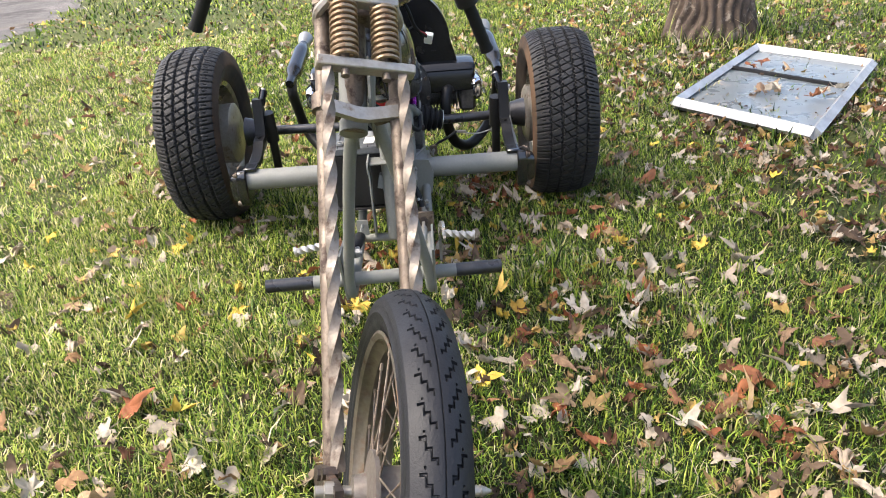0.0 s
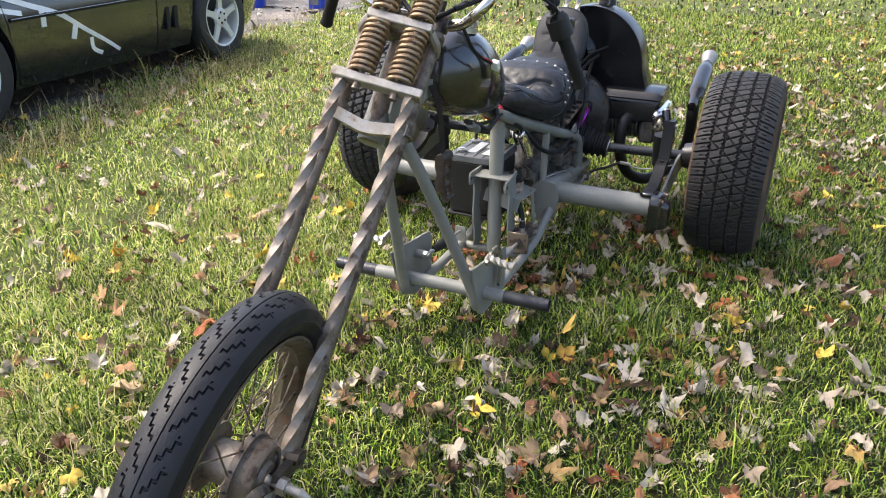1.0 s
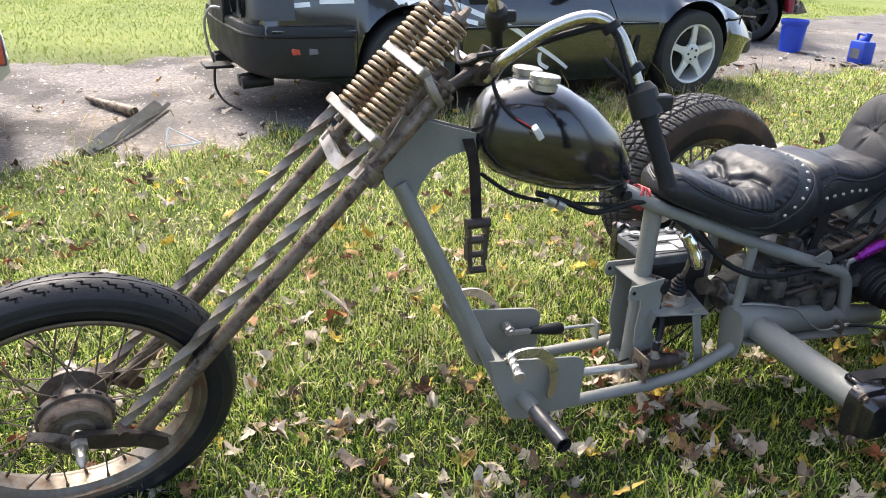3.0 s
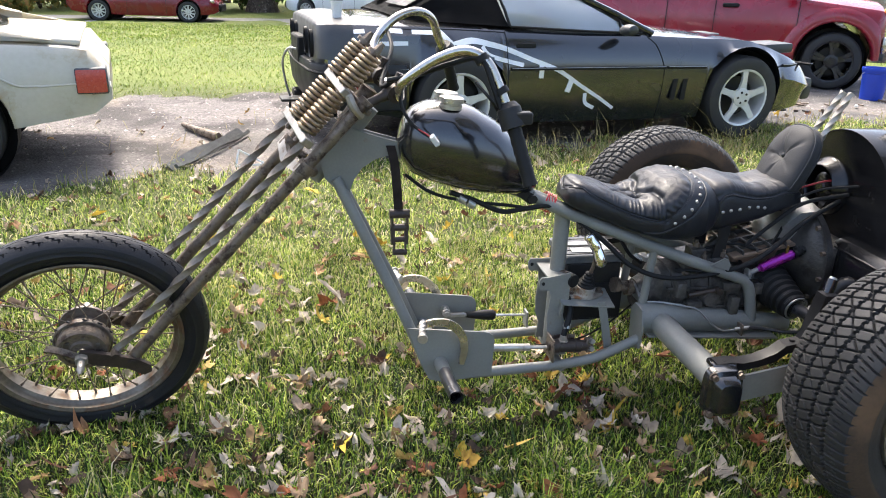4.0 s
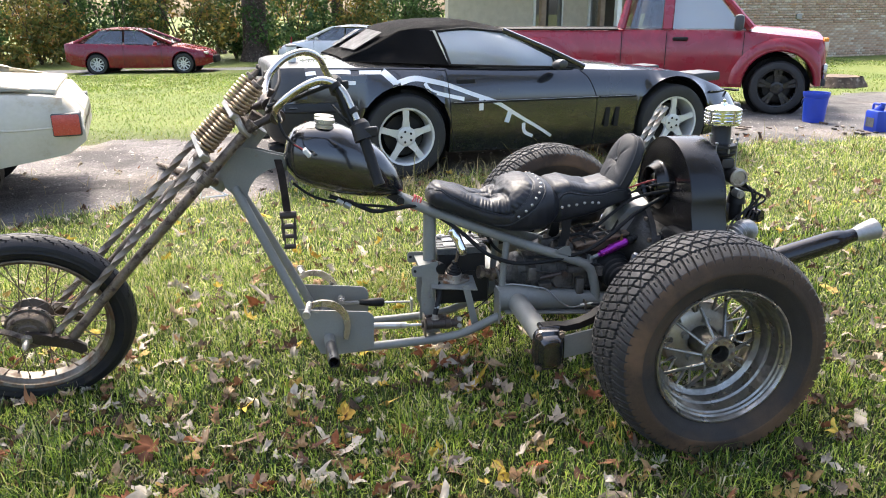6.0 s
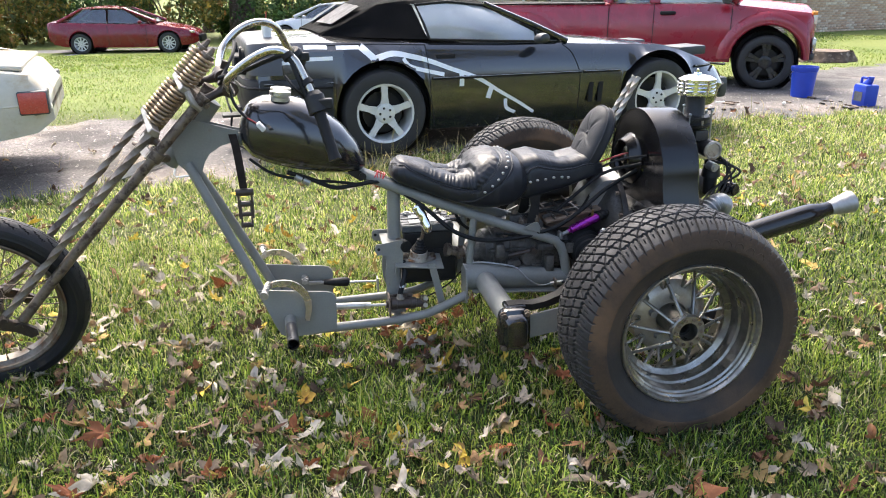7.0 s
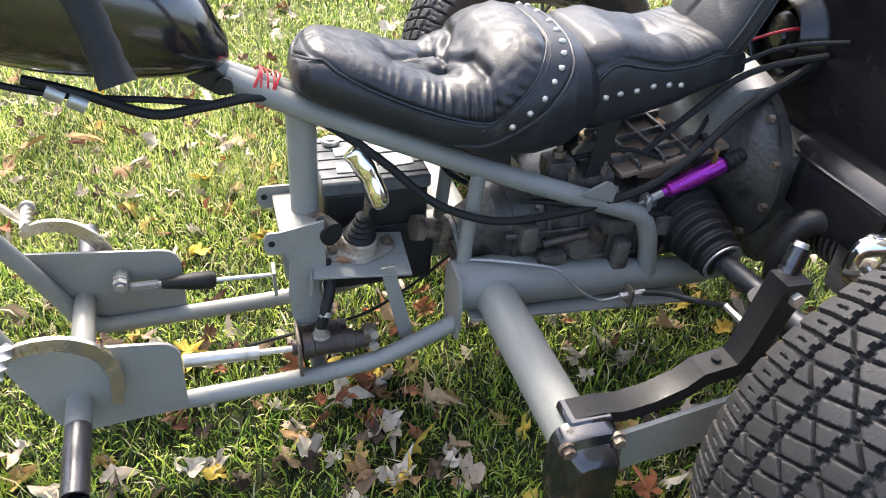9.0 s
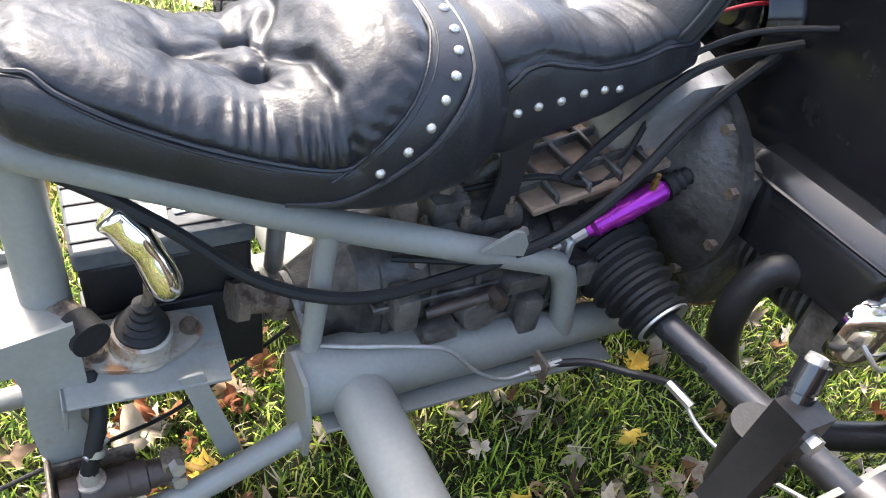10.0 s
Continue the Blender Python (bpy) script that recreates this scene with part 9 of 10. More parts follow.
_r = random.Random(3)
for tone, x, y, s, up in (
    ("brown", 0.72, 0.70, 0.2, 0), ("yellow", 0.70, 0.56, 0.12, 0), ("yellow", 1.536, -0.207, 0.12, 1.2), ("brown", 1.25, -0.54, 0.12, 0.3), ("pale", 1.33, -0.48, 0.12, 0), ("yellow", 1.345, -0.62, 0.13, 0.1), ("yellow", 1.49, -0.80, 0.11, 0),
    ("pale", 1.43, -0.39, 0.13, 0.2), ("yellow", 1.05, -0.33, 0.11, 0), ("pale", 0.61, -0.06, 0.12, 0.3), ("pale", 0.236, -0.166, 0.13, 0), ("pale", 0.46, 0.46, 0.15, 0.2), ("brown", 2.06, -1.02, 0.15, 0.2), ("pale", 2.38, -1.01, 0.13, 0), ("pale", 1.76, -0.49, 0.13, 0.5),
    ("yellow", 1.21, -0.18, 0.09, 0), ("tan", 0.377, 0.635, 0.15, 0.2), ("tan", 0.53, -0.85, 0.16, 0.2), ("yellow", 0.55, -0.88, 0.1, 0), ("yellow", 1.056, -0.37, 0.12, 0), ("tan", 0.668, -0.151, 0.16, 0.3), ("pale", 1.341, -0.698, 0.13, 0), ("pale", 1.395, -0.515, 0.14, 0.3), ("tan", 0.796, -0.449, 0.12, 0),
    ("pale", 0.738, -0.214, 0.13, 0.2), ("yellow", 0.983, 1.35, 0.15, 0.2), ("tan", 0.364, -0.115, 0.13, 0), ("pale", 0.505, -0.69, 0.13, 0.1), ("brown", 2.075, -1.447, 0.16, 0.2), ("pale", 1.646, -0.616, 0.12, 0), ("yellow", 1.338, 1.545, 0.12, 0), ("tan", 1.323, 1.095, 0.12, 0.1), ("brown", 1.609, -1.055, 0.12, 0),
    ("tan", 0.147, 0.618, 0.14, 0.2), ("yellow", 0.88, 1.5, 0.16, 0.2), ("pale", 1.053, -0.753, 0.12, 0.3), ("pale", 0.951, -0.68, 0.11, 0), ("yellow", 1.50, -0.268, 0.1, 0), ("pale", 1.12, -0.842, 0.12, 0.2), ("pale", 1.144, -0.929, 0.13, 0), ("pale", 2.95, -0.47, 0.13, 0.2), ("yellow", 2.02, -0.42, 0.15, 0.1), ("pale", 2.05, -0.30, 0.12, 0.3)):
    lay_leaf(tone, _r.randrange(22), x, y, s, _r, up)
for _i in range(235):
    x, y = _r.uniform(-0.9, 3.2), _r.uniform(-1.25, 1.5)
    u = _r.random()
    tone = "pale" if u < 0.46 else "brown" if u < 0.74 else "tan" if u < 0.93 else "yellow"
    lay_leaf(tone, _r.randrange(22), x, y, _r.uniform(0.06, 0.125), _r, abs(_r.gauss(0, 0.3)))


def litter(name, n, x0, x1, y0, y1, keep, seed, s0, s1, label):
    r = np.random.default_rng(seed)
    x, y = r.uniform(x0, x1, n), r.uniform(y0, y1, n)
    ok = r.uniform(0, 1, n) < keep(x, y)
    x, y = x[ok], y[ok]
    z = ground_z(x, y) + 0.01 + r.uniform(0, 0.02, len(x))
    size = r.uniform(s0, s1, len(x))
    yaw, p1, p2 = r.uniform(0, 6.28, len(x)), r.normal(0, 0.35, len(x)), r.normal(0, 0.35, len(x))
    cos, fs, base = [], [], 0
    for k, (co, f) in enumerate(_coarse):
        idx = np.arange(len(x))[k::len(_coarse)]
        c, s = np.cos(yaw[idx])[:, None], np.sin(yaw[idx])[:, None]
        q = co[None] * size[idx][:, None, None]
        qx, qy, qz = q[..., 0], q[..., 1], q[..., 2]
        qz = qz + qx * p1[idx][:, None] + qy * p2[idx][:, None]
        w = np.stack([x[idx][:, None] + c * qx - s * qy, y[idx][:, None] + s * qx + c * qy, z[idx][:, None] + qz], -1)
        cos.append(w.reshape(-1, 3))
        ff = (f[None] + (np.arange(len(idx)) * len(co))[:, None, None]).reshape(-1, 3) + base
        fs.append(ff)
        base += len(idx) * len(co)
    me = from_arrays(name, np.concatenate(cos), np.concatenate(fs), LEAF_STUFF)
    tagged(new(name, me), label, "leaves", kind="stuff")


for _i in range(85):
    cx, cy, sp = _r.choice([(1.02, -0.6, 0.13), (0.55, -0.8, 0.12), (2.12, -0.33, 0.12), (2.05, -0.48, 0.1), (1.52, -0.05, 0.11), (1.55, 0.05, 0.1), (0.1, -0.75, 0.2), (2.6, -1.3, 0.25)])
    lay_leaf(_r.choice(["brown", "brown", "brown", "tan", "pale"]), _r.randrange(22), cx + _r.gauss(0, sp), cy + _r.gauss(0, sp), _r.uniform(0.07, 0.13), _r, abs(_r.gauss(0, 0.3)))
def leaf_fall(x, y):
    """Share of the ground that leaves cover: thickest between the trike and the tree, thinning outwards."""
    thick = 0.6 * np.exp(-(((x - 2.6) / 3.4) ** 2) - ((y + 2.2) / 1.7) ** 2)
    under = 0.5 * np.exp(-(((x - 1.3) / 2.2) ** 2) - ((y + 0.45) / 1.0) ** 2)
    thin = 0.24 * np.exp(-(((x - 3.0) / 8.0) ** 2) - ((y + 0.5) / 5.0) ** 2)
    drift = 0.75 + 0.25 * np.sin(x * 2.1 + 1.3 * np.sin(y * 1.7)) * np.sin(y * 2.6 + x)
    return np.minimum(1, (np.maximum(thick, under) + thin) * drift) * (0.3 + 0.7 * lawn(x, y))


litter("fallen_leaves", 62000, -4.0, 10.0, -6.0, 5.0, leaf_fall, 12, 0.04, 0.115, "dry fallen maple leaves strewn on the lawn")

# weeds along the drive's near edge
WEED = ramp_mat("dry_weed_blades", [(0, (0.16, 0.17, 0.05)), (0.5, (0.3, 0.26, 0.11)), (1, (0.42, 0.34, 0.19))], rough=0.7, translucent=0.3, scale=3)


def edge(x, y):
    m = drive_mask(x, y)
    return np.where((m > 0.02) & (m < 0.9), 0.8, 0.03)


blades("edge_weeds", 9000, -2.0, 6.8, 2.2, 4.8, 0.11, 0.004, WEED, edge, "straggling dry weeds along the drive's edge", 21)
blades("edge_weeds", 3500, 1.2, 4.8, 2.6, 3.6, 0.17, 0.004, WEED, lambda x, y: np.where(np.abs(y - (2.75 + 0.22 * (x - 1.5))) < 0.16, 0.9, 0.02), "tall weeds beside the parked car", 22)


def framed_panel():
    c = thing("framed_glass_panel", (2.95, -2.1, GZ), "old white-framed storm window lying on leafy grass", "window")
    A, B, C, D = (Vector(q) for q in ((2.447, -1.951, 0.0), (3.16, -1.52, 0.0), (4.42, -2.5, 0.0), (3.71, -2.93, 0.0)))
    alu = mat("weathered_white_aluminium", (0.4, 0.415, 0.42), (0.28, 0.29, 0.3), rough=0.45, metal=0.2, scale=10, bump=0.1, stain=(0.35, 0.32, 0.28), stain_at=0.66)
    z = GZ + 0.05
    for a, b in ((A, B), (B, C), (C, D), (D, A)):
        bm = bmesh.new()
        sweep(bm, [a + Vector((0, 0, z)), b + Vector((0, 0, z))], 0.022, sides=[(1, 1.2), (-1, 1.2), (-1, -1.2), (1, -1.2)])
        part("frame_rail", bm, alu, c)
    p, q = B.lerp(C, 0.6), A.lerp(D, 0.6)
    bm = bmesh.new()
    sweep(bm, [p + Vector((0, 0, z)), q + Vector((0, 0, z))], 0.014, 6)
    part("glazing_bar", bm, RUBBER, c, "black perished glazing bar")
    pane = mat("dusty_glass", (0.13, 0.15, 0.155), (0.18, 0.2, 0.205), rough=0.3, scale=6, fine=40, bump=0.03, stain=(0.36, 0.32, 0.27), stain_at=0.64)
    for quad in ((A, B, p, q), (q, p, C, D)):
        bm = bmesh.new()
        cen = sum(quad, Vector()) / 4
        loft(bm, [[cen + (v - cen) * 0.98 + Vector((0, 0, z + h)) for v in quad] for h in (-0.014, -0.008)])
        part("pane", bm, pane, c, "dusty pane reflecting the sky")


framed_panel()
_r = random.Random(9)
for x, y in ((2.75, -1.98), (2.9, -2.1), (2.8, -2.1), (2.72, -2.42), (2.66, -2.3), (3.4, -2.2), (3.5, -2.3), (2.6, -2.2), (3.2, -2.35)):
    ob = new("maple_leaf", LEAF_MESH[_r.choice(["brown", "tan", "pale"]), _r.randrange(9)])
    ob.matrix_basis = Matrix.LocRotScale((x + 0.42, y - 0.02, GZ + 0.075), Euler((_r.gauss(0, 0.2), _r.gauss(0, 0.2), _r.uniform(0, 6.28))), (0.15,) * 3)
    tagged(ob, "dry leaf lying on the dusty pane", "leaf", "leaves on the panel")

BARK = mat("rough_bark", (0.1, 0.07, 0.05), (0.035, 0.025, 0.019), rough=0.9, scale=9, fine=45, bump=0.9, stain=(0.24, 0.2, 0.16), stain_at=0.6, stain_scale=12)


def trunk_mesh(h, r0, r1, seed, flare=0.35, na=80, nz=60, deep=0.03):
    r = random.Random(seed)
    th = np.arange(na) * 2 * np.pi / na
    zz = np.linspace(-0.08, h, nz)
    Z, T = np.meshgrid(zz, th, indexing="ij")
    rad = r0 + (r1 - r0) * np.clip(Z / h, 0, 1) + r0 * flare * np.exp(-np.clip(Z, 0, None) / 0.22) * (0.75 + 0.35 * np.cos(T * 5 + seed) ** 2)
    plates = np.abs(np.sin(T * 13 + 1.6 * np.sin(Z * 5.0 + seed) + 0.8 * np.sin(Z * 17 + T * 3))) ** 0.6
    cross = np.abs(np.sin(Z * 11 + 2.5 * np.sin(T * 6 + seed))) ** 0.4
    rad = rad - deep * (1 - plates * (0.7 + 0.3 * cross))
    lean = 0.02 * Z
    co = np.stack([rad * np.cos(T) + lean, rad * np.sin(T) + 0.4 * lean, Z], -1).reshape(-1, 3)
    i, j = np.meshgrid(np.arange(nz - 1), np.arange(na), indexing="ij")
    a, b = i * na + j, i * na + (j + 1) % na
    return co, np.stack([a, b, b + na, a + na], -1).reshape(-1, 4)


def leaf_cloud(n, boxes, size, seed):
    """Many small tilted leaf quads in uneven clumps."""
    r = np.random.default_rng(seed)
    cl = []
    for cx, cy, cz, rx, ry, rz, share in boxes:
        k = int(n * share)
        nc = max(3, k // 22)
        v = r.normal(0, 1, (nc, 3))
        v /= np.linalg.norm(v, axis=1)[:, None]
        v *= r.uniform(0.45, 1.0, nc)[:, None] ** 0.5
        cen = np.array([cx, cy, cz]) + v * [rx, ry, rz]
        idx = r.integers(0, nc, k)
        cl.append(cen[idx] + r.normal(0, 0.13, (k, 3)) * min(rx, rz) * 0.9)
    p = np.concatenate(cl)
    k = len(p)
    u, v = r.normal(0, 1, (k, 3)), r.normal(0, 1, (k, 3))
    u /= np.linalg.norm(u, axis=1)[:, None]
    v -= (u * v).sum(1)[:, None] * u
    v /= np.linalg.norm(v, axis=1)[:, None]
    s = (size * r.lognormal(0, 0.3, k))[:, None]
    co = np.stack([p - u * s, p + v * s * 0.55, p + u * s, p - v * s * 0.55], 1).reshape(-1, 3)
    q = np.arange(k) * 4
    return co, np.stack([q, q + 1, q + 2, q + 3], -1)


def foliage(name, stops):
    return ramp_mat(name, stops, rough=0.55, translucent=0.4, scale=1.5)


FOL_GREEN = foliage("green_foliage", [(0, (0.03, 0.07, 0.02)), (0.5, (0.06, 0.12, 0.03)), (1, (0.12, 0.18, 0.05))])
FOL_YELLOW = foliage("autumn_foliage", [(0, (0.08, 0.1, 0.025)), (0.45, (0.16, 0.17, 0.04)), (0.8, (0.3, 0.24, 0.05)), (1, (0.34, 0.16, 0.05))])


def near_tree():
    c = thing("yard_tree", (5.22, -2.46, GZ), "thick old tree with furrowed brown bark in leaf-strewn grass", "tree")
    co, f = trunk_mesh(5.5, 0.3, 0.22, 2, na=180, nz=170, deep=0.05)
    me = from_arrays("trunk", co + [5.22, -2.46, GZ], f, BARK)
    me.polygons.foreach_set("use_smooth", np.ones(len(f), dtype=bool))
    adopt(new("trunk", me), c)
    for k in range(5):
        a = k * 1.3 + 0.3
        p = [Vector((5.17, -2.49, 3.6 + 0.35 * k)), Vector((5.17 + 0.9 * math.cos(a), -2.49 + 0.9 * math.sin(a), 4.6 + 0.4 * k)), Vector((5.17 + 2.2 * math.cos(a), -2.49 + 2.2 * math.sin(a), 5.4 + 0.5 * k))]
        bm = bmesh.new()
        pts = catmull(p, 6)
        sweep(bm, pts, [0.13 - 0.1 * i / (len(pts) - 1) for i in range(len(pts))], 10)
        part("limb", bm, BARK, c)
    # long middle limb and its high crown clump are unseen, added to shade the lawn
    for p in (((5.2, -2.5, 4.6), (4.6, -2.0, 6.0), (4.1, -1.4, 7.2)), ((5.2, -2.5, 4.9), (4.3, 0.2, 7.6), (2.3, 3.2, 9.9), (0.5, 5.0, 11.0)), ((5.2, -2.5, 4.9), (6.2, -2.2, 6.2), (7.4, -1.6, 7.4))):
        bm = bmesh.new()
        pts = catmull(p, 6)
        sweep(bm, pts, [0.14 - 0.12 * i / (len(pts) - 1) for i in range(len(pts))], 10)
        part("limb", bm, BARK, c)
    # second clump, out of view, is there only to cast shade before the trike
    co, f = leaf_cloud(15000, [(5.7, -3.2, 8.0, 2.9, 2.6, 1.6, 0.34), (0.6, 5.2, 11.0, 3.6, 1.9, 0.9, 0.66)], 0.1, 5)
    adopt(new("crown", from_arrays("crown", co, f, FOL_YELLOW)), c)


near_tree()
blades("tree_grass", 2600, 4.3, 5.9, -3.3, -1.75, 0.16, 0.007, GRASS, lambda x, y: np.where(np.abs(np.hypot(x - 5.22, y + 2.46) - 0.48) < 0.12, 0.9, 0.0), "long grass round the tree's foot", 23)


def bucket():
    c = thing("plastic_bucket", (7.05, 5.65, GZ), "blue plastic bucket on the gravel", "bucket")
    blue = mat("blue_plastic", (0.012, 0.05, 0.42), (0.01, 0.04, 0.34), rough=0.4, bump=0.03)
    m = Matrix.Translation((7.05, 5.65, GZ)) @ Matrix.Diagonal((0.93, 0.93, 0.98, 1))
    bm = bmesh.new()
    lathe(bm, [(0.0, 0.0), (0.0, 0.13), (0.30, 0.15), (0.305, 0.158), (0.33, 0.16), (0.335, 0.165), (0.365, 0.165), (0.365, 0.157), (0.33, 0.152), (0.02, 0.125), (0.02, 0.0)], m, 40)
    part("pail", bm, blue, c)
    bm = bmesh.new()
    sweep(bm, [m @ Vector((0.166 * math.cos(a), 0.166 * math.sin(a), 0.31 - 0.12 * math.sin(a))) for a in np.linspace(0, math.pi, 18)], 0.004, 6)
    part("handle", bm, ALLOY, c, "wire handle")
    j = thing("plastic_jug", (7.22, 4.8, GZ), "blue plastic jug with a label on the gravel", "jug")
    bm = bmesh.new()
    box(bm, (7.22, 4.8, GZ + 0.12), (0.17, 0.2, 0.24), None, 0.03, 2)
    cyl(bm, (7.22, 4.8, GZ + 0.23), (7.22, 4.75, GZ + 0.29), 0.05, 0.03)
    part("can", bm, blue, j)
    bm = bmesh.new()
    cyl(bm, (7.22, 4.75, GZ + 0.285), (7.22, 4.745, GZ + 0.325), 0.028)
    part("cap", bm, blue, j)
    bm = bmesh.new()
    sweep(bm, catmull([(7.22, 4.88, GZ + 0.22), (7.22, 4.88, GZ + 0.30), (7.22, 4.8, GZ + 0.30)], 5), 0.014, 8)
    part("handle", bm, blue, j)
    bm = bmesh.new()
    box(bm, (7.132, 4.8, GZ + 0.11), (0.004, 0.12, 0.1), None)
    part("label", bm, BATTOP, j, "worn grey label")


bucket()


def scraps():
    chan = thing("metal_channel", (-0.05, 3.4, GZ), "long dented metal trim channel lying on gravel", "scrap")
    dull = mat("dull_dark_alloy", (0.16, 0.165, 0.16), (0.07, 0.07, 0.066), rough=0.4, metal=0.5, bump=0.1)
    a, b = Vector((-0.24, 2.88, GZ + 0.02)), Vector((0.14, 3.93, GZ + 0.03))
    n = Vector((0.94, -0.34, 0))
    for off in (-0.045, 0.0, 0.045):
        bm = bmesh.new()
        p = [a.lerp(b, i / 8) + n * off + Vector((0, 0, 0.008 * math.sin(i * 1.3 + off * 50) + (0.012 if off else 0))) for i in range(9)]
        sweep(bm, p, 0.011, sides=[(1, 1.2), (-1, 1.2), (-1, -1.2), (1, -1.2)] if off else [(0.4, 3.4), (-0.4, 3.4), (-0.4, -3.4), (0.4, -3.4)])
        part("channel_rail" if off else "channel_web", bm, dull, chan)
    rod = thing("steel_rod", (-0.1, 3.6, GZ), "rusty steel rod lying on gravel", "scrap")
    bm = bmesh.new()
    sweep(bm, catmull([(-0.36, 4.27, GZ + 0.03), (-0.2, 4.0, GZ + 0.035), (-0.03, 3.74, GZ + 0.04)], 4), [0.02, 0.022, 0.022, 0.024, 0.026, 0.03, 0.032, 0.035, 0.03], 10)
    part("rod", bm, RUST, rod)
    fr = thing("white_bracket", (0.33, 2.66, GZ), "small white triangular bracket on the grass edge", "scrap")
    bm = bmesh.new()
    p = [Vector((0.17, 2.91, GZ + 0.02)), Vector((0.19, 2.96, GZ + 0.12)), Vector((0.36, 2.96, GZ + 0.02))]
    for a, b in ((p[0], p[1]), (p[1], p[2]), (p[2], p[0])):
        sweep(bm, [a, b], 0.007, 6)
    part("bracket", bm, WHITEPL, fr)
    r = random.Random(5)
    for i in range(46):
        x, y = r.uniform(3.9, 7.2), r.uniform(4.5, 5.6)
        ob = thing("debris_scrap", (x, y, GZ), r.choice(["broken pale scrap on the gravel", "dark scrap of wood on the gravel"]), "scrap", "scraps on the drive")
        bm = bmesh.new()
        box(bm, (x, y, GZ + 0.012), (r.uniform(0.03, 0.16), r.uniform(0.015, 0.045), r.uniform(0.01, 0.025)), Matrix.Translation((x, y, 0)) @ Matrix.Rotation(r.uniform(0, 3.1), 4, "Z") @ Matrix.Translation((-x, -y, 0)), 0.004)
        part("scrap", bm, r.choice([WHITEPL, RUST, BARK, SATIN, RUST]), ob)


scraps()


def gravel_stones():
    n = 9000
    r = np.random.default_rng(31)
    x, y = r.uniform(-3, 8, n), r.uniform(2.2, 7.2, n)
    ok = r.uniform(0, 1, n) < drive_mask(x, y)
    x, y = x[ok], y[ok]
    k = len(x)
    z = ground_z(x, y)
    s = 0.0075 * r.lognormal(0, 0.5, k)
    oct_ = np.array([(1, 0, 0), (0, 1, 0), (-1, 0, 0), (0, -1, 0), (0, 0, 0.7), (0, 0, -0.5)])
    co = np.stack([x, y, z], -1)[:, None] + oct_[None] * (s[:, None, None] * r.uniform(0.6, 1.3, (k, 6, 1)))
    f = np.array([(0, 1, 4), (1, 2, 4), (2, 3, 4), (3, 0, 4)])
    faces = (f[None] + (np.arange(k) * 6)[:, None, None]).reshape(-1, 3)
    me = from_arrays("gravel", co.reshape(-1, 3), faces, ramp_mat("gravel_stones", [(0, (0.08, 0.073, 0.068)), (0.6, (0.17, 0.155, 0.145)), (1, (0.34, 0.32, 0.3))], rough=0.85))
    tagged(new("gravel", me), "loose grey gravel on the drive", "gravel", kind="stuff")


gravel_stones()

stump = thing("tree_stump", (10.5, 9.9, GZ), "low cut tree stump in the grass", "stump")
_co, _f = trunk_mesh(0.16, 0.42, 0.4, 8, na=60, nz=8)
adopt(new("stump_wood", from_arrays("stump_wood", _co + [10.5, 9.9, GZ], _f, BARK)), stump)
_bm = bmesh.new()
cyl(_bm, (10.5, 9.9, GZ + 0.14), (10.5, 9.9, GZ + 0.165), 0.4, n=30)
part("cut_face", _bm, mat("grey_cut_wood", (0.2, 0.14, 0.09), (0.11, 0.075, 0.05), rough=0.9, bump=0.4, stain=(0.05, 0.035, 0.025), stain_at=0.52, stain_scale=9), stump)

# ---- the far side: road, house, trees ----
road_m = mat("pale_asphalt", (0.22, 0.21, 0.2), (0.16, 0.155, 0.15), rough=0.9, scale=3, fine=60, bump=0.3)
_bm = bmesh.new()
_xs = np.linspace(-60, 60, 61)
loft(_bm, [[Vector((x, y, float(ground_z(x, y)) + 0.012)) for y in (23.6, 24.6, 25.8, 26.8)] for x in _xs], closed=False, caps=False)
tagged(part("road", _bm, road_m), "pale asphalt road beyond the grass", "road", kind="structure")


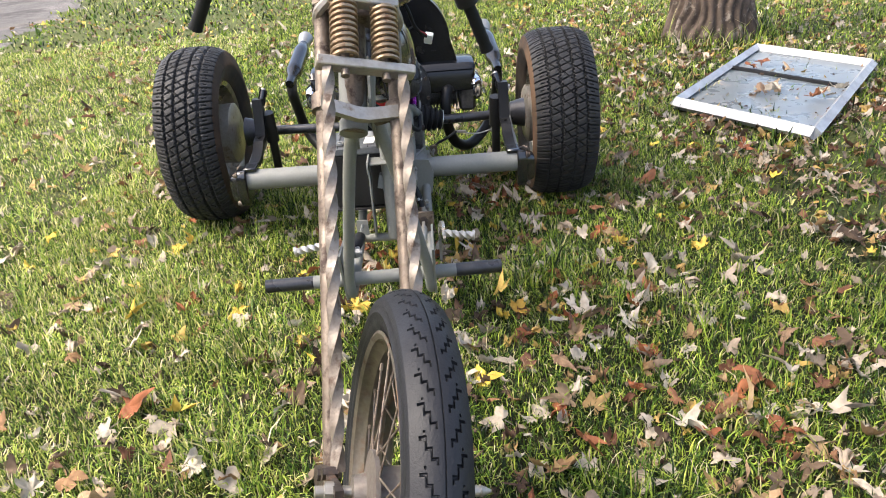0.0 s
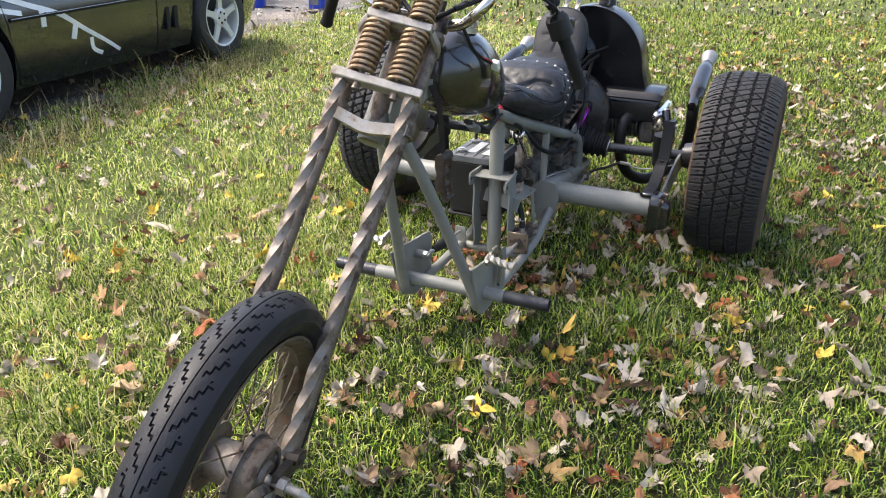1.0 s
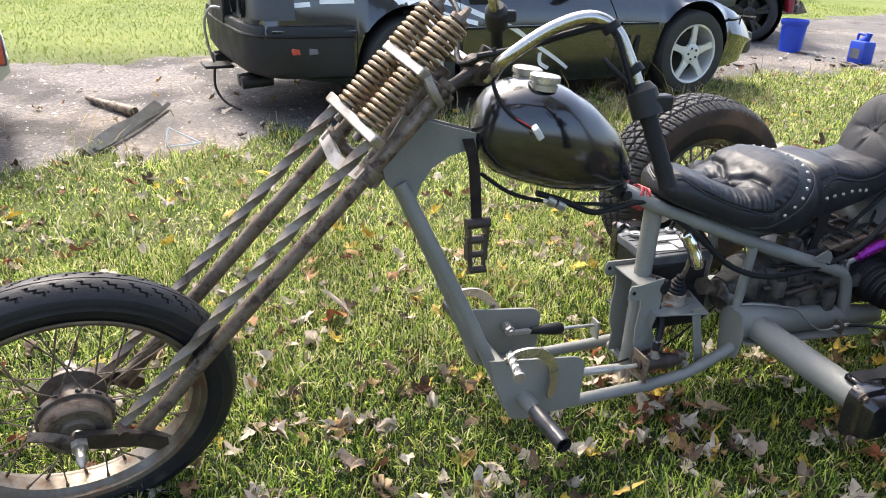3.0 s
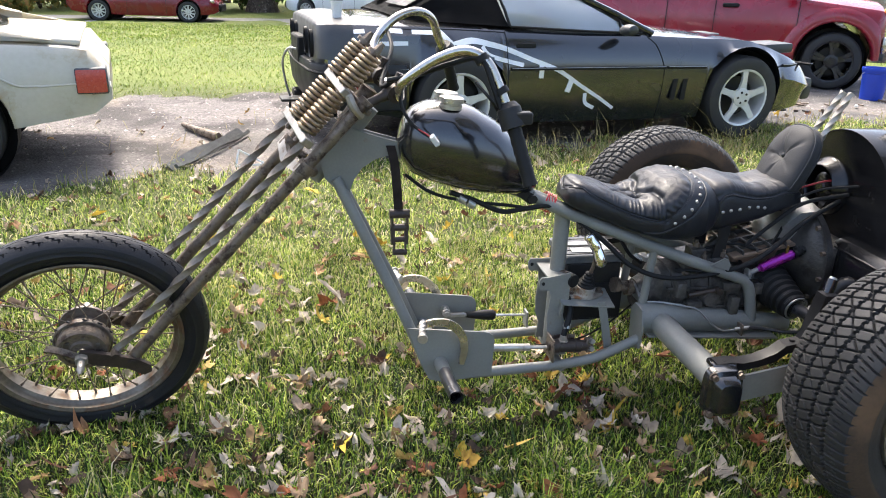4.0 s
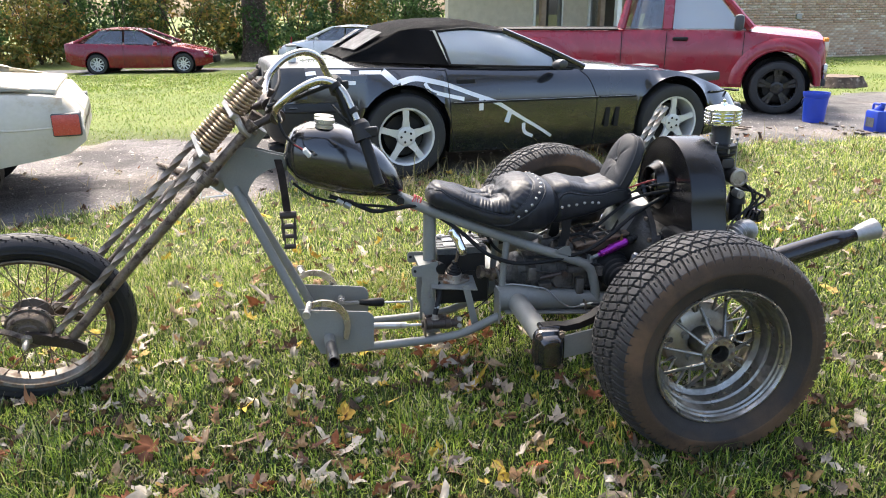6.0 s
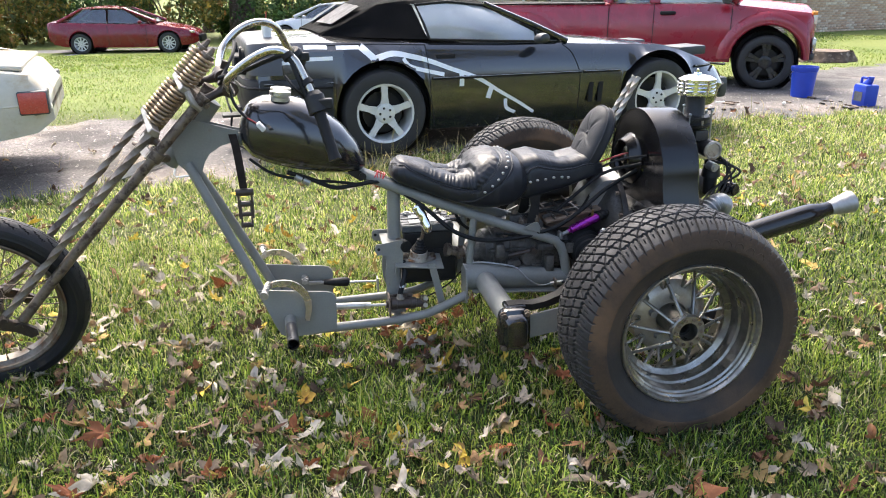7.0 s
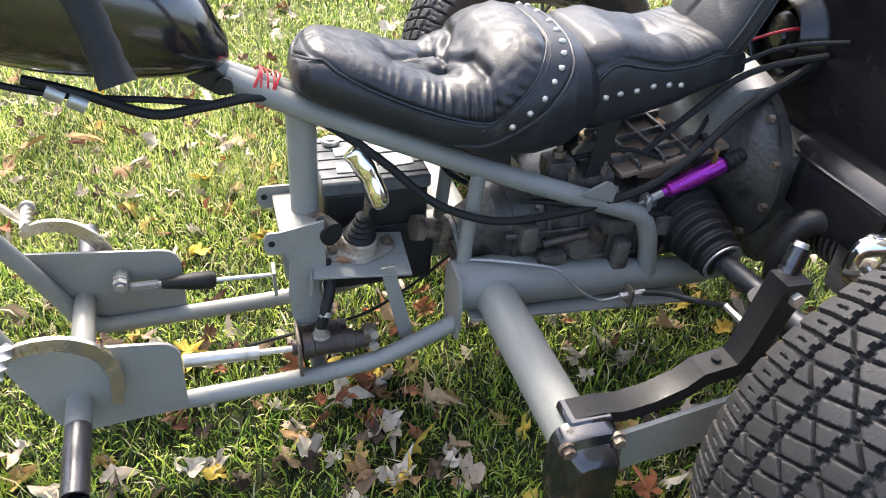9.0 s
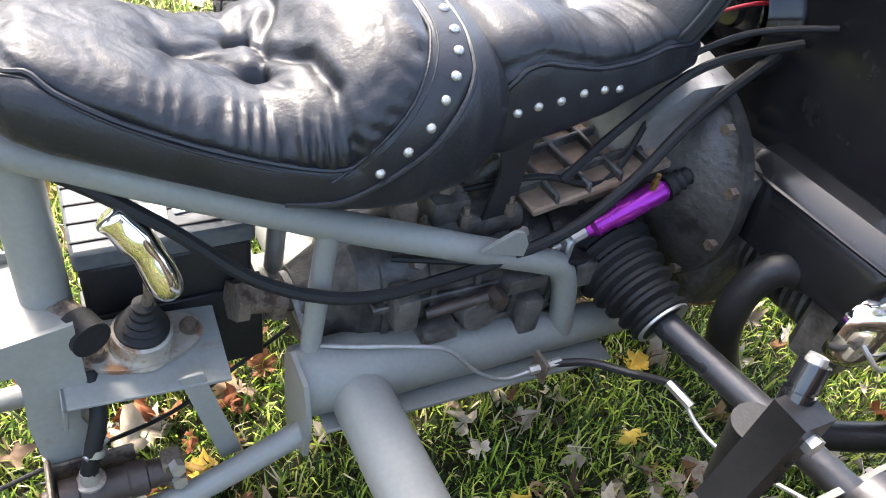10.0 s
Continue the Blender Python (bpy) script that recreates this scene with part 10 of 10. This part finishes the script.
def house():
    c = thing("brick_house", (13, 17, GZ), "low pale-brick house with a porch beyond the drive", "house")
    o = Vector((8.3, 16.2, GZ - 0.1))
    d = Vector((0.978, 0.207, 0))
    n = Vector((0.207, -0.978, 0))
    mortar = mat("pale_mortar", (0.47, 0.41, 0.34), (0.38, 0.325, 0.265), rough=0.9, scale=20, bump=0.3)
    brick = ramp_mat("weathered_brick", [(0, (0.4, 0.25, 0.165)), (0.35, (0.52, 0.4, 0.29)), (0.7, (0.46, 0.3, 0.2)), (1, (0.64, 0.56, 0.45))], rough=0.85, island=False, scale=20)
    bricks_j = ramp_mat("weathered_brick_wall", [(0, (0.4, 0.25, 0.165)), (0.35, (0.52, 0.4, 0.29)), (0.7, (0.46, 0.3, 0.2)), (1, (0.64, 0.56, 0.45))], rough=0.85, island=True, scale=20)
    turn = Matrix(((d.x, -n.x, 0, 0), (d.y, -n.y, 0, 0), (0, 0, 1, 0), (0, 0, 0, 1)))
    bm = bmesh.new()
    box(bm, (0, 0, 0), (11, 0.2, 3.0), Matrix.Translation(o + d * 7.4 + Vector((0, 0, 1.5))) @ turn)
    wall = part("wall", bm, mortar, c, "weathered pale brick wall")
    bm = bmesh.new()
    box(bm, (0, 0, 0), (0.2, 0.065, 0.057))
    me = mesh_of(bm, "brick", brick)
    cnt, rest = 0, []
    for row in range(36):
        for col in range(51):
            p = o + d * (2.0 + 0.213 * (col + 0.5 * (row % 2))) + n * 0.105 + Vector((0, 0, 0.05 + row * 0.07))
            if 4 <= row <= 15 and col >= 24 and cnt < 300:
                piece("brick", me, wall, Matrix.Translation(p) @ turn)
                cnt += 1
            else:
                rest.append(p)
    unit = np.array([(sx * 0.1, sy * 0.0325, sz * 0.0285) for sx in (-1, 1) for sy in (-1, 1) for sz in (-1, 1)]) @ np.array(turn)[:3, :3].T
    co = (np.array(rest)[:, None] + unit[None]).reshape(-1, 3)
    f = np.array([(0, 1, 3, 2), (4, 6, 7, 5), (0, 4, 5, 1), (2, 3, 7, 6), (1, 5, 7, 3), (0, 2, 6, 4)])
    ob = new("brickwork", from_arrays("brickwork", co, (f[None] + (np.arange(len(rest)) * 8)[:, None, None]).reshape(-1, 4), bricks_j))
    adopt(ob, wall)
    ob["kind"] = "stuff"
    # porch: back wall, posts and windows
    siding = mat("tan_siding", (0.55, 0.48, 0.37), (0.45, 0.39, 0.3), rough=0.7, scale=6, bump=0.1)
    bm = bmesh.new()
    box(bm, (0, 0, 0), (5.4, 0.2, 3.0), Matrix.Translation(o + d * (-0.8) - n * 1.6 + Vector((0, 0, 1.5))) @ turn)
    part("porch_wall", bm, siding, c, "tan porch wall")
    for t in (-1.6, 0.1, 0.6, 1.7):
        bm = bmesh.new()
        box(bm, (0, 0, 0), (0.14, 0.14, 2.8), Matrix.Translation(o + d * t + Vector((0, 0, 1.4))) @ turn, 0.01)
        part("porch_post", bm, mat("brown_post", (0.2, 0.14, 0.09), (0.13, 0.09, 0.06), rough=0.7) if t < 0.5 else WHITEPL, c, "porch post")
    for t in (-0.6, 1.1):
        bm = bmesh.new()
        box(bm, (0, 0, 0), (0.9, 0.06, 1.3), Matrix.Translation(o + d * t - n * 1.48 + Vector((0, 0, 1.5))) @ turn, 0.005)
        wn = part("window", bm, WHITEPL, c, "white-framed window")
        bm = bmesh.new()
        box(bm, (0, 0, 0), (0.78, 0.03, 1.18), Matrix.Translation(o + d * t - n * 1.45 + Vector((0, 0, 1.5))) @ turn)
        part("pane", bm, GLASS, wn, "dark window pane")
    bm = bmesh.new()
    loft(bm, [[o + d * t + n * 0.35 + Vector((0, 0, 3.02)), o + d * t - n * 4.0 + Vector((0, 0, 4.9)), o + d * t - n * 9.0 + Vector((0, 0, 2.95)), o + d * t - n * 9.0 + Vector((0, 0, 2.8)), o + d * t + n * 0.35 + Vector((0, 0, 2.9))] for t in (-4.0, 13.4)])
    part("roof", bm, mat("grey_shingle", (0.14, 0.13, 0.12), (0.09, 0.085, 0.08), rough=0.9, bump=0.4), c, "grey shingled roof")
    bm = bmesh.new()
    box(bm, (0, 0, 0), (0.2, 0.06, 0.14), Matrix.Translation(o + d * 6.6 + n * 0.16 + Vector((0, 0, 1.25))) @ turn, 0.01)
    part("meter_box", bm, ALLOY, c, "small grey box on the wall")


house()


def far_tree(x, y, h, r, fol, seed, label):
    c = thing("far_tree", (x, y, float(ground_z(x, y))), label, "tree", "trees beyond the road")
    g = Vector((x, y, float(ground_z(x, y))))
    co, f = trunk_mesh(h * 0.6, r, r * 0.6, seed, na=24, nz=16, deep=0.02)
    me = from_arrays("trunk", co + np.array(g), f, BARK)
    adopt(new("trunk", me), c)
    rr = random.Random(seed)
    for k in range(4):
        a = rr.uniform(0, 6.28)
        bm = bmesh.new()
        p = catmull([g + Vector((0.02 * h * 0.5, 0, h * (0.38 + 0.06 * k))), g + Vector((1.0 * math.cos(a), 1.0 * math.sin(a), h * (0.5 + 0.07 * k))), g + Vector((2.2 * math.cos(a), 2.2 * math.sin(a), h * (0.62 + 0.07 * k)))], 4)
        sweep(bm, p, [r * 0.4 * (1 - 0.8 * i / (len(p) - 1)) for i in range(len(p))], 7)
        part("limb", bm, BARK, c)
    co, f = leaf_cloud(4200, [(x, y, g.z + h * 0.72, 2.8, 2.8, h * 0.26, 0.65), (x + 1.2, y - 0.6, g.z + h * 0.48, 1.9, 1.9, h * 0.16, 0.35)], 0.12, seed)
    adopt(new("crown", from_arrays("crown", co, f, fol)), c)


def shrub(x, y, w, h, fol, seed, label):
    g = float(ground_z(x, y))
    c = thing("shrub", (x, y, g), label, "shrub", "shrubs beyond the road")
    rr = random.Random(seed)
    for k in range(5):
        a = rr.uniform(0, 6.28)
        bm = bmesh.new()
        sweep(bm, [(x, y, g - 0.05), (x + w * 0.2 * math.cos(a), y + w * 0.2 * math.sin(a), g + h * 0.45), (x + w * 0.4 * math.cos(a), y + w * 0.4 * math.sin(a), g + h * 0.85)], [0.04, 0.025, 0.01], 5)
        part("stem", bm, BARK, c)
    co, f = leaf_cloud(3600, [(x, y, g + h * 0.5, w * 0.62, w * 0.5, h * 0.46, 0.7), (x + w * 0.25, y - w * 0.2, g + h * 0.32, w * 0.4, w * 0.35, h * 0.28, 0.3)], 0.085, seed)
    adopt(new("foliage", from_arrays("foliage", co, f, fol)), c)


for k, (x, y, h, r, fo) in enumerate(((-13.5, 31, 11, 0.3, 0), (-9.2, 33, 12, 0.28, 1), (-5.6, 35, 13, 0.26, 1), (-1.2, 31.0, 13, 0.55, 0), (2.4, 34, 12, 0.3, 0), (6.2, 36, 13, 0.3, 1), (10.5, 38, 12, 0.3, 0), (-18, 34, 12, 0.3, 1), (-24, 32, 11, 0.3, 0), (15, 40, 13, 0.3, 1), (-3.4, 38, 13, 0.25, 0), (21, 38, 12, 0.3, 0))):
    far_tree(x, y, h, r, (FOL_GREEN, FOL_YELLOW)[fo], 100 + k, ("green broadleaf tree beyond the road", "yellowing broadleaf tree beyond the road")[fo])
for k, (x, y, w, h, fo) in enumerate(((-12, 28.5, 3.0, 3.2, 0), (-14.8, 29.5, 3.2, 3.4, 0), (-9.6, 30.5, 2.8, 3.0, 1), (-6.8, 31.5, 3.2, 3.6, 0), (-4.0, 30.8, 3.4, 3.8, 1), (-2.2, 33, 3.0, 3.2, 0), (0.3, 31, 3.2, 3.4, 0), (2.6, 32, 3.4, 3.6, 1), (5.2, 33, 3.4, 3.4, 0), (8.0, 34, 3.6, 3.6, 0),
                                     (11, 36, 4, 4, 1), (-18.5, 30, 3.6, 3.6, 1), (-22, 31, 4, 4, 0), (-7.5, 34.5, 4, 4.6, 0), (-11, 34, 4, 4.6, 1), (4, 37, 4.5, 5, 0), (-0.8, 36, 4, 5, 1), (6.0, 21.5, 1.1, 1.5, 0), (-9.8, 27.6, 1.4, 0.9, 1))):
    shrub(x, y, w, h, (FOL_GREEN, FOL_YELLOW)[fo], 200 + k, ("dense green shrub beyond the road", "thin yellow-green shrub beyond the road")[fo])
box_ = thing("mailbox", (-10.6, 27.8, GZ - 0.62), "pale drum-topped bin beyond the road", "bin")
_bm = bmesh.new()
lathe(_bm, [(0, 0.0), (0, 0.2), (0.75, 0.27), (0.78, 0.32), (0.95, 0.3), (0.98, 0.0)], Matrix.Translation((-10.6, 27.8, GZ - 0.62)), 20)
part("drum", _bm, WHITEPL, box_)
cup = thing("paper_cup", (0.68, 3.7, 0.9), "white drinks cup with a red straw, on a car", "cup")
_c = corv.matrix_basis @ Vector((-0.82, -0.52, 0.905))
_bm = bmesh.new()
lathe(_bm, [(0, 0.0), (0, 0.031), (0.13, 0.042), (0.13, 0.039), (0.01, 0.029)], Matrix.Translation(_c), 20)
part("cup_wall", _bm, WHITEPL, cup)
_bm = bmesh.new()
lathe(_bm, [(0.128, 0.044), (0.14, 0.044), (0.145, 0.036), (0.147, 0.0)], Matrix.Translation(_c), 20)
part("lid", _bm, VINYL, cup, "clouded plastic lid")
_bm = bmesh.new()
sweep(_bm, [_c + Vector((0, 0, 0.14)), _c + Vector((0.008, 0.004, 0.2))], 0.004, 6)
part("straw", _bm, REDWIRE, cup, "red straw")
